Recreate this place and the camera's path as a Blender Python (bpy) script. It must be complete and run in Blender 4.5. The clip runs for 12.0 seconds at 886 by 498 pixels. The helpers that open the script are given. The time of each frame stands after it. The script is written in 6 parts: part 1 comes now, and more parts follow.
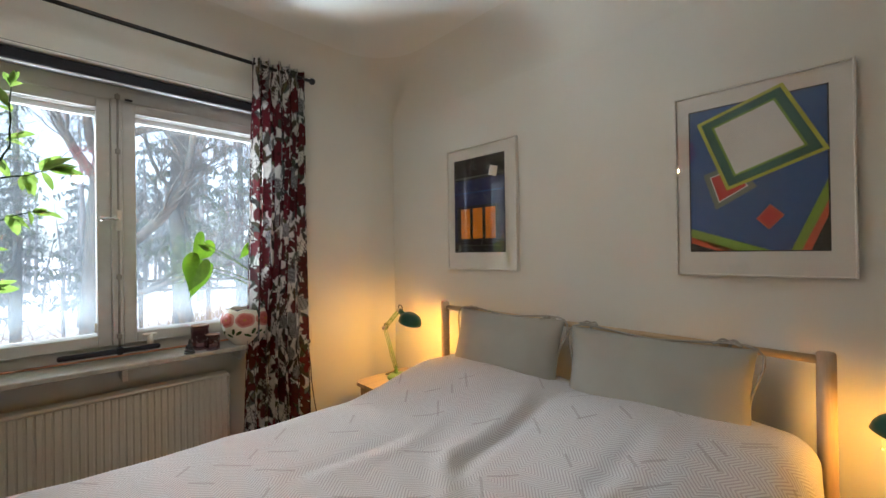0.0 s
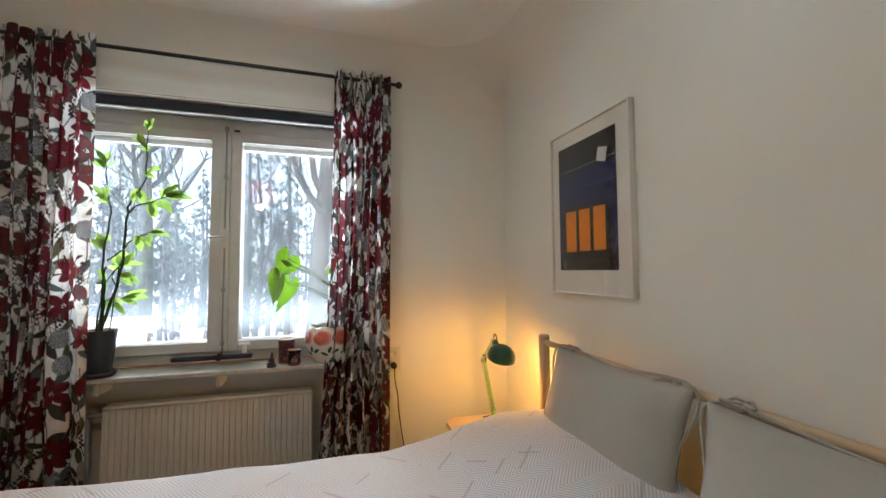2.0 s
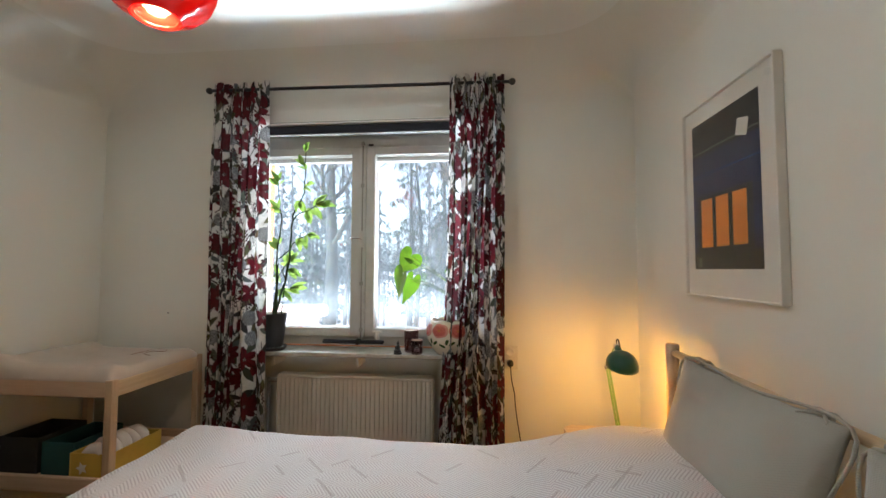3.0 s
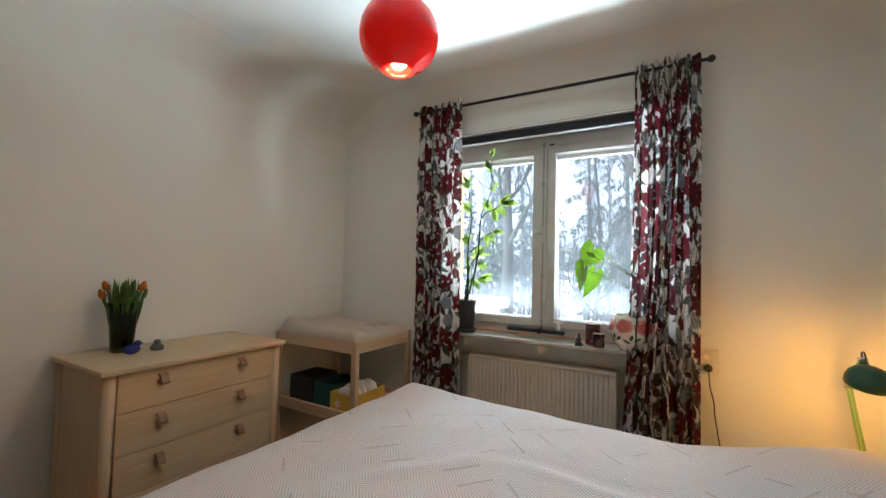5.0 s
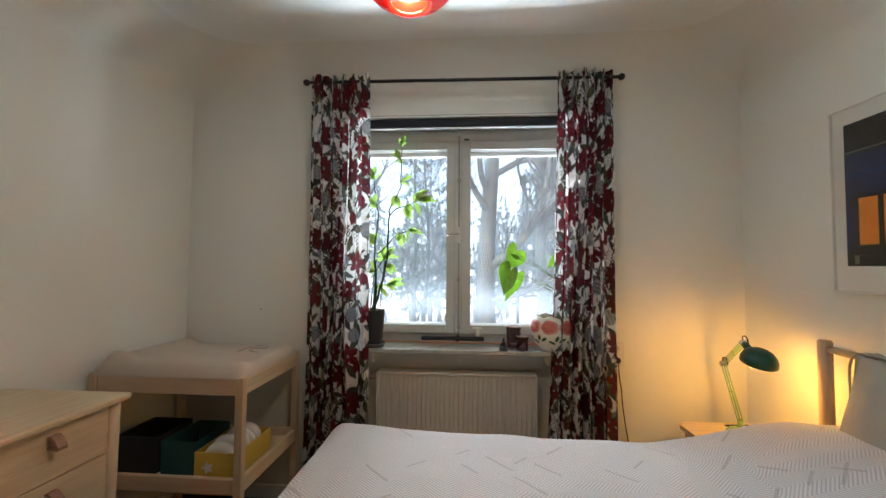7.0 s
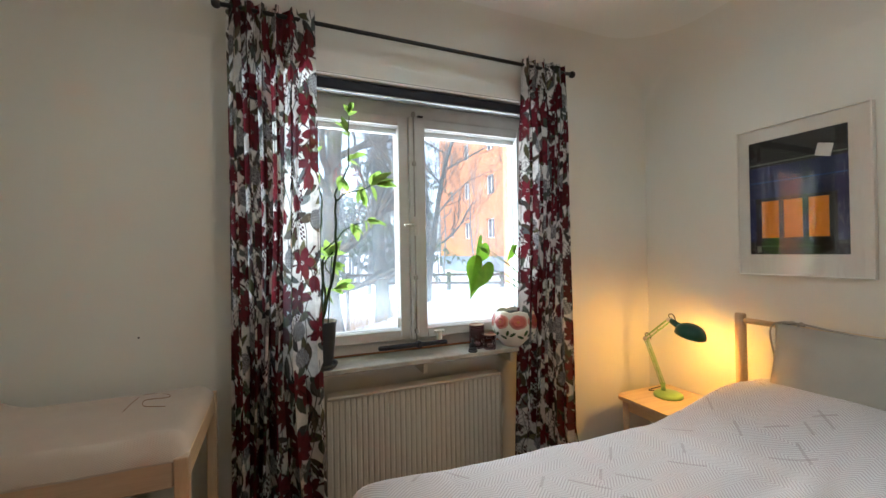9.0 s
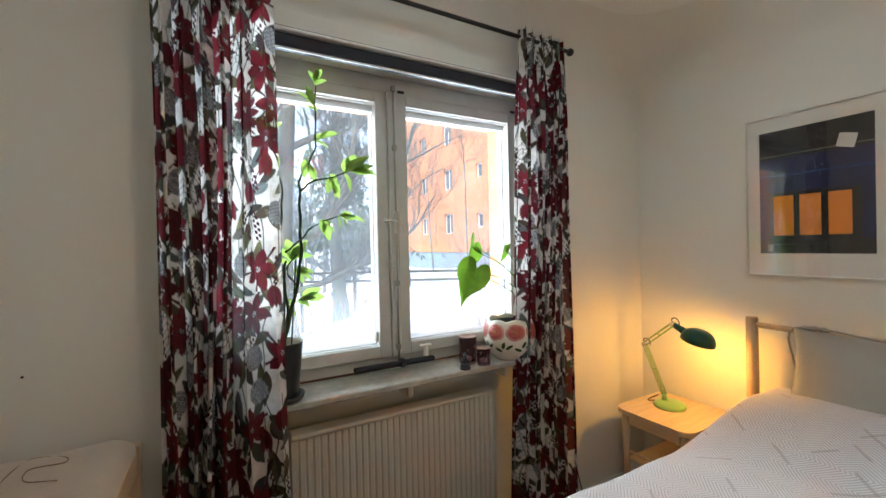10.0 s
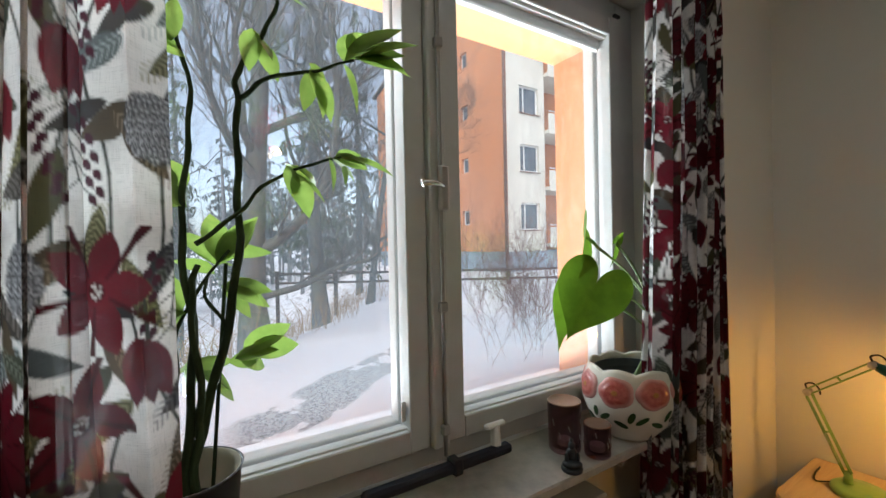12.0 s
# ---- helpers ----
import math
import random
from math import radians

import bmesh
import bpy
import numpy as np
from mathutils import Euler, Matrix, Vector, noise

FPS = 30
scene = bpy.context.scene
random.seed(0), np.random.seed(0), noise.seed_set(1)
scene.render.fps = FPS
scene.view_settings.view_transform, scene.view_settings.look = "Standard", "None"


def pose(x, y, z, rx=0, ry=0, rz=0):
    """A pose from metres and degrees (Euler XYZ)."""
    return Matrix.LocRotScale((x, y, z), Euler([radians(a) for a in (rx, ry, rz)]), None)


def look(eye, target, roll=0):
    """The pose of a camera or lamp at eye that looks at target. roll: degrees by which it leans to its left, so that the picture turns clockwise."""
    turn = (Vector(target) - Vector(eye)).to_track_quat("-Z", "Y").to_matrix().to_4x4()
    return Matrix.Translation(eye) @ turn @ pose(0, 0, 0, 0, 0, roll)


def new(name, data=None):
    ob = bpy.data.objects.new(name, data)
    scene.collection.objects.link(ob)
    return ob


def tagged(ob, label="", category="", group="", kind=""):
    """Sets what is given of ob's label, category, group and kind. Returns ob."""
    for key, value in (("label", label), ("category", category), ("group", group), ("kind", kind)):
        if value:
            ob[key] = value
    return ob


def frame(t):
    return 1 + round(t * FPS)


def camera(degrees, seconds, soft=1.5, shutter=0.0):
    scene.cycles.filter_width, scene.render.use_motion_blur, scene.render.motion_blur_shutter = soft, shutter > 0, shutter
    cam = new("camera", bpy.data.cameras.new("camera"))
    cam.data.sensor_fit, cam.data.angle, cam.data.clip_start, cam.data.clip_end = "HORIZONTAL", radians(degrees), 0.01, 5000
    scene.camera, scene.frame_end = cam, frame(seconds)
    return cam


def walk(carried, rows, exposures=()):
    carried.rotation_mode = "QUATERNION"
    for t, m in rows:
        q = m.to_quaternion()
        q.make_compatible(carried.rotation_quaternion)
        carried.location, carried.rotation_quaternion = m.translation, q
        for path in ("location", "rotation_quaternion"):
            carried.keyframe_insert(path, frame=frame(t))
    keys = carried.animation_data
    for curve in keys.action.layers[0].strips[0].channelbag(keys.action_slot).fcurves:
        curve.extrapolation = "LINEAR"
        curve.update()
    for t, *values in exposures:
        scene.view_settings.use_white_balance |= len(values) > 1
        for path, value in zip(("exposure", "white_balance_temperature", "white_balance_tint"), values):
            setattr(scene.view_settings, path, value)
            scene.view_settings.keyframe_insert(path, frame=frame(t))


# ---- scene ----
cam = camera(95.6, 12.0)
PATH = [
    (0, (-0.008, 0.044, 1.383), (1.394, 1.47, 1.393), -0.8),
    (0.5, (0.175, 0.104, 1.39), (1.5, 1.601, 1.431), -0.9),
    (1, (0.385, 0.132, 1.397), (1.571, 1.741, 1.472), -0.8),
    (1.5, (0.576, 0.127, 1.384), (1.532, 1.881, 1.491), -0.7),
    (2, (0.735, 0.127, 1.373), (1.305, 2.041, 1.481), -0.3),
    (2.5, (0.871, 0.138, 1.351), (1.05, 2.127, 1.461), 0.0),
    (3, (0.95, 0.097, 1.368), (0.767, 2.086, 1.469), 0.2),
    (3.5, (0.999, 0.026, 1.364), (0.508, 1.962, 1.46), 0.4),
    (3.7, (1.013, 0.001, 1.353), (0.413, 1.907, 1.445), 0.9),
    (5.3, (0.908, -0.082, 1.332), (-0.096, 1.645, 1.415), 1.3),
    (5.5, (0.854, -0.082, 1.329), (-0.111, 1.667, 1.421), 1.3),
    (6, (0.704, -0.062, 1.325), (0.01, 1.811, 1.436), 0.9),
    (6.5, (0.533, 0.002, 1.336), (0.136, 1.959, 1.441), 0.5),
    (6.7, (0.445, 0.033, 1.348), (0.157, 2.01, 1.447), 0.5),
    (7.5, (0.085, 0.115, 1.371), (0.165, 2.13, 1.436), 0.1),
    (8.3, (-0.262, 0.264, 1.391), (0.191, 2.212, 1.426), -0.5),
    (8.5, (-0.324, 0.321, 1.392), (0.208, 2.248, 1.421), -0.8),
    (9, (-0.449, 0.482, 1.415), (0.321, 2.327, 1.427), -1.0),
    (9.5, (-0.48, 0.612, 1.436), (0.444, 2.385, 1.418), -1.3),
    (10, (-0.45, 0.833, 1.44), (0.518, 2.583, 1.426), -1.3),
    (10.5, (-0.426, 1.1, 1.439), (0.565, 2.837, 1.424), -1.2),
    (11, (-0.385, 1.34, 1.433), (0.632, 3.062, 1.416), -1.2),
    (11.5, (-0.304, 1.565, 1.431), (0.728, 3.278, 1.407), -1.1),
    (12, (-0.246, 1.712, 1.421), (0.806, 3.413, 1.402), -1.2),
]
walk(cam, [(t, look(eye, target, roll)) for t, eye, target, roll in PATH], [(0.0, 2.05, 6580, 11), (1.5, 2.2, 6580, 11), (2.5, 2.22, 6550, 11), (5.0, 2.2, 6420, 10), (7.0, 2.13, 6480, 10), (9.0, 2.22, 6480, 10), (10.0, 2.19, 6480, 10), (11.0, 1.78, 6450, 10), (11.5, 1.45, 6500, 11), (12.0, 1.10, 6850, 12)])

# ---- world and large lights ----
world = bpy.data.worlds.new("winter_sky")
scene.world = world
world.use_nodes = True
wt = world.node_tree
sky = wt.nodes.new("ShaderNodeTexSky")
sky.sky_type, sky.sun_disc = "NISHITA", False
sky.sun_elevation, sky.sun_rotation = radians(45), radians(225)
sky.air_density, sky.dust_density = 1.0, 1.5
pale = wt.nodes.new("ShaderNodeHueSaturation")
pale.inputs["Saturation"].default_value = 0.45
wt.links.new(sky.outputs[0], pale.inputs["Color"])
cool = wt.nodes.new("ShaderNodeMix")
cool.data_type, cool.blend_type = "RGBA", "MULTIPLY"
cool.inputs[0].default_value = 1.0
cool.inputs[7].default_value = (0.82, 0.98, 1.14, 1)
wt.links.new(pale.outputs[0], cool.inputs[6])
wt.links.new(cool.outputs[2], wt.nodes["Background"].inputs["Color"])
wt.nodes["Background"].inputs["Strength"].default_value = 0.100

sun_data = bpy.data.lights.new("sun", "SUN")
sun_data.energy, sun_data.angle, sun_data.color = 1.1, radians(25), (0.98, 0.98, 1.0)
sun_ob = new("sun", sun_data)
sun_ob.matrix_world = pose(-20, -20, 40, 45, 0, -45)


def daylight(name, eye, target, width, depth, watts, spread, color):
    """An area lamp outside the window that stands in for the sky's or the snow's light."""
    d = bpy.data.lights.new(name, "AREA")
    d.shape, d.size, d.size_y, d.energy, d.color = "RECTANGLE", width, depth, watts, color
    d.spread = radians(spread)
    ob = new(name, d)
    ob.matrix_world = look(eye, target)
    return ob


daylight("sky_light", (-2.6, 10.0, 5.6), (0.3, 2.3, 1.3), 7.0, 2.4, 50.0, 60, (0.78, 0.92, 1.0))
daylight("snow_light", (0.30, 4.60, -0.15), (0.25, 3.60, 0.55), 4.2, 0.60, 198.0, 160, (0.76, 0.91, 1.0))


# ---- materials ----
class Nodes:
    """A thin wrapper that builds a node material by expressions."""

    def __init__(self, name):
        self.mat = bpy.data.materials.new(name)
        self.mat.use_nodes = True
        self.t = self.mat.node_tree
        self.b = self.t.nodes["Principled BSDF"]
        self.out = self.t.nodes["Material Output"]

    def put(self, sock, v):
        if isinstance(v, bpy.types.NodeSocket):
            self.t.links.new(v, sock)
        elif isinstance(v, tuple) and len(v) == 3 and sock.type == "RGBA":
            sock.default_value = (*v, 1)
        else:
            sock.default_value = v

    def m(self, op, *args):
        n = self.t.nodes.new("ShaderNodeMath")
        n.operation = op
        for i, a in enumerate(args):
            self.put(n.inputs[i], a)
        return n.outputs[0]

    def vm(self, op, *args):
        n = self.t.nodes.new("ShaderNodeVectorMath")
        n.operation = op
        for i, a in enumerate(args):
            if op == "SCALE" and i == 1:
                self.put(n.inputs["Scale"], a)
            else:
                self.put(n.inputs[i], a)
        return n.outputs["Value"] if op in ("LENGTH", "DOT_PRODUCT") else n.outputs["Vector"]

    def coord(self, kind="Object"):
        return self.t.nodes.new("ShaderNodeTexCoord").outputs[kind]

    def xyz(self, v):
        n = self.t.nodes.new("ShaderNodeSeparateXYZ")
        self.put(n.inputs[0], v)
        return n.outputs[0], n.outputs[1], n.outputs[2]

    def vec(self, x, y, z=0.0):
        n = self.t.nodes.new("ShaderNodeCombineXYZ")
        for i, a in enumerate((x, y, z)):
            self.put(n.inputs[i], a)
        return n.outputs[0]

    def noise(self, v, scale, detail=4.0, rough=0.55, distort=0.0):
        n = self.t.nodes.new("ShaderNodeTexNoise")
        self.put(n.inputs["Vector"], v)
        n.inputs["Scale"].default_value, n.inputs["Detail"].default_value = scale, detail
        n.inputs["Roughness"].default_value, n.inputs["Distortion"].default_value = rough, distort
        return n.outputs[0]

    def cells(self, v, scale, feature="F1", dims="2D", rnd=1.0):
        n = self.t.nodes.new("ShaderNodeTexVoronoi")
        n.voronoi_dimensions, n.feature = dims, feature
        self.put(n.inputs["Vector"], v)
        n.inputs["Scale"].default_value, n.inputs["Randomness"].default_value = scale, rnd
        return n

    def mix(self, f, a, b):
        n = self.t.nodes.new("ShaderNodeMix")
        n.data_type = "RGBA"
        self.put(n.inputs[0], f)
        self.put(n.inputs[6], a)
        self.put(n.inputs[7], b)
        return n.outputs[2]

    def band(self, v, a, b, lo=0.0, hi=1.0):
        n = self.t.nodes.new("ShaderNodeMapRange")
        n.interpolation_type = "SMOOTHSTEP"
        for i, x in enumerate((v, a, b, lo, hi)):
            self.put(n.inputs[i], x)
        return n.outputs[0]

    def bump(self, h, strength=0.3, dist=0.002):
        n = self.t.nodes.new("ShaderNodeBump")
        self.put(n.inputs["Height"], h)
        n.inputs["Strength"].default_value, n.inputs["Distance"].default_value = strength, dist
        self.t.links.new(n.outputs[0], self.b.inputs["Normal"])
        return n.outputs[0]

    def random(self):
        return self.t.nodes.new("ShaderNodeObjectInfo").outputs["Random"]

    def set(self, color=None, rough=None, metal=None, spec=None):
        for key, v in (("Base Color", color), ("Roughness", rough), ("Metallic", metal), ("Specular IOR Level", spec)):
            if v is not None:
                self.put(self.b.inputs[key], v)
        return self


def plain(name, color, rough=0.5, metal=0.0, vary=0.08, scale=30.0, bump=0.0, spec=0.5):
    """A surface with slight variation at two scales."""
    n = Nodes(name)
    c = n.coord()
    a, b = n.noise(c, scale * 0.12), n.noise(c, scale)
    f = n.m("ADD", n.m("MULTIPLY", a, 0.6), n.m("MULTIPLY", b, 0.4))
    lo, hi = tuple(x * (1 - vary) for x in color), tuple(min(1.0, x * (1 + vary)) for x in color)
    n.set(n.mix(n.band(f, 0.3, 0.7), lo, hi), n.m("ADD", n.m("MULTIPLY", b, 0.15), max(0.0, rough - 0.07)), metal, spec)
    if bump:
        n.bump(n.noise(c, scale * 4), bump, 0.002)
    return n.mat


def paint(name, color, rough=0.75):
    """Rolled wall paint: faint roller grain, faint blotches."""
    n = Nodes(name)
    c = n.coord()
    big, fine = n.noise(c, 1.3, 5), n.noise(c, 220, 3)
    n.set(n.mix(n.band(big, 0.25, 0.75), tuple(x * 0.97 for x in color), color), rough, spec=0.3)
    n.bump(n.m("ADD", n.m("MULTIPLY", fine, 0.35), n.m("MULTIPLY", n.noise(c, 9, 4), 1.2)), 0.22, 0.003)
    return n.mat


def timber(name, light, dark, rough=0.45, grain=(1.0, 14.0, 14.0), per_piece=0.0):
    """Wood with grain along the object's x axis unless grain says otherwise."""
    n = Nodes(name)
    c = n.vm("MULTIPLY", n.coord(), grain)
    if per_piece:
        c = n.vm("ADD", c, n.vm("SCALE", (37.0, 11.0, 5.0), n.random()))
    a, b = n.noise(c, 3.0, 6, 0.6, 0.8), n.noise(c, 22.0, 4, 0.7)
    f = n.m("ADD", n.m("MULTIPLY", a, 0.7), n.m("MULTIPLY", b, 0.3))
    col = n.mix(n.band(f, 0.32, 0.68), dark, light)
    if per_piece:
        hv = n.t.nodes.new("ShaderNodeHueSaturation")
        n.put(hv.inputs["Color"], col)
        n.put(hv.inputs["Value"], n.m("ADD", n.m("MULTIPLY", n.random(), per_piece), 1 - per_piece / 2))
        col = hv.outputs[0]
    n.set(col, n.m("ADD", n.m("MULTIPLY", b, 0.2), rough - 0.1), spec=0.4)
    n.bump(b, 0.08, 0.001)
    return n.mat


def cloth(name, color, weave=900.0, rough=0.95, vary=0.06):
    n = Nodes(name)
    c = n.coord()
    x, y, z = n.xyz(c)
    threads = n.m("MULTIPLY", n.m("SINE", n.m("MULTIPLY", n.m("ADD", x, y), weave)), n.m("SINE", n.m("MULTIPLY", z, weave)))
    f = n.noise(c, 6, 5)
    n.set(n.mix(n.band(f, 0.3, 0.7), tuple(v * (1 - vary) for v in color), color), rough, spec=0.1)
    n.b.inputs["Sheen Weight"].default_value = 0.15
    n.bump(n.m("ADD", n.m("MULTIPLY", threads, 0.4), n.noise(c, 60, 4)), 0.3, 0.002)
    return n.mat


def clear_glass(name, tint=(1, 1, 1), gloss=0.0, ior=1.45):
    """Thin glass: see-through with Fresnel gloss."""
    n = Nodes(name)
    n.t.nodes.remove(n.b)
    clear, shine, mixer, lw = (n.t.nodes.new("ShaderNode" + k) for k in ("BsdfTransparent", "BsdfGlossy", "MixShader", "LayerWeight"))
    clear.inputs[0].default_value = (*tint, 1)
    shine.inputs["Roughness"].default_value = gloss
    lw.inputs["Blend"].default_value = 0.5
    f0 = ((ior - 1) / (ior + 1)) ** 2
    gloss_part = n.m("ADD", f0, n.m("MULTIPLY", n.m("POWER", lw.outputs["Facing"], 5.0), 1 - f0))
    n.t.links.new(gloss_part, mixer.inputs[0])
    n.t.links.new(clear.outputs[0], mixer.inputs[1])
    n.t.links.new(shine.outputs[0], mixer.inputs[2])
    n.t.links.new(mixer.outputs[0], n.out.inputs[0])
    return n.mat


def window_glass():
    """Clear glass under a thin uneven film that stands in for haze, misted low down; it scatters a little daylight."""
    mat = clear_glass("window_glass")
    t = mat.node_tree
    out = t.nodes["Material Output"]
    clean = out.inputs[0].links[0].from_socket
    film, mixer, co, spots, amount = (t.nodes.new("ShaderNode" + k) for k in ("BsdfTranslucent", "MixShader", "TexCoord", "TexNoise", "MapRange"))
    film.inputs[0].default_value = (0.80, 0.88, 0.95, 1)
    spots.inputs["Scale"].default_value, spots.inputs["Detail"].default_value = 3.5, 6.0
    t.links.new(co.outputs["Object"], spots.inputs["Vector"])
    t.links.new(spots.outputs[0], amount.inputs[0])
    for i, v in ((1, 0.3), (2, 0.75), (3, 0.004), (4, 0.011)):
        amount.inputs[i].default_value = v
    parts, low, total = (t.nodes.new("ShaderNode" + k) for k in ("SeparateXYZ", "MapRange", "Math"))
    t.links.new(co.outputs["Object"], parts.inputs[0])
    t.links.new(parts.outputs[2], low.inputs[0])
    low.interpolation_type = "SMOOTHSTEP"
    for i, v in ((1, 1.32), (2, 1.0), (3, 0.0), (4, 0.030)):
        low.inputs[i].default_value = v
    t.links.new(amount.outputs[0], total.inputs[0])
    t.links.new(low.outputs[0], total.inputs[1])
    t.links.new(total.outputs[0], mixer.inputs[0])
    t.links.new(clean, mixer.inputs[1])
    t.links.new(film.outputs[0], mixer.inputs[2])
    t.links.new(mixer.outputs[0], out.inputs[0])
    return mat


def leaf_material(name, dark, light, through_light=0.45):
    n = Nodes(name)
    c = n.coord()
    col = n.mix(n.band(n.noise(c, 25, 3), 0.3, 0.7), dark, light)
    n.set(col, 0.4, spec=0.4)
    tr, mx = n.t.nodes.new("ShaderNodeBsdfTranslucent"), n.t.nodes.new("ShaderNodeMixShader")
    n.put(tr.inputs[0], n.mix(0.5, col, tuple(min(1, v * 1.25) for v in light)))
    mx.inputs[0].default_value = through_light
    n.t.links.new(n.b.outputs[0], mx.inputs[1])
    n.t.links.new(tr.outputs[0], mx.inputs[2])
    n.t.links.new(mx.outputs[0], n.out.inputs[0])
    return n.mat


def glow(name, color, strength, rough=0.4, base=None):
    n = Nodes(name)
    n.set(base or color, rough)
    n.b.inputs["Emission Color"].default_value = (*color, 1)
    n.b.inputs["Emission Strength"].default_value = strength
    return n.mat


def curtain_material():
    """Printed cotton: the print lies in the cloth's own colours; slubs and a loose weave let daylight through."""
    n = Nodes("flowered_cotton")
    uv = n.coord("UV")
    ink = n.t.nodes.new("ShaderNodeAttribute")
    ink.attribute_name = "print"
    col = n.mix(n.band(n.noise(uv, 24, 4), 0.40, 0.75, 0.0, 0.22), ink.outputs["Color"], (0.05, 0.045, 0.04))
    slub = n.noise(n.vm("MULTIPLY", uv, (45.0, 700.0, 1.0)), 1.0, 2)
    slub2 = n.noise(n.vm("MULTIPLY", uv, (700.0, 45.0, 1.0)), 1.0, 2)
    weave = n.m("ADD", slub, slub2)
    col = n.mix(n.band(weave, 0.9, 1.35, 0.0, 0.24), col, (0.02, 0.02, 0.02))
    n.set(col, 0.9, spec=0.15)
    n.bump(weave, 0.25, 0.001)
    tr, mx, gap, loose = (n.t.nodes.new("ShaderNode" + k) for k in ("BsdfTranslucent", "MixShader", "BsdfTransparent", "MixShader"))
    n.put(tr.inputs[0], col)
    mx.inputs[0].default_value = 0.40
    n.t.links.new(n.b.outputs[0], mx.inputs[1])
    n.t.links.new(tr.outputs[0], mx.inputs[2])
    n.put(loose.inputs[0], n.band(weave, 0.75, 1.2, 0.07, 0.015))
    n.t.links.new(mx.outputs[0], loose.inputs[1])
    n.t.links.new(gap.outputs[0], loose.inputs[2])
    n.t.links.new(loose.outputs[0], n.out.inputs[0])
    return n.mat


def rose_material():
    """Painted roses: paler at the petal edge, yellow in the middle, by the rose's own coordinates."""
    n = Nodes("rose_glaze")
    uv = n.coord("UV")
    rad = n.vm("LENGTH", uv)
    petal = n.noise(uv, 3.0, 3)
    deep = n.mix(n.random(), (0.36, 0.05, 0.04), (0.46, 0.12, 0.10))
    col = n.mix(n.band(petal, 0.35, 0.65), deep, (0.50, 0.13, 0.10))
    col = n.mix(n.band(rad, 0.62, 1.0), col, (0.62, 0.31, 0.27))
    col = n.mix(n.band(rad, 0.10, 0.22, 1.0, 0.0), col, (0.42, 0.17, 0.05))
    n.set(col, 0.25)
    n.bump(n.m("ADD", petal, n.m("SINE", n.m("MULTIPLY", rad, 16.0))), 0.3, 0.002)
    return n.mat


def bedspread_material():
    """Woven cotton: herringbone bands, plain bands between them and short dark bars."""
    n = Nodes("herringbone_cotton")
    uv = n.coord("UV")
    x, y, _ = n.xyz(uv)
    # the herringbone runs in patches that turn by a right angle
    patch = n.cells(uv, 2.6, rnd=0.7)
    pr, pg, pb = n.xyz(patch.outputs["Color"])
    turn = n.m("GREATER_THAN", pr, 0.5)
    a = n.m("ADD", n.m("MULTIPLY", x, n.m("SUBTRACT", 1.0, turn)), n.m("MULTIPLY", y, turn))
    b = n.m("ADD", n.m("MULTIPLY", y, n.m("SUBTRACT", 1.0, turn)), n.m("MULTIPLY", x, turn))
    zig = n.m("PINGPONG", a, n.m("ADD", 0.03, n.m("MULTIPLY", pg, 0.05)))
    line = n.m("SINE", n.m("MULTIPLY", n.m("ADD", b, n.m("MULTIPLY", zig, 0.85)), 6.283 / 0.0115))
    calm = n.m("LESS_THAN", pb, 0.96)
    line01 = n.m("MULTIPLY", n.band(line, -0.5, 0.9), calm)
    base = n.mix(n.noise(uv, 3, 4), (0.57, 0.555, 0.565), (0.63, 0.615, 0.63))
    col = n.mix(n.m("MULTIPLY", line01, 0.56), base, (0.30, 0.275, 0.28))
    for off, sc in (((0.0, 0.0), 5.2), ((4.0, 7.0), 4.3)):
        p = n.vm("ADD", uv, (*off, 0))
        v = n.cells(p, sc, rnd=1.0)
        dx, dy, _ = n.xyz(n.vm("SUBTRACT", p, v.outputs["Position"]))
        r, g, bl = n.xyz(v.outputs["Color"])
        s = n.m("MULTIPLY", n.m("SUBTRACT", n.m("MULTIPLY", n.m("GREATER_THAN", r, 0.5), 2.0), 1.0), 0.707)
        lx = n.m("ADD", n.m("MULTIPLY", dx, 0.707), n.m("MULTIPLY", dy, s))
        ly = n.m("SUBTRACT", n.m("MULTIPLY", dy, 0.707), n.m("MULTIPLY", dx, s))
        bar = n.m("MULTIPLY", n.m("LESS_THAN", n.m("ABSOLUTE", ly), 0.0045), n.m("LESS_THAN", n.m("ABSOLUTE", lx), n.m("ADD", 0.03, n.m("MULTIPLY", g, 0.035))))
        bar = n.m("MULTIPLY", bar, n.m("GREATER_THAN", bl, 0.35))
        col = n.mix(n.m("MULTIPLY", bar, 0.50), col, (0.30, 0.265, 0.27))
    n.set(col, 0.95, spec=0.1)
    n.b.inputs["Sheen Weight"].default_value = 0.2
    n.bump(n.m("ADD", n.m("MULTIPLY", line01, -0.9), n.m("MULTIPLY", n.noise(uv, 30, 5), 2.0)), 0.35, 0.003)
    return n.mat


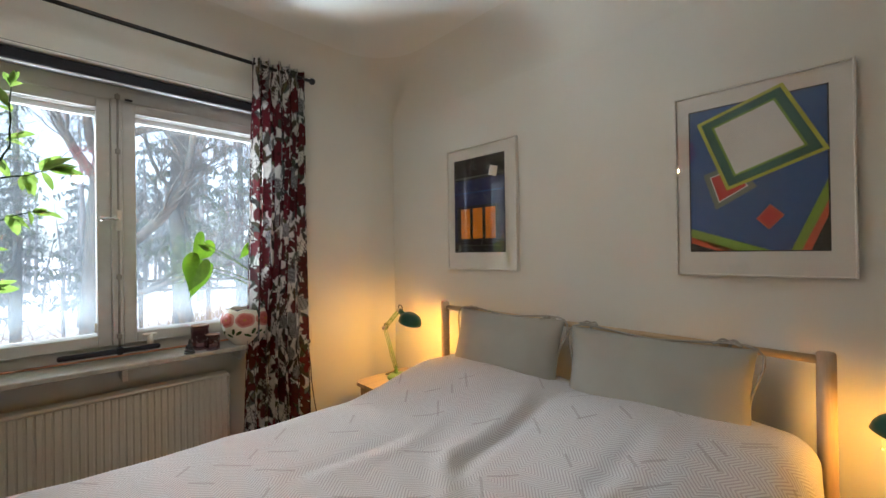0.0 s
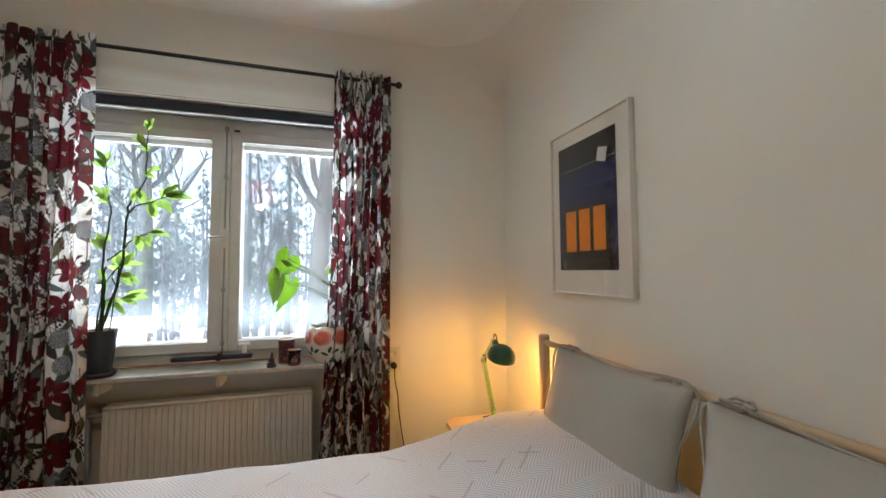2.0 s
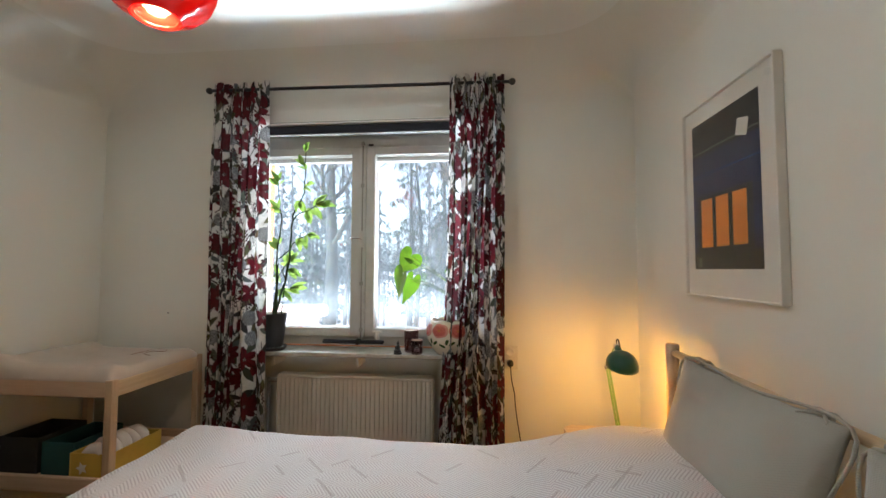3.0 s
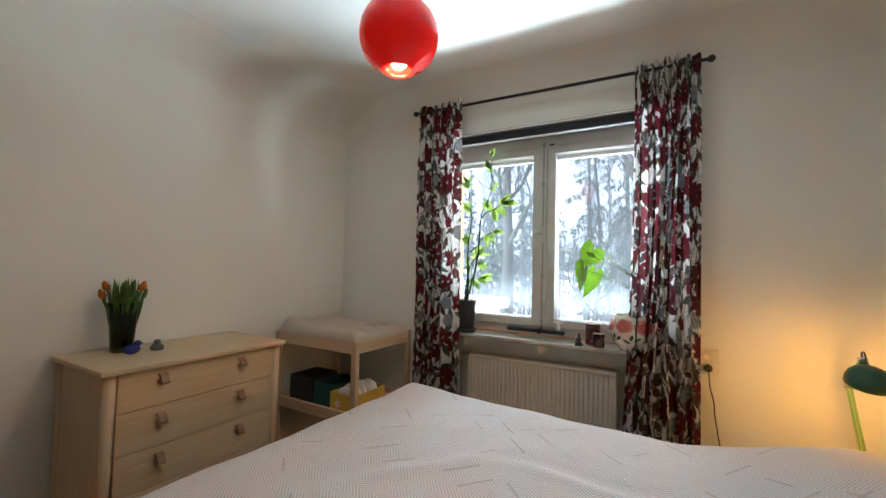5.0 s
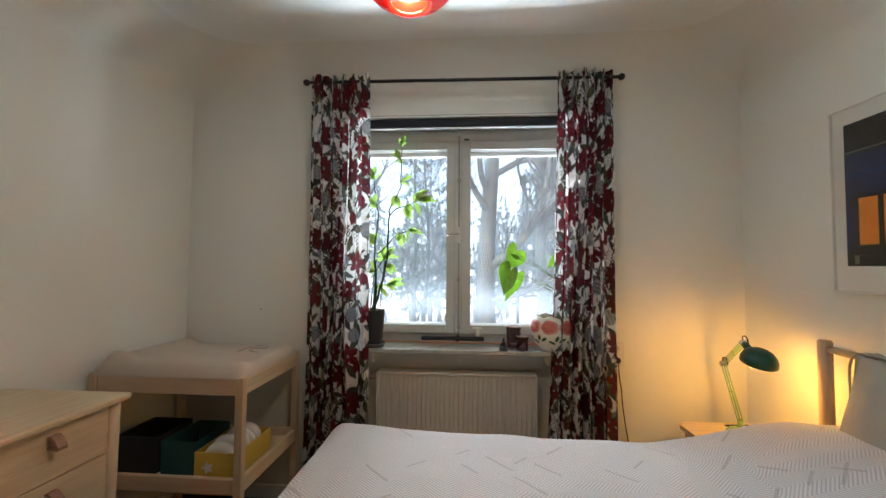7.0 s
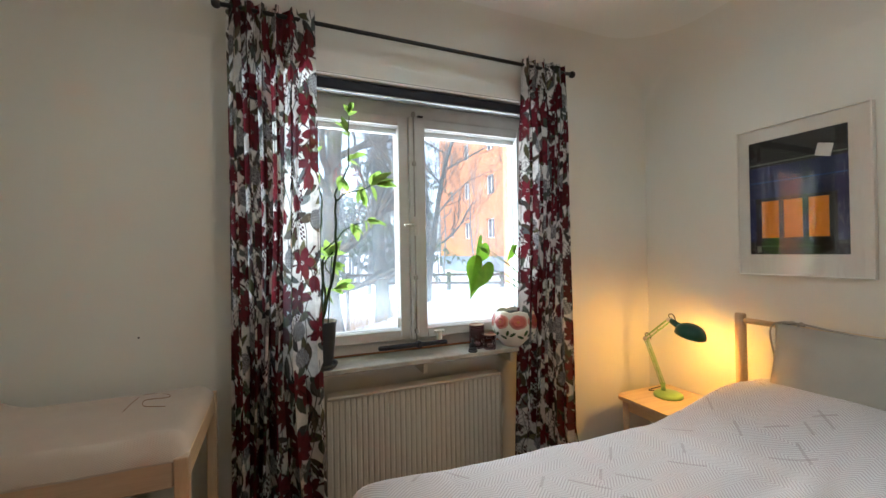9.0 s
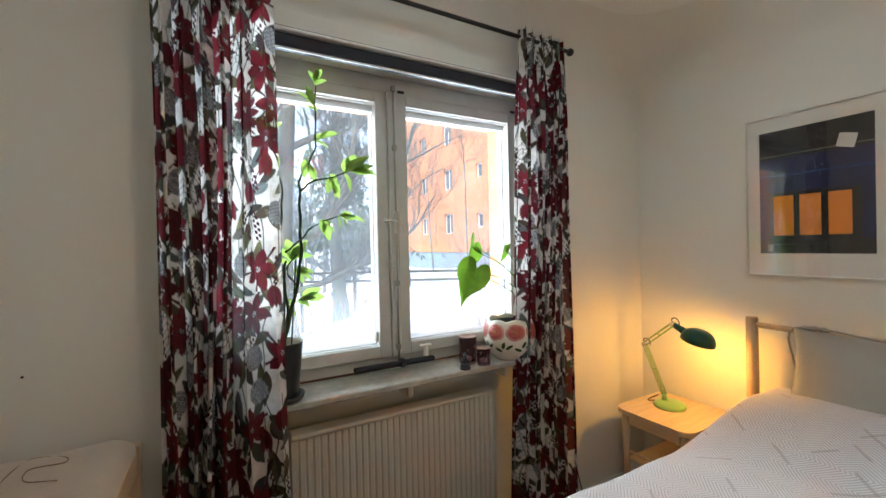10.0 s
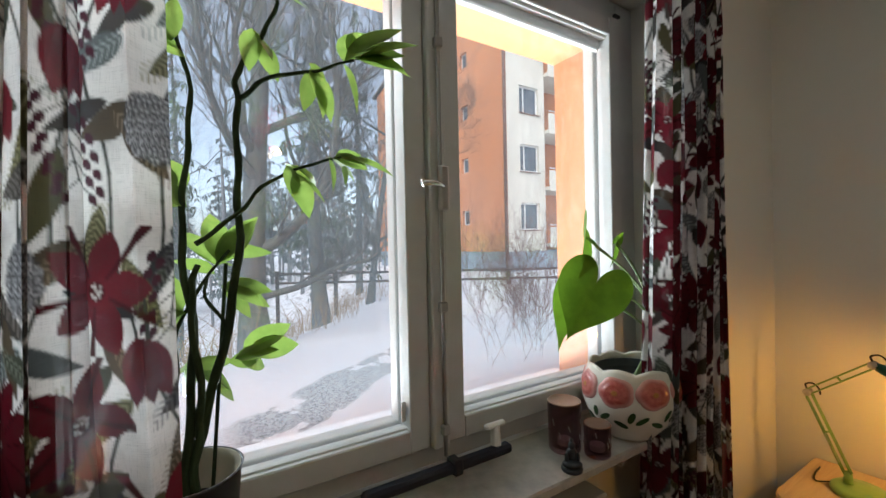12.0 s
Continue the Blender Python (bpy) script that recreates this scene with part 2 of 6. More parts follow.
def snow_material():
    n = Nodes("snow")
    c = n.coord()
    x, y, z = n.xyz(c)
    big = n.noise(c, 0.45, 5)
    grit = n.band(n.noise(c, 26, 5, 0.75), 0.48, 0.56)
    # the trodden and gritted path along the house
    wob = n.m("MULTIPLY", n.m("SUBTRACT", n.noise(c, 0.9, 4), 0.5), 0.7)
    line = n.m("ADD", n.m("SUBTRACT", y, n.m("MULTIPLY", x, 0.75)), wob)
    bare = n.m("MULTIPLY", n.band(line, 5.25, 5.35), n.band(line, 6.15, 6.30, 1.0, 0.0))
    bare = n.m("MULTIPLY", bare, n.m("MULTIPLY", n.band(x, -0.2, 0.2), n.band(x, 2.7, 3.4, 1.0, 0.0)))
    tracks = n.band(n.noise(c, 3.1, 5), 0.5, 0.62)
    bare = n.m("MULTIPLY", bare, n.band(n.noise(c, 2.2, 3), 0.36, 0.44))
    col = n.mix(n.band(big, 0.3, 0.7), (0.82, 0.84, 0.88), (0.9, 0.91, 0.93))
    col = n.mix(n.m("MULTIPLY", bare, n.m("ADD", 0.55, n.m("MULTIPLY", grit, 0.4))), col, (0.10, 0.10, 0.105))
    far = n.band(n.vm("LENGTH", c), 17, 30)
    col = n.mix(n.m("MULTIPLY", n.m("MULTIPLY", far, tracks), 0.55), col, (0.22, 0.19, 0.17))
    n.set(col, 0.8, spec=0.2)
    n.bump(n.m("ADD", n.noise(c, 4, 6), n.m("MULTIPLY", n.noise(c, 40, 3), 0.3)), 0.4, 0.05)
    return n.mat


def bark_material(name, dark, light, moss=0.0):
    n = Nodes(name)
    c = n.vm("MULTIPLY", n.coord(), (1.0, 1.0, 0.25))
    f = n.noise(c, 18, 6, 0.7, 0.4)
    col = n.mix(n.band(f, 0.3, 0.7), dark, light)
    if moss:
        col = n.mix(n.m("MULTIPLY", n.band(n.noise(n.coord(), 2.5, 4), 0.45, 0.65), moss), col, (0.16, 0.19, 0.13))
    n.set(col, 0.95, spec=0.1)
    n.bump(f, 0.6, 0.03)
    return n.mat


def stucco(name, color):
    n = Nodes(name)
    c = n.coord()
    stain = n.noise(n.vm("MULTIPLY", c, (1.0, 1.0, 0.25)), 0.8, 5)
    n.set(n.mix(n.band(stain, 0.3, 0.7), tuple(v * 0.88 for v in color), color), 0.9, spec=0.15)
    n.bump(n.noise(c, 90, 3), 0.4, 0.004)
    return n.mat


def floor_material():
    return timber("oiled_pine", (0.30, 0.135, 0.055), (0.17, 0.07, 0.028), 0.4, (14.0, 1.0, 14.0), 0.35)


MAT = dict(
    wall=paint("wall_paint", (0.775, 0.770, 0.715)),
    ceiling=paint("ceiling_paint", (0.83, 0.835, 0.80)),
    white=plain("white_gloss_paint", (0.74, 0.73, 0.70), 0.35, vary=0.04, bump=0.05),
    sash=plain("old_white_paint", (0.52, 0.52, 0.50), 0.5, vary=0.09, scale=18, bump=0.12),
    # greyed paint; also colours the blind's drawn-in shadow line
    grime_and_shade=plain("greyed_and_shade_paint", (0.30, 0.29, 0.27), 0.6, vary=0.15),
    stone=plain("limestone", (0.40, 0.38, 0.33), 0.4, vary=0.30, scale=30, bump=0.08),
    radiator=plain("radiator_enamel", (0.56, 0.53, 0.45), 0.4, vary=0.03),
    black=plain("black_metal", (0.012, 0.012, 0.014), 0.4, vary=0.2),
    navy=plain("blind_cloth", (0.012, 0.013, 0.022), 0.8, vary=0.2),
    birch=timber("birch", (0.64, 0.49, 0.31), (0.52, 0.37, 0.24), 0.5),
    birch_y=timber("birch_along", (0.64, 0.49, 0.31), (0.54, 0.40, 0.25), 0.5, (14.0, 1.0, 14.0)),
    birch_z=timber("birch_upright", (0.60, 0.44, 0.29), (0.50, 0.35, 0.22), 0.5, (14.0, 14.0, 1.0)),
    beech=timber("beech", (0.62, 0.44, 0.30), (0.54, 0.37, 0.25), 0.5),
    leather=plain("tan_leather", (0.26, 0.145, 0.09), 0.6, vary=0.2, scale=60, bump=0.2),
    linen=cloth("grey_linen", (0.38, 0.365, 0.32)),
    white_cloth=cloth("white_cloth", (0.78, 0.76, 0.73)),
    pad=cloth("pale_pad_cover", (0.56, 0.47, 0.39)),
    curtain=curtain_material(),
    spread=bedspread_material(),
    glass=window_glass(),
    picture_glass=clear_glass("picture_glass", ior=1.52),
    smoke_glass=clear_glass("smoked_glass", (0.70, 0.57, 0.60), 0.02),
    green_glass=clear_glass("green_glass", (0.34, 0.42, 0.27), 0.02),
    mat_board=plain("picture_mount", (0.76, 0.74, 0.69), 0.8, vary=0.03),
    frame_white=plain("picture_moulding", (0.74, 0.72, 0.67), 0.4, vary=0.03),
    ink_black=plain("black_ink", (0.010, 0.010, 0.012), 0.6),
    ink_navy=plain("navy_ink", (0.012, 0.020, 0.085), 0.6),
    ink_blue=plain("blue_ink", (0.018, 0.085, 0.26), 0.6),
    ink_orange=plain("amber_ink", (0.85, 0.27, 0.012), 0.6),
    ink_red=plain("red_ink", (0.55, 0.028, 0.015), 0.6),
    ink_coral=plain("coral_ink", (0.62, 0.10, 0.035), 0.6),
    ink_green=plain("green_ink", (0.012, 0.10, 0.055), 0.6),
    ink_yellow=plain("yellow_ink", (0.50, 0.52, 0.05), 0.6),
    ink_lime=plain("lime_ink", (0.22, 0.36, 0.03), 0.6),
    ink_grey=plain("sage_ink", (0.17, 0.20, 0.16), 0.6),
    lamp_green=plain("dark_green_enamel", (0.006, 0.075, 0.048), 0.35),
    lamp_mint=plain("mint_enamel", (0.22, 0.40, 0.12), 0.35),
    steel=plain("steel", (0.55, 0.54, 0.52), 0.3, 1.0),
    chrome=plain("chrome", (0.75, 0.75, 0.75), 0.12, 1.0, vary=0.02),
    cable=plain("black_cable", (0.012, 0.011, 0.011), 0.5),
    plastic=plain("white_plastic", (0.70, 0.68, 0.62), 0.4, vary=0.03),
    pot=plain("dark_glazed_pot", (0.018, 0.021, 0.026), 0.35, vary=0.25),
    pot_inside=plain("raw_pot_inside", (0.45, 0.42, 0.34), 0.8),
    soil=plain("potting_soil", (0.022, 0.016, 0.012), 0.95, vary=0.4, scale=90, bump=0.8),
    stem=bark_material("plant_stem", (0.020, 0.030, 0.018), (0.045, 0.070, 0.030)),
    petiole=plain("leaf_stalk", (0.15, 0.22, 0.07), 0.5),
    leaf=leaf_material("bright_leaf", (0.105, 0.19, 0.030), (0.20, 0.30, 0.065), 0.45),
    leaf_big=leaf_material("heart_leaf", (0.075, 0.16, 0.010), (0.12, 0.24, 0.018), 0.25),
    tulip_leaf=leaf_material("tulip_leaf", (0.05, 0.12, 0.025), (0.09, 0.19, 0.04), 0.25),
    tulip_orange=leaf_material("tulip_petal", (0.55, 0.12, 0.015), (0.7, 0.22, 0.02), 0.3),
    ceramic=plain("glazed_ceramic", (0.72, 0.66, 0.56), 0.2, vary=0.08),
    ceramic_rose=rose_material(),
    ceramic_leaf=plain("leaf_glaze", (0.045, 0.09, 0.035), 0.25, vary=0.3),
    cobalt=plain("cobalt_glass", (0.012, 0.018, 0.16), 0.12, vary=0.2),
    pebble=plain("grey_stone", (0.13, 0.125, 0.12), 0.7, vary=0.25, bump=0.4),
    box_black=plain("black_card", (0.016, 0.018, 0.022), 0.7),
    box_teal=plain("teal_card", (0.010, 0.075, 0.085), 0.7),
    box_yellow=plain("yellow_card", (0.62, 0.42, 0.075), 0.7),
    red_glass=glow("red_opal_glass", (0.80, 0.006, 0.004), 0.055, 0.06),
    bulb=glow("warm_bulb", (1.0, 0.60, 0.20), 0.26, base=(0.04, 0.03, 0.02)),
    bulb_small=glow("small_bulb", (1.0, 0.62, 0.22), 4.0),
    orange=stucco("orange_render", (0.70, 0.28, 0.125)),
    cream=stucco("cream_render", (0.72, 0.68, 0.58)),
    plinth=stucco("blue_grey_plinth", (0.30, 0.38, 0.46)),
    pane=plain("dark_window", (0.10, 0.12, 0.14), 0.08, vary=0.3, scale=3),
    roof=plain("roof_sheet", (0.10, 0.09, 0.085), 0.7),
    pipe=plain("brown_pipe", (0.16, 0.075, 0.05), 0.6),
    snow=snow_material(),
    snow_cap=plain("snow_cap", (0.86, 0.88, 0.92), 0.8, vary=0.04, bump=0.3),
    bark=bark_material("grey_bark", (0.070, 0.084, 0.090), (0.155, 0.185, 0.195), 0.35),
    twig=bark_material("twig_bark", (0.070, 0.072, 0.072), (0.13, 0.135, 0.135)),
    red_twig=bark_material("shrub_bark", (0.12, 0.055, 0.050), (0.21, 0.11, 0.095)),
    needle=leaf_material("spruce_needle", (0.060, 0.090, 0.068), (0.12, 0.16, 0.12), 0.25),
    # far needles and bark: distance haze put into paler, bluer base colours
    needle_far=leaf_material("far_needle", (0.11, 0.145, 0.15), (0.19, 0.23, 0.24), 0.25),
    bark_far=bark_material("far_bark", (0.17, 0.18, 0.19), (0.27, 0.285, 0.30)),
    reed=plain("dry_grass", (0.32, 0.22, 0.12), 0.95, vary=0.3),
    rail=plain("fence_wood", (0.055, 0.050, 0.048), 0.8, vary=0.3),
    floor=floor_material(),
)


# ---- mesh helpers ----
def part(name, bm, material, parent=None, label="", smooth=False, at=None):
    """Links a bmesh as one mesh object, under a thing or a part."""
    me = bpy.data.meshes.new(name)
    bm.to_mesh(me)
    bm.free()
    me.materials.append(MAT[material] if isinstance(material, str) else material)
    if smooth:
        me.polygons.foreach_set("use_smooth", [True] * len(me.polygons))
    ob = new(name, me)
    if at is not None:
        ob.matrix_basis = at
    if parent is not None:
        ob.parent = parent
    if label:
        tagged(ob, label)
    return ob


def thing(name, at, label, category, group="", kind=""):
    ob = new(name)
    ob.empty_display_size = 0.05
    ob.matrix_basis = at if isinstance(at, Matrix) else Matrix.Translation(at)
    return tagged(ob, label, category, group, kind)


def box(bm, x0, x1, y0, y1, z0, z1, bevel=0.0, seg=1):
    vs = [bm.verts.new((x, y, z)) for z in (z0, z1) for y in (y0, y1) for x in (x0, x1)]
    fs = [bm.faces.new([vs[i] for i in q]) for q in ((0, 2, 3, 1), (4, 5, 7, 6), (0, 1, 5, 4), (2, 6, 7, 3), (0, 4, 6, 2), (1, 3, 7, 5))]
    if bevel:
        bmesh.ops.bevel(bm, geom=list({e for f in fs for e in f.edges}), offset=bevel, segments=seg, affect="EDGES", profile=0.6)
    return bm


def boxed(*args, **kw):
    return box(bmesh.new(), *args, **kw)


def tube(bm, pts, radii, seg=8, caps=True):
    """A round bar along a line of points."""
    pts = [Vector(p) for p in pts]
    if isinstance(radii, (int, float)):
        radii = [radii] * len(pts)
    rings, side = [], None
    for i, p in enumerate(pts):
        d = (pts[min(i + 1, len(pts) - 1)] - pts[max(i - 1, 0)]).normalized()
        if side is None:
            side = d.orthogonal().normalized()
        side = (side - d * side.dot(d))
        side = side.normalized() if side.length > 1e-6 else d.orthogonal().normalized()
        up = d.cross(side)
        rings.append([bm.verts.new(p + (side * math.cos(a) + up * math.sin(a)) * radii[i]) for a in (2 * math.pi * k / seg for k in range(seg))])
    for a, b in zip(rings, rings[1:]):
        for k in range(seg):
            bm.faces.new((a[k], a[(k + 1) % seg], b[(k + 1) % seg], b[k]))
    if caps:
        bm.faces.new(rings[0][::-1])
        bm.faces.new(rings[-1])
    return bm


def lathe(bm, profile, seg=32, wave=None):
    """Turns (radius, height) pairs about z. wave(angle, i) adds height."""
    rings = []
    for i, (r, z) in enumerate(profile):
        rings.append([bm.verts.new((r * math.cos(a), r * math.sin(a), z + (wave(a, i) if wave else 0))) for a in (2 * math.pi * k / seg for k in range(seg))])
    for a, b in zip(rings, rings[1:]):
        for k in range(seg):
            bm.faces.new((a[k], a[(k + 1) % seg], b[(k + 1) % seg], b[k]))
    if profile[0][0] > 0:
        bm.faces.new(rings[0][::-1])
    if profile[-1][0] > 0 and profile[-1] != profile[0]:
        bm.faces.new(rings[-1])
    return bm


def smooth_line(pts, n=6):
    """A Catmull-Rom line through a few points."""
    pts = [Vector(p) for p in pts]
    ext = [2 * pts[0] - pts[1], *pts, 2 * pts[-1] - pts[-2]]
    out = []
    for i in range(1, len(ext) - 2):
        p0, p1, p2, p3 = ext[i - 1:i + 3]
        for k in range(n):
            t = k / n
            out.append(0.5 * ((2 * p1) + (p2 - p0) * t + (2 * p0 - 5 * p1 + 4 * p2 - p3) * t * t + (3 * p1 - p0 - 3 * p2 + p3) * t ** 3))
    out.append(pts[-1])
    return out


def blade(bm, base, tip, width, normal, droop=0.0, fold=0.15, steps=5, shape=0.75):
    """A leaf from base to tip with a folded midrib."""
    base, tip = Vector(base), Vector(tip)
    d = tip - base
    side = d.cross(Vector(normal)).normalized()
    nrm = side.cross(d).normalized()
    rows = []
    for i in range(steps + 1):
        t = i / steps
        w = width * 0.5 * math.sin(math.pi * t ** shape) ** 0.85 if 0 < t < 1 else 0.0
        c = base + d * t + nrm * (-droop * t * t)
        rows.append((c + side * w + nrm * w * fold, c, c - side * w + nrm * w * fold))
    vs = [[bm.verts.new(p) for p in row] for row in rows]
    for a, b in zip(vs, vs[1:]):
        for k in (0, 1):
            bm.faces.new((a[k], a[k + 1], b[k + 1], b[k]))
    return bm


def flat(bm, pts):
    bm.faces.new([bm.verts.new(p) for p in pts])
    return bm


def point_lamp(name, at, watts, color, size, parent=None):
    d = bpy.data.lights.new(name, "POINT")
    d.energy, d.color, d.shadow_soft_size = watts, color, size
    ob = new(name, d)
    ob.location = at
    if parent is not None:
        ob.parent = parent
    return ob


# ---- the room ----
X0, X1, Y0, Y1, H = -1.42, 1.82, -1.55, 2.415, 2.61
OX0, OX1, OZ1 = -0.60, 1.045, 2.212   # the window recess
THICK = 0.42


def structure(name, bm, material, label, category, smooth=False):
    return tagged(part(name, bm, material, smooth=smooth), label, category, kind="structure")


structure("wall_west", boxed(X0 - 0.2, X0, Y0 - 0.2, Y1 + THICK, -0.1, H + 0.3), "wall", "plain warm white painted bedroom wall", "wall")
structure("wall_east", boxed(X1, X1 + 0.2, Y0 - 0.2, Y1 + THICK, -0.1, H + 0.3), "wall", "plain warm white painted wall behind the bed", "wall")
structure("wall_south", boxed(X0, X1, Y0 - 0.2, Y0, -0.1, H + 0.3), "wall", "plain warm white painted wall opposite the window", "wall")
bm = bmesh.new()
box(bm, X0, OX0, Y1, Y1 + 0.2, -0.1, H + 0.3)
box(bm, OX1, X1, Y1, Y1 + 0.2, -0.1, H + 0.3)
box(bm, OX0, OX1, Y1, Y1 + 0.2, OZ1, H + 0.3)
box(bm, OX0, OX1, Y1 + 0.125, Y1 + 0.2, -0.1, 0.87)
structure("wall_north", bm, "wall", "warm white painted wall with a deep window recess", "wall")

# outer leaf of the house wall, in orange render
WX0, WX1, WZ0, WZ1 = -0.515, 0.985, 0.88, 2.125
bm = bmesh.new()
box(bm, -9, WX0, Y1 + 0.203, Y1 + THICK, -1.5, 9)
box(bm, WX1, 9, Y1 + 0.203, Y1 + THICK, -1.5, 9)
box(bm, WX0, WX1, Y1 + 0.203, Y1 + THICK, WZ1, 9)
box(bm, WX0, WX1, Y1 + 0.203, Y1 + THICK, -1.5, WZ0)
structure("house_wall", bm, "orange", "orange rendered outer wall of the house", "wall")

# ceiling with a rounded cove all round, whose inner corners soften as it rises
R = 0.29
bm = bmesh.new()
rings = []
for k in range(21):
    a = math.pi / 2 * k / 20
    d, z = R * (1 - math.cos(a)) - 0.0006, H - R + R * math.sin(a)
    rc = 0.004 + 0.34 * math.sin(a) ** 1.5
    ring = []
    for cx, cy, a0 in ((X1 - d - rc, Y1 - d - rc, 0), (X0 + d + rc, Y1 - d - rc, 90), (X0 + d + rc, Y0 + d + rc, 180), (X1 - d - rc, Y0 + d + rc, 270)):
        ca, sa = math.cos(radians(a0)), math.sin(radians(a0))
        bend = [(rc * math.cos(radians(a0 + q * 10)), rc * math.sin(radians(a0 + q * 10))) for q in range(10)]
        bend = [(rc * ca + 0.03 * sa, rc * sa - 0.03 * ca), *bend, (-rc * sa - 0.03 * ca, rc * ca - 0.03 * sa)]
        ring += [bm.verts.new((cx + px, cy + py, z)) for px, py in bend]
    rings.append(ring)
for lower, upper in zip(rings, rings[1:]):
    for k in range(len(lower)):
        q = (k + 1) % len(lower)
        face = bm.faces.new((lower[q], lower[k], upper[k], upper[q]))
        face.smooth = True
        face.material_index = 1 if lower[k].co.z < H - 0.012 else 0
bm.faces.new(rings[-1][::-1]).smooth = True
box(bm, X0 - 0.2, X1 + 0.2, Y0 - 0.2, Y1 + 0.2, H + 0.302, H + 0.4)
structure("ceiling", bm, "ceiling", "white plaster ceiling with rounded coved edges", "ceiling").data.materials.append(MAT["wall"])

floor_ob = structure("floor", boxed(X0, X1, Y0, Y1 + 0.12, -0.1, -0.012), "rail", "reddish brown varnished wooden plank floor", "floor")

bm = bmesh.new()
box(bm, X0 + 0.002, X0 + 0.016, Y0, Y1, 0, 0.075, 0.004)
structure("baseboard", bm, "white", "low white painted baseboard", "baseboard")
structure("baseboard", boxed(X1 - 0.016, X1 - 0.002, Y0, Y1 - 0.016, 0, 0.075, bevel=0.004), "white", "low white painted baseboard", "baseboard")
structure("baseboard", boxed(OX1, X1 - 0.016, Y1 - 0.016, Y1 - 0.002, 0, 0.075, bevel=0.004), "white", "low white painted baseboard", "baseboard")
structure("baseboard", boxed(X0 + 0.016, OX0, Y1 - 0.016, Y1 - 0.002, 0, 0.075, bevel=0.004), "white", "low white painted baseboard", "baseboard")


# ---- window ----
def rect_ring(bm, x0, x1, z0, z1, y0, y1, w, bevel=0.003):
    box(bm, x0, x0 + w, y0, y1, z0, z1, bevel)
    box(bm, x1 - w, x1, y0, y1, z0, z1, bevel)
    box(bm, x0 + w, x1 - w, y0, y1, z1 - w, z1, bevel)
    box(bm, x0 + w, x1 - w, y0, y1, z0, z0 + w, bevel)
    return bm


def window_unit():
    win = thing("window_1", (0, 0, 0), "old white painted two-sash window with wooden frame", "window", kind="structure")
    y = Y1 + 0.105
    bm = bmesh.new()
    box(bm, OX0 + 0.002, WX0 + 0.035, y + 0.02, y + 0.125, 0.90, OZ1 - 0.002, 0.003)
    box(bm, WX1 - 0.03, OX1 - 0.002, y + 0.02, y + 0.125, 0.90, OZ1 - 0.002, 0.003)
    box(bm, WX0 + 0.035, WX1 - 0.03, y + 0.02, y + 0.125, 2.132, OZ1 - 0.002, 0.003)
    box(bm, WX0 + 0.035, WX1 - 0.03, y + 0.02, y + 0.125, 0.90, 0.952, 0.003)
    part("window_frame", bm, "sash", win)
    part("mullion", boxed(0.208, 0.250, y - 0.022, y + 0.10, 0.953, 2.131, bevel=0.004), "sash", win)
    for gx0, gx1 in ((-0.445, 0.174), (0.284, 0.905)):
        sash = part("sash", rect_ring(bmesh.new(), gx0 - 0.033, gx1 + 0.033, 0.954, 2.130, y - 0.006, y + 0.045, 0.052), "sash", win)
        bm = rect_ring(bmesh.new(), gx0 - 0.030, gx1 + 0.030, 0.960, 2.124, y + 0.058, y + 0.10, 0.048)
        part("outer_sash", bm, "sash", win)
        bm = rect_ring(bmesh.new(), gx0 + 0.004, gx1 - 0.004, 0.998, 2.082, y + 0.006, y + 0.03, 0.011, 0.004)
        part("glazing_bead", bm, "sash", sash)
        for k, yy in enumerate((y + 0.024, y + 0.08)):
            pane = part("pane", boxed(gx0 + 0.008, gx1 - 0.008, yy, yy + 0.003, 1.002, 2.078), "glass", sash)
            pane.visible_shadow = False
        # a rolled blind's housing behind the head of the pane
        part("blind_roll", boxed(gx0 + 0.002, gx1 - 0.002, y + 0.034, y + 0.057, 2.045, 2.092, bevel=0.004), "sash", sash)
    # espagnolette rod, handle and keeper on the meeting stile
    rod = part("lock_rod", tube(bmesh.new(), [(0.232, y - 0.030, 0.94), (0.232, y - 0.030, 2.155)], 0.0045, 8), "grime_and_shade", win, smooth=True)
    bm = bmesh.new()
    for z in (1.00, 1.28, 1.88, 2.14):
        box(bm, 0.222, 0.242, y - 0.038, y - 0.022, z - 0.012, z + 0.012, 0.003)
    part("rod_guide", bm, "grime_and_shade", rod)
    bm = tube(bmesh.new(), smooth_line([(0.236, y - 0.04, 1.552), (0.20, y - 0.062, 1.556), (0.165, y - 0.066, 1.552)], 4), [0.006] * 5 + [0.007] * 3 + [0.009], 8)
    part("handle", bm, "chrome", win, "worn metal turning handle", smooth=True)
    part("handle_plate", boxed(0.222, 0.246, y - 0.048, y - 0.030, 1.50, 1.60, bevel=0.004), "steel", win)
    bm = bmesh.new()
    for x in (0.262, 0.90):
        box(bm, x, x + 0.03, y - 0.016, y - 0.005, 2.134, 2.144, 0.002)
    part("hinge_pin", bm, "black", win)
    # casement stay on the bottom rail
    bm = boxed(0.015, 0.385, y - 0.086, y - 0.058, 0.926, 0.948, bevel=0.006)
    box(bm, 0.216, 0.241, y - 0.091, y - 0.053, 0.921, 0.955, 0.005)
    part("casement_stay", bm, "navy", win, "black iron casement stay")
    bm = tube(bmesh.new(), [(0.345, y - 0.07, 0.952), (0.345, y - 0.07, 1.0)], [0.013, 0.010], 12)
    box(bm, 0.315, 0.372, y - 0.078, y - 0.062, 0.992, 1.004, 0.004)
    part("stay_hook", bm, "plastic", win, "pale plastic hook")
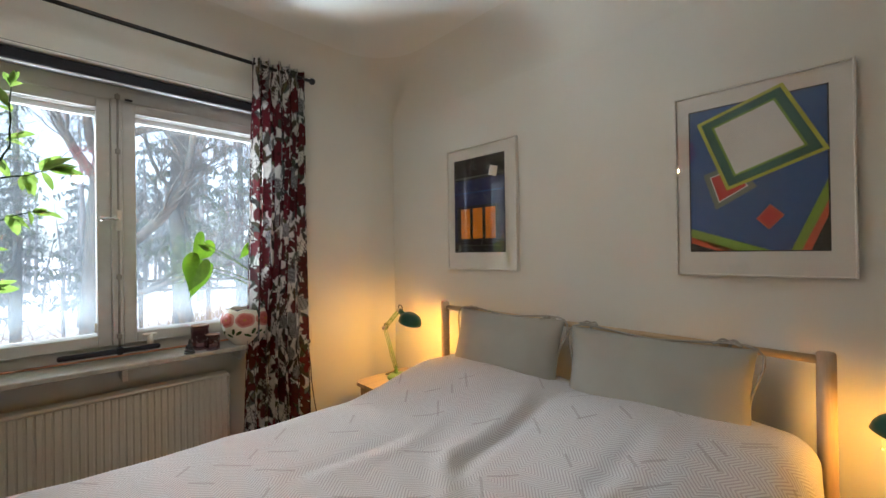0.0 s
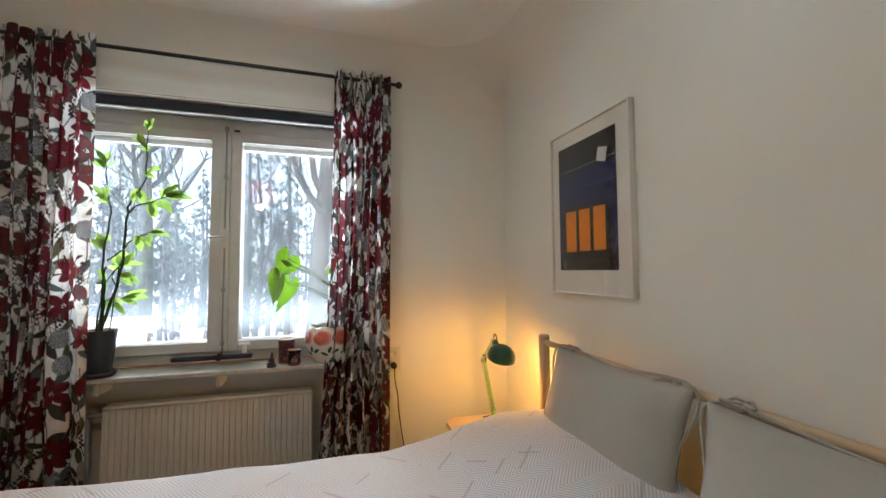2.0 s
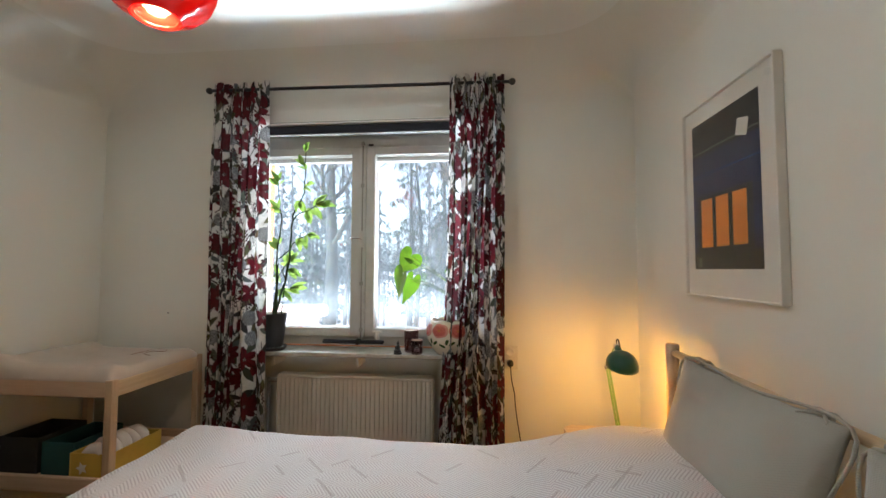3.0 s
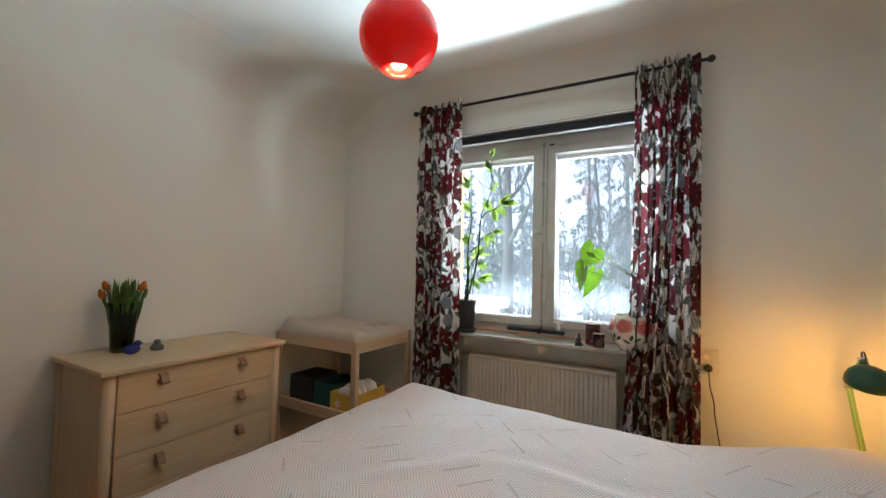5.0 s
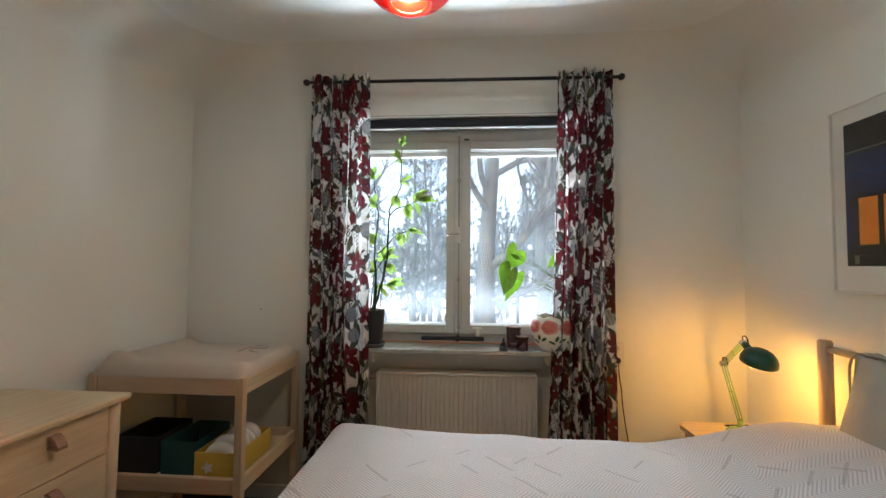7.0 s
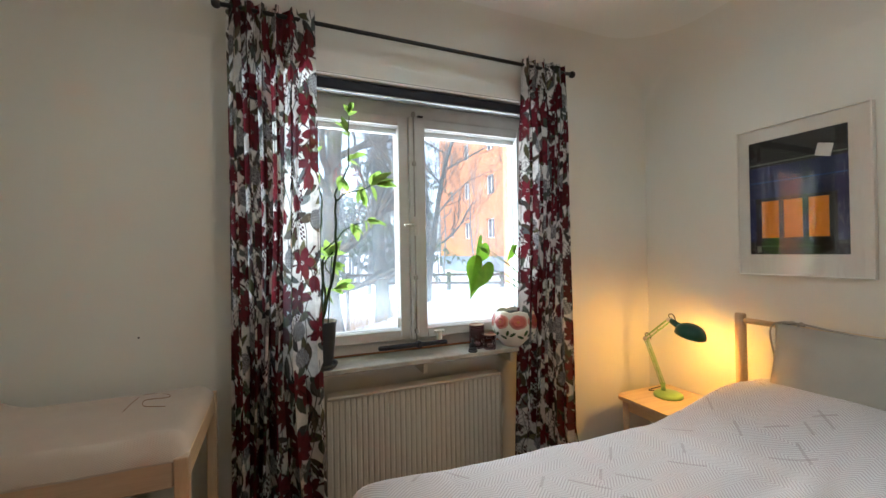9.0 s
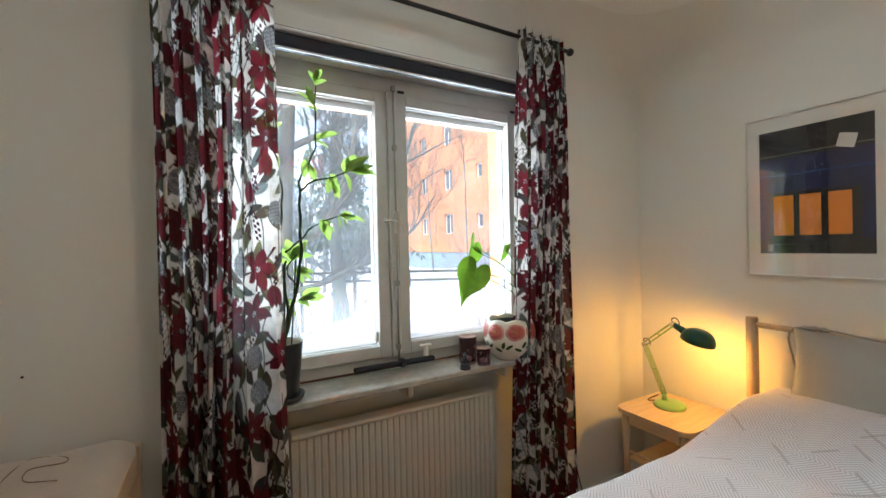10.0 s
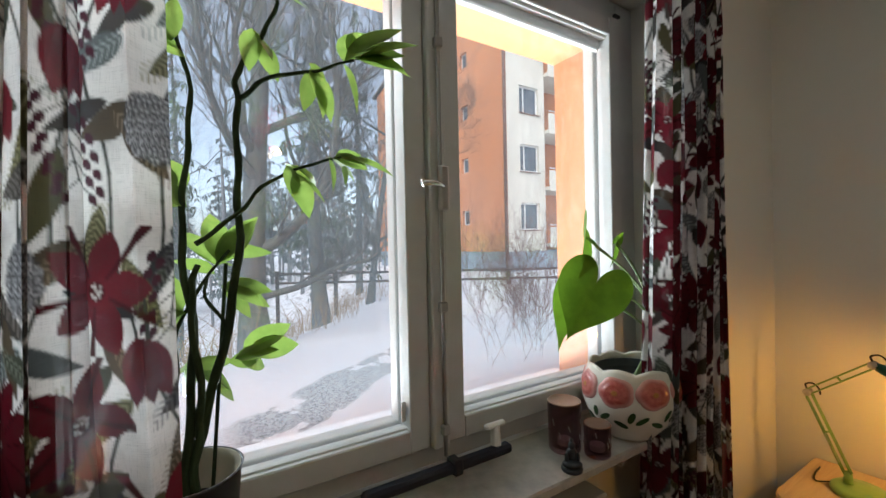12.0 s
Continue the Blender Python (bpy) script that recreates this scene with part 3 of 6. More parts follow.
    # small paper tag at the corner of the pane
    part("pane_tag", boxed(0.145, 0.166, y + 0.0180, y + 0.0195, 1.02, 1.065), "mat_board", win)
    return win


window_unit()

sill = thing("window_sill", (0, 0, 0), "pale grey limestone window sill on iron brackets", "sill", kind="structure")
part("slab", boxed(OX0 + 0.003, OX1 - 0.003, Y1 - 0.085, Y1 + 0.124, 0.868, 0.892, bevel=0.004), "stone", sill)
for x in (-0.28, 0.23, 0.74):
    part("bracket", boxed(x, x + 0.022, Y1 - 0.02, Y1 + 0.123, 0.80, 0.866, bevel=0.003), "wall", sill)

outer = part("outer_sill", boxed(WX0 - 0.02, WX1 + 0.02, Y1 + 0.24, Y1 + THICK + 0.05, 0.885, 0.905, bevel=0.003), "snow_cap")
tagged(outer, "snow covered outer window ledge", "sill", kind="structure")

# blind cassette across the top of the recess
cas = thing("roller_blind", (0, 0, 0), "rolled-up dark blind with pale rails above the window", "blind")
part("roll", boxed(OX0 + 0.02, OX1 - 0.02, Y1 - 0.062, Y1 - 0.012, 2.166, 2.216, bevel=0.012, seg=3), "navy", cas, "tightly rolled black cloth")
part("top_rail", boxed(OX0 + 0.005, OX1 - 0.005, Y1 - 0.075, Y1 + 0.001, 2.219, 2.230, bevel=0.003), "white", cas)
# thin dark strip drawn in as the shadow line above the rail
part("rail_edge", boxed(OX0 + 0.005, OX1 - 0.005, Y1 - 0.070, Y1 + 0.001, 2.2305, 2.2345), "grime_and_shade", cas)
part("bottom_bar", boxed(OX0 + 0.02, OX1 - 0.02, Y1 - 0.060, Y1 - 0.052, 2.158, 2.165, bevel=0.002), "sash", cas)

# ---- radiator ----
rad = thing("radiator", (0, 0, 0), "cream ribbed panel radiator under the window sill", "radiator")
bm = bmesh.new()
rx0, rx1, ribs = -0.235, 0.678, 34
prof = []
for i in range(ribs):
    a = rx0 + (rx1 - rx0) * i / ribs
    w = (rx1 - rx0) / ribs
    prof += [(a, 0.0), (a + w * 0.55, 0.0), (a + w * 0.70, 0.007), (a + w * 0.85, 0.007)]
prof.append((rx1, 0.0))
lo = [bm.verts.new((x, Y1 - 0.012 + d, 0.16)) for x, d in prof]
hi = [bm.verts.new((x, Y1 - 0.012 + d, 0.727)) for x, d in prof]
for k in range(len(prof) - 1):
    bm.faces.new((lo[k], lo[k + 1], hi[k + 1], hi[k]))
part("front_panel", bm, "radiator", rad)
part("body", boxed(rx0, rx1, Y1 + 0.0, Y1 + 0.055, 0.16, 0.727, bevel=0.006), "radiator", rad)
part("top_grille", boxed(rx0 - 0.006, rx1 + 0.006, Y1 - 0.018, Y1 + 0.06, 0.729, 0.748, bevel=0.006), "radiator", rad)
for x in (rx0 - 0.007, rx1 + 0.001):
    part("side_panel", boxed(x, x + 0.006, Y1 - 0.016, Y1 + 0.058, 0.15, 0.729, bevel=0.002), "radiator", rad)
bm = tube(bmesh.new(), [(-0.245, Y1 + 0.03, 0.70), (-0.315, Y1 + 0.03, 0.70)], 0.013, 10)
tube(bm, [(-0.315, Y1 + 0.03, 0.715), (-0.315, Y1 + 0.03, 0.0)], 0.009, 10)
part("valve_pipe", bm, "grime_and_shade", rad, "greyed valve and supply pipe", smooth=True)
for x in (rx0 + 0.12, rx1 - 0.12):
    part("wall_bracket", boxed(x, x + 0.03, Y1 + 0.056, Y1 + 0.124, 0.3, 0.36), "radiator", rad)

# ---- curtains ----
crod = thing("curtain_rod", (0, 0, 0), "thin black metal curtain rod with ball finials", "curtain rod")
part("rod", tube(bmesh.new(), [(-0.645, 2.305, 2.425), (1.12, 2.305, 2.412)], 0.0095, 12), "black", crod, smooth=True)
for x, z in ((-0.655, 2.425), (1.13, 2.412)):
    bm = bmesh.new()
    bmesh.ops.create_icosphere(bm, subdivisions=3, radius=0.019)
    part("finial", bm, "black", crod, smooth=True, at=Matrix.Translation((x, 2.305, z)))
for x in (-0.55, 1.02):
    bm = tube(bmesh.new(), [(x, Y1 - 0.001, 2.41), (x, 2.316, 2.41)], 0.006, 8)
    tube(bm, [(x, Y1 - 0.001, 2.41), (x, Y1 - 0.006, 2.41)], 0.02, 12)
    part("bracket", bm, "black", crod, smooth=True)


def flower_print(us, vs, seed):
    """The curtain's print over cloth coordinates us, vs in metres: blooms, tulips, grey heads, sprigs and leaves on white."""
    rng = random.Random(seed)
    img = np.empty((len(vs), len(us), 3))
    img[:] = (0.84, 0.82, 0.80)
    w, h = us[-1], vs[-1]
    soft = 0.0026

    def ink(cx, cy, reach, turn, shape, color):
        """Prints one shape: shape(x, y) is positive inside, in metres."""
        i0, i1 = np.searchsorted(us, (cx - reach, cx + reach))
        j0, j1 = np.searchsorted(vs, (cy - reach, cy + reach))
        if i1 - i0 < 2 or j1 - j0 < 2:
            return
        dx, dy = us[i0:i1][None, :] - cx, vs[j0:j1][:, None] - cy
        c, q = math.cos(turn), math.sin(turn)
        x, y = dx * c + dy * q, -dx * q + dy * c
        k = np.clip(shape(x, y) / soft + 0.5, 0, 1)[..., None]
        tone = color(x, y)[..., None] if callable(color) else np.array(color)
        img[j0:j1, i0:i1] = img[j0:j1, i0:i1] * (1 - k) + k * tone

    def plain_tone(color):
        f = rng.uniform(0.8, 1.2)
        return tuple(v * f for v in color)

    def leaf_shape(length, width, bow):
        def f(x, y):
            q = np.clip(y / length + 0.5, 0, 1)
            return width * 0.5 * np.sin(np.pi * q ** 0.8) ** 0.9 - np.abs(x - bow * np.sin(np.pi * q)) - (np.abs(y) > length / 2) * 1.0
        return f

    def star(size, petals, depth, power):
        def f(x, y):
            a, r = np.arctan2(y, x), np.hypot(x, y)
            saw = 1 - np.abs(2 * ((a * petals / 6.28319) % 1.0) - 1)
            ripple = 0.05 * np.sin(a * 3 + size * 900)
            return size * (1 - depth + depth * saw ** power + ripple) - r
        return f

    def creases(petals, size):
        def f(x, y):
            a, r = np.arctan2(y, x), np.hypot(x, y)
            saw = np.abs(2 * ((a * petals / 6.28319) % 1.0) - 1)
            return np.minimum((saw - 0.90) * r * 0.5, r - size * 0.25)
        return f

    def disc(r):
        return lambda x, y: r - np.hypot(x, y)

    def stroke(pts, width, color):
        for (ax, ay), (bx, by) in zip(pts, pts[1:]):
            L = math.hypot(bx - ax, by - ay)
            t = math.atan2(by - ay, bx - ax)
            ink((ax + bx) / 2, (ay + by) / 2, L / 2 + width, t, lambda x, y: width * 0.5 - np.hypot(np.maximum(np.abs(x) - L / 2, 0), y), color)

    dark_stem = (0.045, 0.050, 0.040)
    k = 0.03
    while k < w:
        pts, p = [], rng.uniform(0, 6)
        j = -0.02
        while j < h:
            pts.append((k + 0.022 * math.sin(j * 11 + p) + 0.010 * math.sin(j * 27 + p), j))
            j += 0.03
        stroke(pts, 0.0045, dark_stem)
        k += rng.uniform(0.07, 0.10)
    greens = ((0.085, 0.078, 0.036), (0.060, 0.068, 0.050), (0.052, 0.045, 0.040), (0.10, 0.115, 0.115), (0.035, 0.034, 0.036), (0.075, 0.055, 0.035))
    step = 0.068
    for a in range(int(w / step) + 2):
        for b in range(int(h / step) + 2):
            if rng.random() < 0.10:
                continue
            cx, cy = (a + rng.uniform(-0.15, 0.75)) * step, (b + rng.uniform(-0.15, 0.75)) * step
            L, W = rng.uniform(0.075, 0.135), rng.uniform(0.024, 0.046)
            t = rng.choice((-1, 1)) * rng.uniform(0.15, 1.25)
            g = rng.choice(greens)
            ink(cx, cy, L * 0.6, t, leaf_shape(L, W, rng.uniform(-0.012, 0.012)), plain_tone(g))
            if rng.random() < 0.30:
                pale = tuple(min(0.6, v * 3.2 + 0.05) for v in g)
                ink(cx, cy, L * 0.5, t, lambda x, y: np.minimum(0.0007 - np.abs(((y - np.abs(x) * 0.9) % 0.009) - 0.0045) * 0.6, W * 0.30 - np.abs(x)), pale)
    # places for blooms, each kept clear of the others
    placed = []
    for kind, r, many in (("aster", 0.068, 15), ("lily", 0.056, 12), ("head", 0.044, 13), ("tulip", 0.038, 17), ("sprig", 0.046, 22)):
        for _ in range(int(many * w * h)):
            for _try in range(12):
                p = (rng.uniform(0, w), rng.uniform(0, h))
                if all(math.hypot(p[0] - q[0], p[1] - q[1]) > (r + q[2]) * 0.82 for q in placed):
                    placed.append((p[0], p[1], r, kind))
                    break
    order = ("sprig", "head", "tulip", "lily", "aster")
    for cx, cy, r, kind in sorted(placed, key=lambda q: order.index(q[3])):
        t = rng.uniform(-0.5, 0.5)
        red = plain_tone(rng.choice(((0.120, 0.009, 0.016), (0.090, 0.006, 0.012), (0.145, 0.013, 0.022))))
        deep = tuple(v * 0.45 for v in red)
        if kind == "sprig":
            berry = plain_tone((0.060, 0.012, 0.022))
            stroke([(cx - 0.045 * math.sin(t), cy - 0.055), (cx, cy), (cx + 0.045 * math.sin(t), cy + 0.05)], 0.0028, dark_stem)
            for m in range(6):
                f = -0.5 + m * 0.2
                for side in (-1, 1):
                    bx, by = cx + 0.09 * f * math.sin(t), cy + 0.10 * f
                    ex, ey = bx + side * (0.030 - 0.014 * abs(f)), by + 0.020
                    stroke([(bx, by), (ex, ey)], 0.0020, dark_stem)
                    for ox, oy in ((0, 0.004), (side * 0.010, -0.004)):
                        ink(ex + ox, ey + oy, 0.012, -side * 0.6, leaf_shape(0.017, 0.0105, 0), berry)
        elif kind == "head":
            tone = rng.uniform(0.42, 0.66)
            ink(cx, cy, 0.05, 0, star(0.043, 13, 0.12, 0.8), (tone, tone, tone * 1.04))

            def petals(x, y):
                u, v = x / 0.0125, y / 0.0110
                u = u + 0.5 * (np.floor(v) % 2)
                fu, fv = u % 1 - 0.5, v % 1 - 0.5
                a = np.arctan2(fv, fu)
                return np.minimum(0.0011 - np.abs(np.hypot(fu, fv) - 0.30 - 0.12 * np.cos(5 * a)) * 0.0062, 0.042 - np.hypot(x, y))
            ink(cx, cy, 0.05, rng.uniform(0, 3), petals, (0.050, 0.050, 0.055))
        elif kind == "tulip":
            stroke([(cx, cy - 0.085), (cx + 0.004, cy - 0.03)], 0.0045, dark_stem)
            for off, tilt in ((-0.013, 0.25), (0.013, -0.25), (0.0, 0.0)):
                ink(cx + off, cy, 0.06, tilt + t * 0.4, leaf_shape(0.080, 0.040, 0), red if off else tuple(v * 0.8 for v in red))
        else:
            petals_n = 5 if kind == "lily" else rng.choice((9, 10, 11))
            size = 0.074 if kind == "lily" else 0.080
            ink(cx, cy, 0.095, rng.uniform(0, 6), star(size, petals_n, 0.60 if kind == "lily" else 0.34, 0.75), red)
            turn = rng.uniform(0, 6)
            ink(cx, cy, 0.075, turn, creases(petals_n, size), deep)
            ink(cx, cy, 0.02, 0, disc(0.011), deep)
            for m in range(14):
                a, q = rng.uniform(0, 6.28), 0.009 * math.sqrt(rng.random())
                ink(cx + q * math.cos(a), cy + q * math.sin(a), 0.005, 0, disc(0.0017), (0.55, 0.52, 0.50))
    return img


def curtain(name, x0, x1, flare0, flare1, folds, seed, label, cols, rows, ease=0.0):
    """A gathered cotton curtain: x0..x1 at the rod, moved by the flares at the hem; ease widens the folds towards the inner edge."""
    rng = random.Random(seed)
    top, hem = 2.450, 0.035
    u = np.linspace(0, 1, cols + 1)[None, :]
    f = np.linspace(0, 1, rows + 1)[:, None]
    turns = folds * (u - ease * u ** 3) / (1 - ease)
    knots = np.array([rng.uniform(0.55, 1.15) for _ in range(folds + 2)])
    am = np.interp(turns, np.arange(folds + 2), knots)
    deep = (0.020 + 0.030 * np.minimum(1, f * 6)) * am
    wob = 0.010 * np.sin(f * 7 + np.floor(turns) * 0.9 + seed) + 0.012 * np.sin(f * 3.1 + turns * 0.7)
    phase = 2 * np.pi * turns + 0.35 * np.sin(f * 4.0 + turns * 1.3)
    yy = 2.300 + deep * np.sin(phase) + 0.010 * np.sin(9 * u + 3 * f + seed)
    xx = x0 + (x1 - x0) * u + (flare0 * (1 - u) + flare1 * u) * f ** 1.4 + wob * np.minimum(1, f * 4) * np.sin(np.pi * u)
    xx = xx + 0.25 * deep * np.sin(2 * phase)
    zz = top + (hem - top) * f + 0 * u
    zz[0] += 0.014 * np.sin(phase[0] + 1.3) + 0.008 * np.sin(u[0] * 31 + seed)
    along = np.concatenate([np.zeros((rows + 1, 1)), np.cumsum(np.hypot(np.diff(xx, axis=1), np.diff(yy, axis=1)), axis=1)], axis=1)
    us = along[rows // 2]
    vs = (f[:, 0] * (top - hem))
    tint = flower_print(us, vs, seed)
    co = np.stack([xx, yy, zz], axis=2).reshape(-1, 3)
    idx = np.arange((rows + 1) * (cols + 1)).reshape(rows + 1, cols + 1)
    quads = np.stack([idx[:-1, :-1], idx[1:, :-1], idx[1:, 1:], idx[:-1, 1:]], axis=2).reshape(-1, 4)
    me = bpy.data.meshes.new(name)
    me.vertices.add(len(co))
    me.vertices.foreach_set("co", co.ravel())
    me.loops.add(quads.size)
    me.loops.foreach_set("vertex_index", quads.ravel())
    me.polygons.add(len(quads))
    me.polygons.foreach_set("loop_start", np.arange(0, quads.size, 4))
    me.polygons.foreach_set("use_smooth", np.ones(len(quads), dtype=bool))
    me.update(calc_edges=True)
    cloth_uv = np.stack([np.broadcast_to(us[None, :] + seed * 1.37, xx.shape), np.broadcast_to(vs[:, None], xx.shape)], axis=2).reshape(-1, 2)
    me.uv_layers.new(name="UVMap").data.foreach_set("uv", cloth_uv[quads.ravel()].ravel())
    rgba = np.concatenate([tint.reshape(-1, 3), np.ones((len(co), 1))], axis=1)
    me.color_attributes.new("print", "FLOAT_COLOR", "POINT").data.foreach_set("color", rgba.ravel())
    me.materials.append(MAT["curtain"])
    return tagged(new(name, me), label, "curtain", "window curtains")


curtain("curtain", -0.622, -0.278, 0.0, 0.035, 6, 3, "floor-length white cotton curtain printed with dark red flowers", 420, 760, 0.20)
curtain("curtain", 0.782, 1.085, -0.075, 0.0, 6, 11, "floor-length flowered cotton curtain beside the bed lamp", 330, 620)

# ---- bed ----
BX0, BX1, BY0, BY1 = -0.20, 1.66, 0.09, 1.715
bed = thing("bed", (0, 0, 0), "birch double bed with dowel headboard", "bed")
for y, top in ((0.104, 1.054), (1.775, 1.079)):
    part("post", tube(bmesh.new(), [(1.705, y, 0), (1.705, y, top - 0.006), (1.705, y, top)], [0.026, 0.024, 0.020], 20), "birch_z", bed, smooth=True)
part("top_rail", tube(bmesh.new(), [(1.705, 0.104, 1.028), (1.705, 1.775, 1.046)], 0.0135, 14), "birch_y", bed, smooth=True)
part("lower_rail", boxed(1.690, 1.720, 0.112, 1.748, 0.40, 0.52, bevel=0.006), "birch_y", bed)
for y in (0.10, 1.735):
    part("side_rail", boxed(-0.19, 1.688, y, y + 0.028, 0.22, 0.36, bevel=0.006), "birch", bed)
part("foot_rail", boxed(-0.218, -0.192, 0.13, 1.73, 0.22, 0.36, bevel=0.006), "birch_y", bed)
for y in (0.115, 1.745):
    part("leg", tube(bmesh.new(), [(-0.20, y, 0), (-0.20, y, 0.37)], [0.022, 0.026], 16), "birch_z", bed, smooth=True)
mattress = part("mattress", boxed(-0.06, 1.67, 0.33, 1.68, 0.30, 0.60, bevel=0.04, seg=3), "white_cloth", None, smooth=True)
tagged(mattress, "thick white mattress on the bed frame", "mattress")


def spread_height(x, y):
    """Top of the made bed: a soft duvet, two pillows under the cover, a slight dip between."""
    z = 0.708
    near_head = max(0.0, min(1.0, (x - 0.95) / 0.55))
    near_head = near_head * near_head * (3 - 2 * near_head)
    two = 0.72 + 0.28 * abs(math.cos(math.pi * (y - 0.09) / 0.81 / 1.0 - math.pi / 2)) 
    z += 0.112 * near_head * two
    foot = max(0.0, min(1.0, (0.35 - x) / 0.5))
    z += 0.028 * foot
    p = Vector((x * 2.2, y * 2.2, 0.3))
    z += 0.014 * noise.noise(p) + 0.007 * noise.noise(p * 2.7)
    z -= 0.07 * math.exp(-((x - 0.85) / 0.35) ** 2) * max(0.0, min(1.0, (0.36 - y) / 0.2))
    # long soft creases
    for cx, cy, ang, ln, h in ((0.55, 0.75, 0.5, 0.5, 0.016), (0.30, 1.0, 1.1, 0.35, 0.010), (0.9, 0.55, -0.25, 0.4, 0.014), (0.75, 1.15, 0.1, 0.35, 0.009), (0.2, 0.5, 0.8, 0.35, 0.010), (1.15, 0.92, 0.15, 0.30, -0.020), (0.72, 0.60, 0.9, 0.20, 0.017), (0.60, 0.47, 0.7, 0.22, 0.018)):
        dx, dy = x - cx, y - cy
        a = dx * math.cos(ang) + dy * math.sin(ang)
        b = -dx * math.sin(ang) + dy * math.cos(ang) + 0.03 * math.sin(a * 9)
        z += h * math.exp(-(a / ln) ** 2 - (b / 0.035) ** 2) - 0.5 * h * math.exp(-(a / ln) ** 2 - ((b - 0.06) / 0.04) ** 2)
    return z


def bedspread():
    bm = bmesh.new()
    uvl = bm.loops.layers.uv.new("UVMap")
    sx0, sx1, sy0, sy1 = -0.255, 1.655, 0.115, 1.725
    nx, ny, drop, rnd = 150, 140, 0.40, 0.085
    us = [i / nx for i in range(nx + 1)]
    vs = [j / ny for j in range(ny + 1)]
    total_x, total_y = (sx1 - sx0) + drop, (sy1 - sy0) + 2 * drop

    def fold(s, length):
        """Unrolled distance -> (place along, fall) with a rounded shoulder; s<0 is past the edge."""
        if s >= rnd:
            return s, 0.0
        a = (rnd - s) / rnd
        if a < math.pi / 2:
            return rnd - rnd * math.sin(a), rnd * (1 - math.cos(a))
        return 0.0, rnd + (a - math.pi / 2) * rnd
    grid = []
    for v in vs:
        row = []
        sy = v * total_y - drop
        for u in us:
            s = u * total_x - drop
            ax, fx = fold(s, 0)
            ay, fy = fold(sy, 0) if sy < (sy1 - sy0) / 2 else fold((sy1 - sy0) - sy, 0)
            x = sx0 + ax
            y = sy0 + ay if sy < (sy1 - sy0) / 2 else sy1 - ay
            z = spread_height(x, y)
            fall = max(fx, fy) + 0.35 * min(fx, fy)
            if fall > 0.06:
                k = min(1.0, (fall - 0.06) * 6)
                ripple = 0.012 * k * math.sin(s * 16 + sy * 13)
                if fx >= fy:
                    x -= 0.018 * k + ripple
                else:
                    y += (-1 if sy < (sy1 - sy0) / 2 else 1) * (0.014 * k + ripple)
            y += 0.085 * max(0.0, (1.6 - x) / 1.85) * max(0.0, min(1.0, (0.9 - y) / 0.7))
            # the cover is drawn in a little where one stands beside the bed
            y += 0.075 * math.exp(-((x - 0.82) / 0.32) ** 4) * max(0.0, min(1.0, (0.55 - y) / 0.35))
            out = Vector((x - 0.03, y - 0.53))
            if out.x < 0 and out.y < 0 and out.length > 0.28:
                out *= 0.28 / out.length
                x, y = out.x + 0.03, out.y + 0.53
            row.append(bm.verts.new((x, y, z - fall)))
        grid.append(row)
    for j in range(ny):
        for i in range(nx):
            f = bm.faces.new((grid[j][i], grid[j][i + 1], grid[j + 1][i + 1], grid[j + 1][i]))
            f.smooth = True
            for loop, (jj, ii) in zip(f.loops, ((j, i), (j, i + 1), (j + 1, i + 1), (j + 1, i))):
                loop[uvl].uv = (us[ii] * total_x, vs[jj] * total_y)
    ob = part("bedspread", bm, "spread")
    return tagged(ob, "off-white herringbone cotton bedspread over duvet and pillows", "bedspread")


bedspread()


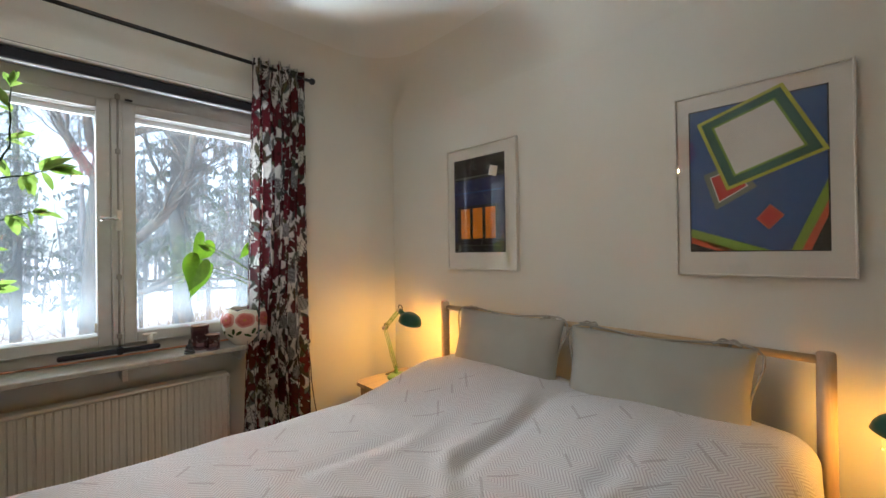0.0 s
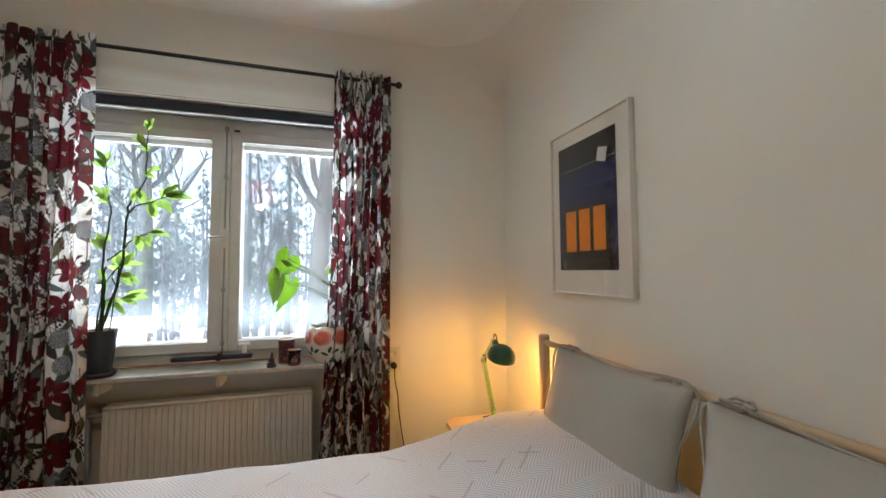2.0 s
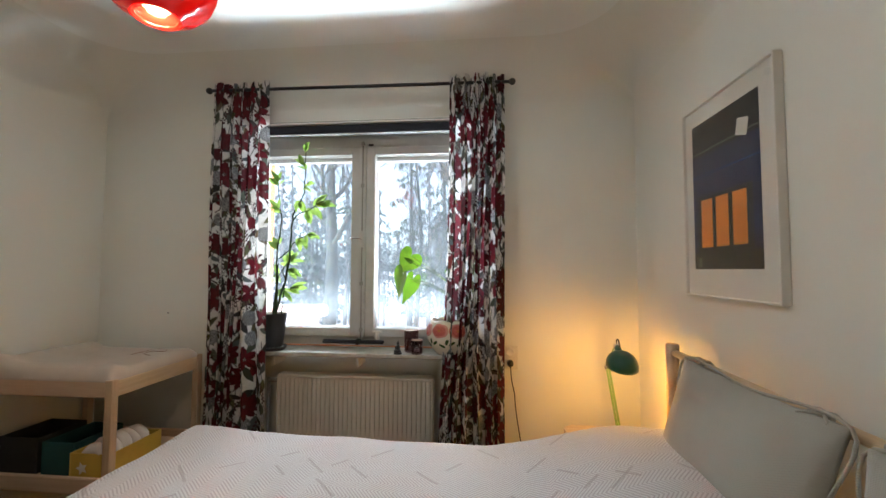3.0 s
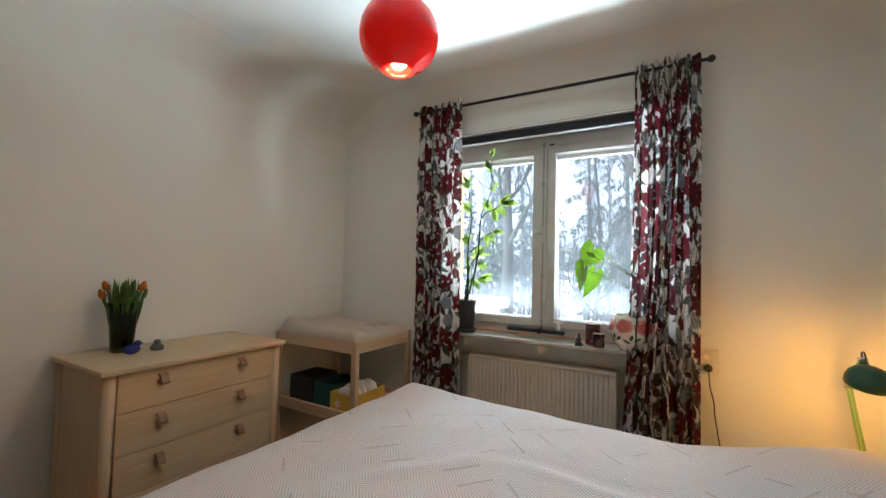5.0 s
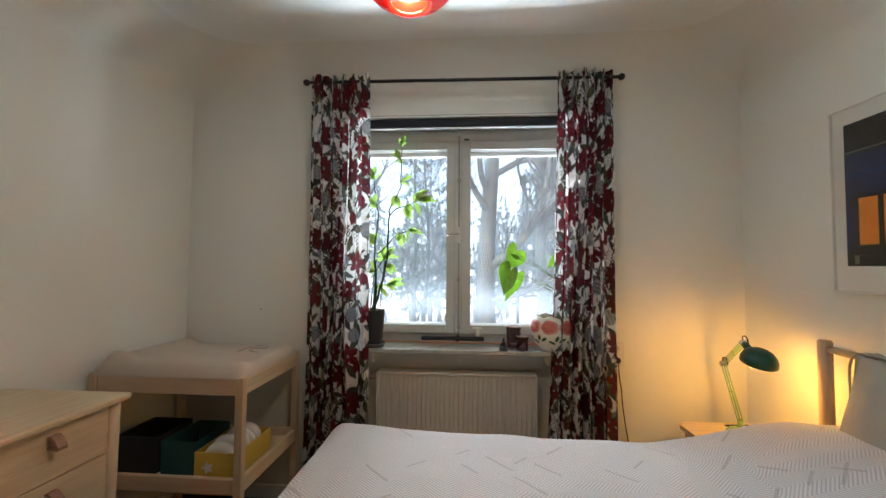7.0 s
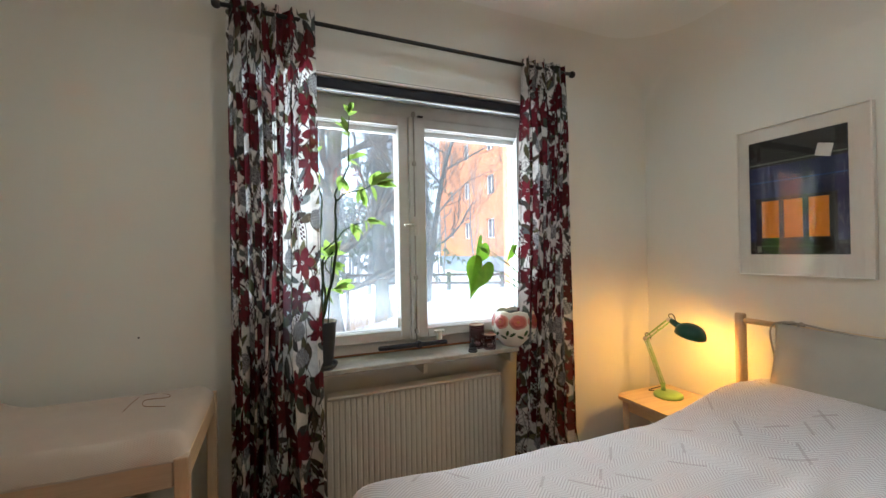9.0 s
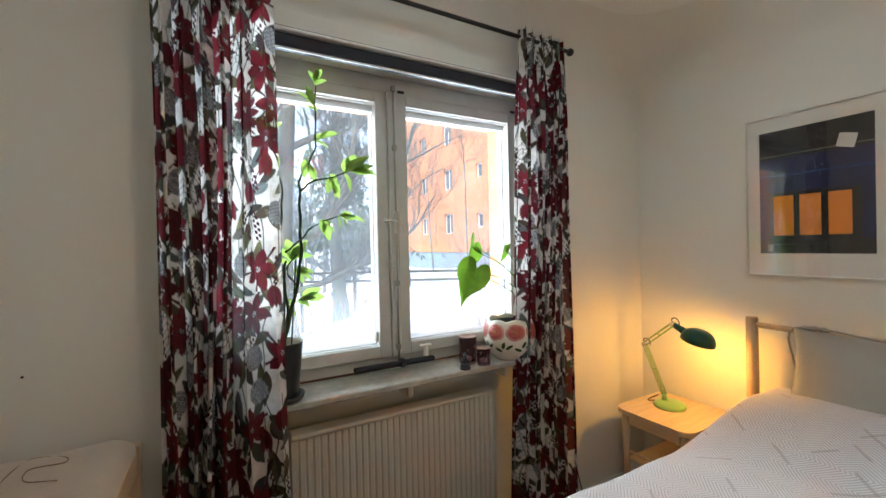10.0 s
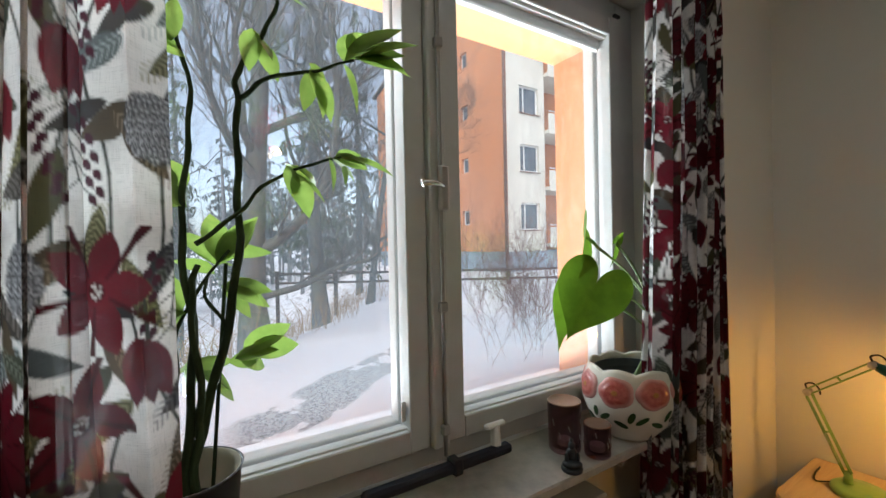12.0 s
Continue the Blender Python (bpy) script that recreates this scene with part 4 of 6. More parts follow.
def cushion(y0, y1, z0, z1, x_bot, x_top, label):
    """A flat back cushion tied to the headboard's rail."""
    c = thing("back_cushion", (0, 0, 0), label, "cushion", "cushions tied to the headboard")
    bm = bmesh.new()
    n = 26
    sides = []
    for s in (-1, 1):
        g = []
        for j in range(n + 1):
            row = []
            for i in range(n + 1):
                u, v = i / n, j / n
                e = min(1, 5.0 * min(u, 1 - u)) ** 0.6 * min(1, 5.0 * min(v, 1 - v)) ** 0.6
                pull = 0.022 * (1 - abs(2 * v - 1) ** 2.2) 
                yy = y0 + (y1 - y0) * u + (pull if u < 0.5 else -pull) * (abs(2 * u - 1) ** 4) * 0.8
                dip = 0.012 * (1 - abs(2 * u - 1) ** 2) * v ** 6
                zz = z0 + (z1 - z0) * v - dip
                xx = x_bot + (x_top - x_bot) * v
                th = 0.066 * e * (0.72 + 0.28 * math.sin(math.pi * u) * math.sin(math.pi * v)) + 0.006
                th += 0.006 * noise.noise(Vector((yy * 6, zz * 6, s + y0)))
                row.append(bm.verts.new((xx + s * th, yy, zz)))
            g.append(row)
        sides.append(g)
        for j in range(n):
            for i in range(n):
                q = (g[j][i], g[j][i + 1], g[j + 1][i + 1], g[j + 1][i])
                bm.faces.new(q if s > 0 else q[::-1]).smooth = True
    a, b = sides
    for k in range(n):
        bm.faces.new((a[0][k], a[0][k + 1], b[0][k + 1], b[0][k])).smooth = True
        bm.faces.new((a[n][k + 1], a[n][k], b[n][k], b[n][k + 1])).smooth = True
        bm.faces.new((a[k + 1][0], a[k][0], b[k][0], b[k + 1][0])).smooth = True
        bm.faces.new((a[k][n], a[k + 1][n], b[k + 1][n], b[k][n])).smooth = True
    cover = part("cover", bm, "linen", c)
    edge = [(x_bot, y0 + 0.004, z0), (x_bot + (x_top - x_bot) * 0.5, y0 + 0.02, (z0 + z1) / 2), (x_top, y0 + 0.002, z1), (x_top, (y0 + y1) / 2, z1 - 0.012), (x_top, y1 - 0.002, z1), (x_bot + (x_top - x_bot) * 0.5, y1 - 0.02, (z0 + z1) / 2), (x_bot, y1 - 0.004, z0)]
    part("piping", tube(bmesh.new(), smooth_line(edge, 6), 0.0042, 6), "linen", cover, smooth=True)
    for k, y in enumerate((y0 + 0.085, y1 - 0.075)):
        bm = bmesh.new()
        ry = 1.028 + 0.018 * (y - 0.104) / 1.671
        loop = [(1.705 + 0.019 * math.cos(a), y + 0.006 * math.sin(a * 2), ry + 0.019 * math.sin(a)) for a in (2 * math.pi * i / 14 for i in range(15))]
        tube(bm, loop, 0.0055, 6)
        for sx in (-1, 1):
            tube(bm, smooth_line([(1.698, y, ry + 0.02), (1.688, y + sx * 0.018, ry + 0.028), (1.680, y + sx * 0.032, ry + 0.017), (1.690, y + sx * 0.008, ry + 0.018)], 5), [0.004] * 15 + [0.006], 6)
            tube(bm, smooth_line([(1.69, y, ry + 0.018), (1.674, y + sx * 0.020, ry + 0.020), (1.662, y + sx * 0.042, ry + 0.012 + 0.01 * k)], 5), 0.0045, 6)
        part("tie", bm, "linen", c, "knotted linen tie", smooth=True)
    return c


cushion(0.965, 1.605, 0.70, 1.060, 1.575, 1.672, "grey linen back cushion tied to the headboard near the lamp")
cushion(0.265, 0.925, 0.68, 1.040, 1.575, 1.672, "grey linen back cushion tied to the headboard beside the other cushion")


# ---- bedside tables and lamps ----
def bedside_table(name, y0, y1, label):
    t = thing(name, (0, 0, 0), label, "bedside table", "pair of bedside tables")
    x0, x1, top = 1.375, 1.80, 0.562
    bm = bmesh.new()
    r, pts = 0.055, []
    for cx, cy, a0 in ((x1 - 0.01, y1 - 0.01, 0), (x0 + r, y1 - r, 90), (x0 + r, y0 + r, 180), (x1 - 0.01, y0 + 0.01, 270)):
        rr = r if cx < 1.6 else 0.01
        pts += [(cx + rr * math.cos(radians(a0 + k * 15)), cy + rr * math.sin(radians(a0 + k * 15))) for k in range(7)]
    lo = [bm.verts.new((x, y, top - 0.022)) for x, y in pts]
    hi = [bm.verts.new((x, y, top)) for x, y in pts]
    bm.faces.new(lo[::-1])
    lid = bm.faces.new(hi)
    for k in range(len(pts)):
        bm.faces.new((lo[k], lo[(k + 1) % len(pts)], hi[(k + 1) % len(pts)], hi[k]))
    bmesh.ops.bevel(bm, geom=list(lid.edges), offset=0.004, segments=2, affect="EDGES")
    part("top", bm, "birch", t)
    for x in (x0 + 0.045, x1 - 0.035):
        for y in (y0 + 0.045, y1 - 0.045):
            part("leg", tube(bmesh.new(), [(x, y, 0), (x, y, top - 0.023)], [0.013, 0.019], 14), "birch_z", t, smooth=True)
    part("front_apron", boxed(x0 + 0.035, x0 + 0.055, y0 + 0.065, y1 - 0.065, top - 0.085, top - 0.023, bevel=0.003), "birch_y", t)
    for y in (y0 + 0.035, y1 - 0.055):
        part("side_apron", boxed(x0 + 0.066, x1 - 0.056, y, y + 0.018, top - 0.085, top - 0.023, bevel=0.003), "birch", t)
    shelf = part("shelf", boxed(x0 + 0.05, x1 - 0.04, y0 + 0.05, y1 - 0.05, 0.285, 0.300, bevel=0.003), "birch_y", t)
    part("shelf_rail", tube(bmesh.new(), [(x0 + 0.045, y0 + 0.045, 0.335), (x0 + 0.045, y1 - 0.045, 0.335)], 0.006, 10), "birch_y", t, smooth=True)
    return t


bedside_table("bedside_table", 1.882, 2.283, "small birch bedside table with rounded corners by the window")
bedside_table("bedside_table", -0.45, -0.01, "small birch bedside table on the far side of the bed")


def desk_lamp(base, elbow, head, shade_c, label, watts):
    lamp = thing("desk_lamp", base, label, "lamp", "pair of bedside lamps")
    b = Vector(base)
    e, h, s = Vector(elbow) - b, Vector(head) - b, Vector(shade_c) - b
    part("base", lathe(bmesh.new(), [(0.0, 0.0), (0.074, 0.0), (0.077, 0.006), (0.075, 0.016), (0.066, 0.023), (0.03, 0.027), (0.0, 0.028)], 36), "lamp_mint", lamp, "mint green round base", smooth=True)
    foot = Vector((e.x * 0.1, 0.03, 0.028))
    part("pivot", tube(bmesh.new(), [foot, foot + Vector((0, 0, 0.035))], [0.014, 0.010], 12), "lamp_mint", lamp, smooth=True)
    start = foot + Vector((0, 0, 0.03))

    def arm(p, q, gap):
        bm = bmesh.new()
        d = (q - p).normalized()
        off = d.cross(Vector((1, 0, 0))).normalized() * gap
        for o in (off, -off):
            for xx in (-0.006, 0.006):
                tube(bm, [p + o + Vector((xx, 0, 0)), q + o + Vector((xx, 0, 0))], 0.0026, 6)
        for k in (0.03, 0.5, 0.97):
            c = p + (q - p) * k
            tube(bm, [c - off * 1.3, c + off * 1.3], 0.0035, 6)
        return bm
    part("lower_arm", arm(start, e, 0.009), "lamp_mint", lamp, smooth=True)
    part("upper_arm", arm(e, h, 0.009), "lamp_mint", lamp, smooth=True)
    bm = bmesh.new()
    for k in range(3):
        a = start + (e - start) * 0.12 + Vector((0.010 * (k - 1), 0.010, 0))
        pts = []
        for i in range(60):
            t = i / 59
            c = a + (e - start) * 0.35 * t
            pts.append(c + Vector((0.0032 * math.cos(i * 1.6), 0.0032 * math.sin(i * 1.6), 0)))
        tube(bm, pts, 0.0009, 4)
    part("spring", bm, "steel", lamp, smooth=True)
    for k, p in enumerate((e, h)):
        part("joint", tube(bmesh.new(), [p + Vector((-0.014, 0, 0)), p + Vector((0.014, 0, 0))], 0.012, 14), "steel", lamp, smooth=True)
        loop = [p + Vector((0, 0, 0.006)), p + Vector((0, 0.006, 0.026)), p + Vector((0, -0.014, 0.034)), p + Vector((0, -0.030, 0.020)), p + Vector((0, -0.034, 0.0))]
        part("cable_loop", tube(bmesh.new(), smooth_line(loop, 5), 0.0028, 6), "cable", lamp, smooth=True)
    axis = (s - h).normalized()
    neck = h + axis * 0.02
    part("neck", tube(bmesh.new(), [h, neck, h + axis * 0.075], [0.010, 0.015, 0.018], 14), "lamp_green", lamp, smooth=True)
    # the shade is a dome whose open side looks down and a little forward
    prof = [(0.016, 0.062), (0.030, 0.060), (0.047, 0.050), (0.060, 0.034), (0.068, 0.012), (0.070, -0.012), (0.068, -0.013), (0.065, 0.010), (0.057, 0.031), (0.045, 0.046), (0.029, 0.056), (0.016, 0.058)]
    tilt = Matrix.Translation(s) @ Euler((radians(14), 0, 0)).to_matrix().to_4x4() @ Matrix.Diagonal((0.95, 1.12, 0.85, 1))
    shade = part("shade", lathe(bmesh.new(), prof + [prof[0]], 36), "lamp_green", lamp, "dark green dome shade", smooth=True, at=tilt)
    bm = bmesh.new()
    bmesh.ops.create_uvsphere(bm, u_segments=16, v_segments=10, radius=0.017)
    part("bulb", bm, "bulb_small", lamp, "glowing warm bulb", smooth=True, at=Matrix.Translation(s + Vector((0, 0.0, 0.004))))
    bm = bmesh.new()
    bmesh.ops.create_icosphere(bm, subdivisions=2, radius=0.004)
    tube(bm, [(0, 0, 0), (0, 0, 0.03)], 0.0008, 5)
    part("pull_switch", bm, "plastic", lamp, smooth=True, at=Matrix.Translation(s + Vector((0.0, 0.055, -0.045))))
    light = point_lamp("lamp_light", s + Vector((0, -0.004, -0.032)), watts, (1.0, 0.47, 0.075), 0.040, lamp)
    cord = [Vector((0, 0.07, 0.012)), Vector((-0.03, 0.105, 0.008)), Vector((0.03, 0.125, 0.004)), Vector((0.10, 0.13, 0.004))]
    part("cord", tube(bmesh.new(), smooth_line(cord, 6), 0.0026, 6), "cable", lamp, smooth=True)
    return lamp


desk_lamp((1.615, 2.118, 0.562), (1.600, 2.247, 0.872), (1.594, 2.082, 1.008), (1.570, 1.945, 0.955), "mint green jointed desk lamp with dark green shade, switched on", 1.8)
desk_lamp((1.625, -0.25, 0.562), (1.62, -0.38, 0.82), (1.60, -0.22, 0.935), (1.575, -0.06, 0.882), "green jointed desk lamp on the other bedside table, switched on", 1.1)

# ---- wall socket and cable ----
sock = thing("wall_socket", (1.118, Y1, 0.0), "white double wall socket with a black plug", "socket")
part("plate", boxed(-0.045, 0.045, -0.010, -0.001, 0.81, 0.94, bevel=0.004), "plastic", sock)
for z in (0.905, 0.845):
    part("outlet", lathe(bmesh.new(), [(0.0, 0.001), (0.017, 0.001), (0.020, 0.006), (0.023, 0.006), (0.024, 0.0)], 24), "plastic", sock, smooth=True, at=Matrix.Translation((0, -0.010, z)) @ Matrix.Rotation(radians(90), 4, "X"))
part("plug", tube(bmesh.new(), [(0, -0.012, 0.845), (0, -0.042, 0.845), (0, -0.052, 0.838)], [0.018, 0.017, 0.010], 14), "cable", sock, "black plug", smooth=True)
cab = [(0, -0.05, 0.835), (0.005, -0.045, 0.76), (0.022, -0.03, 0.68), (0.028, -0.025, 0.60), (0.055, -0.02, 0.42), (0.10, -0.02, 0.2), (0.16, -0.03, 0.03), (0.3, -0.05, 0.006)]
part("cable", tube(bmesh.new(), smooth_line(cab, 6), 0.003, 6), "cable", sock, smooth=True)


nail = thing("wall_nail", (-0.950, Y1, 1.095), "small dark nail in the painted wall", "nail")
part("shank", tube(bmesh.new(), [(0, -0.0005, 0), (0, -0.009, 0.001)], 0.0015, 8), "black", nail)
part("head", tube(bmesh.new(), [(0, -0.009, 0.001), (0, -0.0105, 0.001)], 0.0036, 12), "black", nail)


# ---- pictures ----
def picture(y0, y1, z0, z1, label):
    p = thing("framed_picture", (X1, 0, 0), label, "picture", "framed prints above the bed")
    bm = bmesh.new()
    w = 0.007
    box(bm, -0.030, -0.001, y0, y0 + w, z0, z1, 0.002)
    box(bm, -0.030, -0.001, y1 - w, y1, z0, z1, 0.002)
    box(bm, -0.030, -0.001, y0 + w, y1 - w, z0, z0 + w, 0.002)
    box(bm, -0.030, -0.001, y0 + w, y1 - w, z1 - w, z1, 0.002)
    part("moulding", bm, "frame_white", p)
    part("mount", boxed(-0.018, -0.004, y0 + w, y1 - w, z0 + w, z1 - w), "mat_board", p)
    g = part("glass", boxed(-0.0265, -0.0250, y0 + w, y1 - w, z0 + w, z1 - w), "picture_glass", p)
    g.visible_shadow = False
    return p


def printed(p, layer, y_left, y_right, z_top, z_bot, pts, material, name="print_shape"):
    """A flat printed shape; (u, v) run from the print's upper left corner as seen from the room."""
    x = -0.0184 - 0.0004 * layer
    bm = flat(bmesh.new(), [(x, y_left + (y_right - y_left) * u, z_top + (z_bot - z_top) * v) for u, v in pts])
    for f in bm.faces:
        f.normal_update()
        if f.normal.x > 0:
            f.normal_flip()
    return part(name, bm, material, p)


pic = picture(1.308, 1.832, 1.268, 2.005, "framed print of three amber bars on black and navy")
ar = (1.775, 1.388, 1.935, 1.372)


def rect(u0, u1, v0, v1):
    return [(u0, v0), (u1, v0), (u1, v1), (u0, v1)]


printed(pic, 0, *ar, rect(0, 1, 0, 1), "ink_black")
printed(pic, 1, *ar, rect(0, 1, 0.23, 0.9), "ink_navy")
printed(pic, 2, *ar, rect(0, 1, 0.36, 0.37), "ink_blue")
printed(pic, 2, *ar, rect(0.07, 0.90, 0.505, 0.885), "ink_black")
printed(pic, 2, *ar, rect(0, 1, 0.886, 1.0), "ink_black")
printed(pic, 2, *ar, rect(0.06, 0.88, 0.925, 0.930), "ink_grey")
printed(pic, 3, *ar, rect(0.08, 0.13, 0.93, 0.985), "ink_grey")
printed(pic, 2, *ar, [(0, 0.2), (1, 0.195), (1, 0.205), (0, 0.21)], "ink_grey")
for u in (0.14, 0.385, 0.635):
    printed(pic, 3, *ar, rect(u, u + 0.19, 0.535, 0.855), "ink_orange")
printed(pic, 3, *ar, [(0.735, 0.11), (0.88, 0.135), (0.845, 0.235), (0.70, 0.205)], "mat_board")

pic = picture(0.028, 0.538, 1.276, 1.975, "framed abstract print with tilted squares on blue")
ar = (0.485, 0.094, 1.908, 1.370)
printed(pic, 0, *ar, rect(-0.012, 1.012, -0.01, 1.008), "ink_black")
printed(pic, 1, *ar, rect(0, 1, 0, 1), "ink_blue")
printed(pic, 2, *ar, [(0, 0.84), (0.62, 1), (0.26, 1), (0, 0.90)], "ink_lime")
printed(pic, 2, *ar, [(0, 0.90), (0.36, 1), (0.2, 1), (0, 0.945)], "ink_coral")
printed(pic, 2, *ar, [(0, 0.945), (0.22, 1), (0, 1)], "ink_black")
printed(pic, 2, *ar, [(1, 0.57), (1, 0.70), (0.83, 1), (0.76, 1)], "ink_lime")
printed(pic, 2, *ar, [(1, 0.70), (1, 0.79), (0.89, 1), (0.83, 1)], "ink_coral")
printed(pic, 2, *ar, [(1, 0.79), (1, 1), (0.89, 1)], "ink_black")
quad = [Vector((0.06, 0.09)), Vector((0.72, -0.075)), Vector((1.015, 0.39)), Vector((0.30, 0.585))]
mid = sum(quad, Vector((0, 0))) / 4
small = [Vector((0.11, 0.46)), Vector((0.36, 0.40)), Vector((0.53, 0.575)), Vector((0.21, 0.715))]
sm = sum(small, Vector((0, 0))) / 4
for k, (f, c) in enumerate(((1.0, "ink_grey"), (0.72, "mat_board"), (0.66, "ink_red"))):
    printed(pic, 2 + k, *ar, [tuple(sm + (q - sm) * f) for q in small], c)
tiny = [Vector((0.52, 0.79)), Vector((0.62, 0.70)), Vector((0.72, 0.775)), Vector((0.61, 0.865))]
tm = sum(tiny, Vector((0, 0))) / 4
for k, (f, c) in enumerate(((1.0, "ink_coral"), (0.80, "ink_red"))):
    printed(pic, 2 + k, *ar, [tuple(tm + (q - tm) * f) for q in tiny], c)
for k, (f, c) in enumerate(((1.0, "ink_yellow"), (0.92, "ink_green"), (0.73, "ink_lime"), (0.68, "mat_board"))):
    printed(pic, 5 + k, *ar, [tuple(mid + (q - mid) * f) for q in quad], c)


# ---- chest of drawers ----
def chest_of_drawers():
    c = thing("chest_of_drawers", (0, 0, 0), "pale birch chest of four drawers with leather tabs", "chest of drawers")
    x0, x1, y0, y1, top = -1.405, -0.925, 0.636, 1.435, 0.900
    part("top", boxed(x0, x1 + 0.018, y0 - 0.018, y1 + 0.018, top - 0.022, top, bevel=0.006, seg=2), "birch_y", c)
    for x in (x0 + 0.025, x1 - 0.020):
        for y in (y0 + 0.022, y1 - 0.022):
            part("leg", tube(bmesh.new(), [(x, y, 0), (x, y, top - 0.023)], [0.016, 0.0235], 18), "birch_z", c, smooth=True)
    for y in (y0 + 0.012, y1 - 0.030):
        part("side_panel", boxed(x0 + 0.05, x1 - 0.045, y, y + 0.018, 0.13, top - 0.023), "birch_z", c)
    part("back_panel", boxed(x0 + 0.004, x0 + 0.012, y0 + 0.03, y1 - 0.03, 0.13, top - 0.023), "birch_y", c)
    part("bottom_panel", boxed(x0 + 0.02, x1 - 0.03, y0 + 0.032, y1 - 0.032, 0.13, 0.145), "birch_y", c)
    zs = (0.874, 0.716, 0.545, 0.379, 0.165)
    for a, b in zip(zs, zs[1:]):
        d = part("drawer", boxed(x1 - 0.034, x1 - 0.008, y0 + 0.047, y1 - 0.047, b + 0.0016, a - 0.0016, bevel=0.0015), "birch_y", c)
        for y in (y0 + 0.206, y1 - 0.234):
            z = (a + b) / 2 + 0.032
            bm = bmesh.new()
            strap = [(x1 - 0.008, z + 0.022), (x1 + 0.003, z + 0.024), (x1 + 0.016, z + 0.012), (x1 + 0.029, z - 0.009), (x1 + 0.026, z - 0.019), (x1 - 0.008, z - 0.014), (x1 - 0.008, z - 0.008), (x1 + 0.010, z - 0.004), (x1 + 0.001, z + 0.014), (x1 - 0.008, z + 0.016)]
            fr = [bm.verts.new((x, y - 0.015, zz)) for x, zz in strap]
            bk = [bm.verts.new((x, y + 0.015, zz)) for x, zz in strap]
            k = len(strap)
            for i in range(k):
                bm.faces.new((fr[i], fr[(i + 1) % k], bk[(i + 1) % k], bk[i]))
            for i in range(k // 2 - 1):
                bm.faces.new((fr[i], fr[k - 1 - i], fr[k - 2 - i], fr[i + 1]))
                bm.faces.new((bk[i], bk[i + 1], bk[k - 2 - i], bk[k - 1 - i]))
            bmesh.ops.recalc_face_normals(bm, faces=bm.faces)
            part("tab_handle", bm, "leather", d, "folded brown leather tab")
    return c


chest_of_drawers()

# tulips in a green glass vase
vase = thing("tulip_vase", (-1.262, 0.822, 0.9005), "green glass vase with orange tulips on the chest", "vase")
body = [(0.0, 0.0), (0.040, 0.0), (0.044, 0.010), (0.050, 0.10), (0.056, 0.19), (0.060, 0.228), (0.057, 0.228), (0.053, 0.19), (0.047, 0.10), (0.040, 0.018), (0.0, 0.016)]
part("glass_body", lathe(bmesh.new(), body, 28), "green_glass", vase, smooth=True)
part("water", lathe(bmesh.new(), [(0.0, 0.018), (0.039, 0.018), (0.051, 0.17), (0.0, 0.17)], 24), "green_glass", vase, smooth=True)
rng = random.Random(5)
for k in range(34):
    a, r = rng.uniform(0, 6.28), 0.078 * math.sqrt(rng.random())
    tip = Vector((r * math.cos(a), r * math.sin(a), rng.uniform(0.235, 0.29)))
    part("stalk", tube(bmesh.new(), smooth_line([(tip.x * 0.42, tip.y * 0.42, 0.022), (tip.x * 0.55, tip.y * 0.55, 0.15), tip], 5), 0.0048, 6), "tulip_leaf", vase, smooth=True)
    if k < 9:
        wide = 1.15 if k in (0, 3, 6) else 0.72
        prof = [(0.0, 0.0), (0.008, 0.002), (0.0135, 0.014), (0.0135, 0.026), (0.009, 0.038), (0.003, 0.047), (0.0, 0.048)]
        bud = lathe(bmesh.new(), [(q * wide, z) for q, z in prof], 12, lambda an, i: 0.004 * math.cos(3 * an) * (i > 3))
        lean = Matrix.Translation(tip) @ Euler((-tip.y * 5, tip.x * 5, 0)).to_matrix().to_4x4()
        part("bud", bud, "tulip_orange" if wide > 1 else "tulip_leaf", vase, smooth=True, at=lean)
for k in range(40):
    a = rng.uniform(0, 6.28)
    low, out = rng.uniform(0.05, 0.16), rng.uniform(0.35, 1.0)
    b = Vector((0.036 * math.cos(a), 0.036 * math.sin(a), low))
    t = Vector((0.092 * math.cos(a) * out, 0.092 * math.sin(a) * out, rng.uniform(0.27, 0.345)))
    part("leaf", blade(bmesh.new(), b, t, rng.uniform(0.018, 0.030), (math.cos(a), math.sin(a), 0.4), rng.uniform(-0.006, 0.010), 0.40, 6, 0.8), "tulip_leaf", vase, smooth=True)

# a cobalt glass bird and a small stone figure on the chest
bird = thing("glass_bird", (-1.165, 0.822, 0.9005), "small cobalt blue glass bird on the chest", "ornament")
bm = bmesh.new()
bmesh.ops.create_uvsphere(bm, u_segments=18, v_segments=12, radius=0.03, matrix=Matrix.Translation((0, 0, 0.023)) @ Matrix.Diagonal((0.85, 1.15, 0.78, 1)))
part("body", bm, "cobalt", bird, smooth=True)
bm = bmesh.new()
bmesh.ops.create_uvsphere(bm, u_segments=14, v_segments=10, radius=0.015, matrix=Matrix.Translation((0, 0.022, 0.046)))
tube(bm, [(0, 0.034, 0.046), (0, 0.048, 0.043)], [0.005, 0.0008], 8)
part("head", bm, "cobalt", bird, smooth=True)
part("tail", blade(bmesh.new(), (0, -0.025, 0.025), (0, -0.062, 0.040), 0.022, (0, 0, 1), 0, 0.2), "cobalt", bird)
fig = thing("stone_ornament", (-1.185, 0.935, 0.9005), "small grey stone ornament on the chest", "ornament")
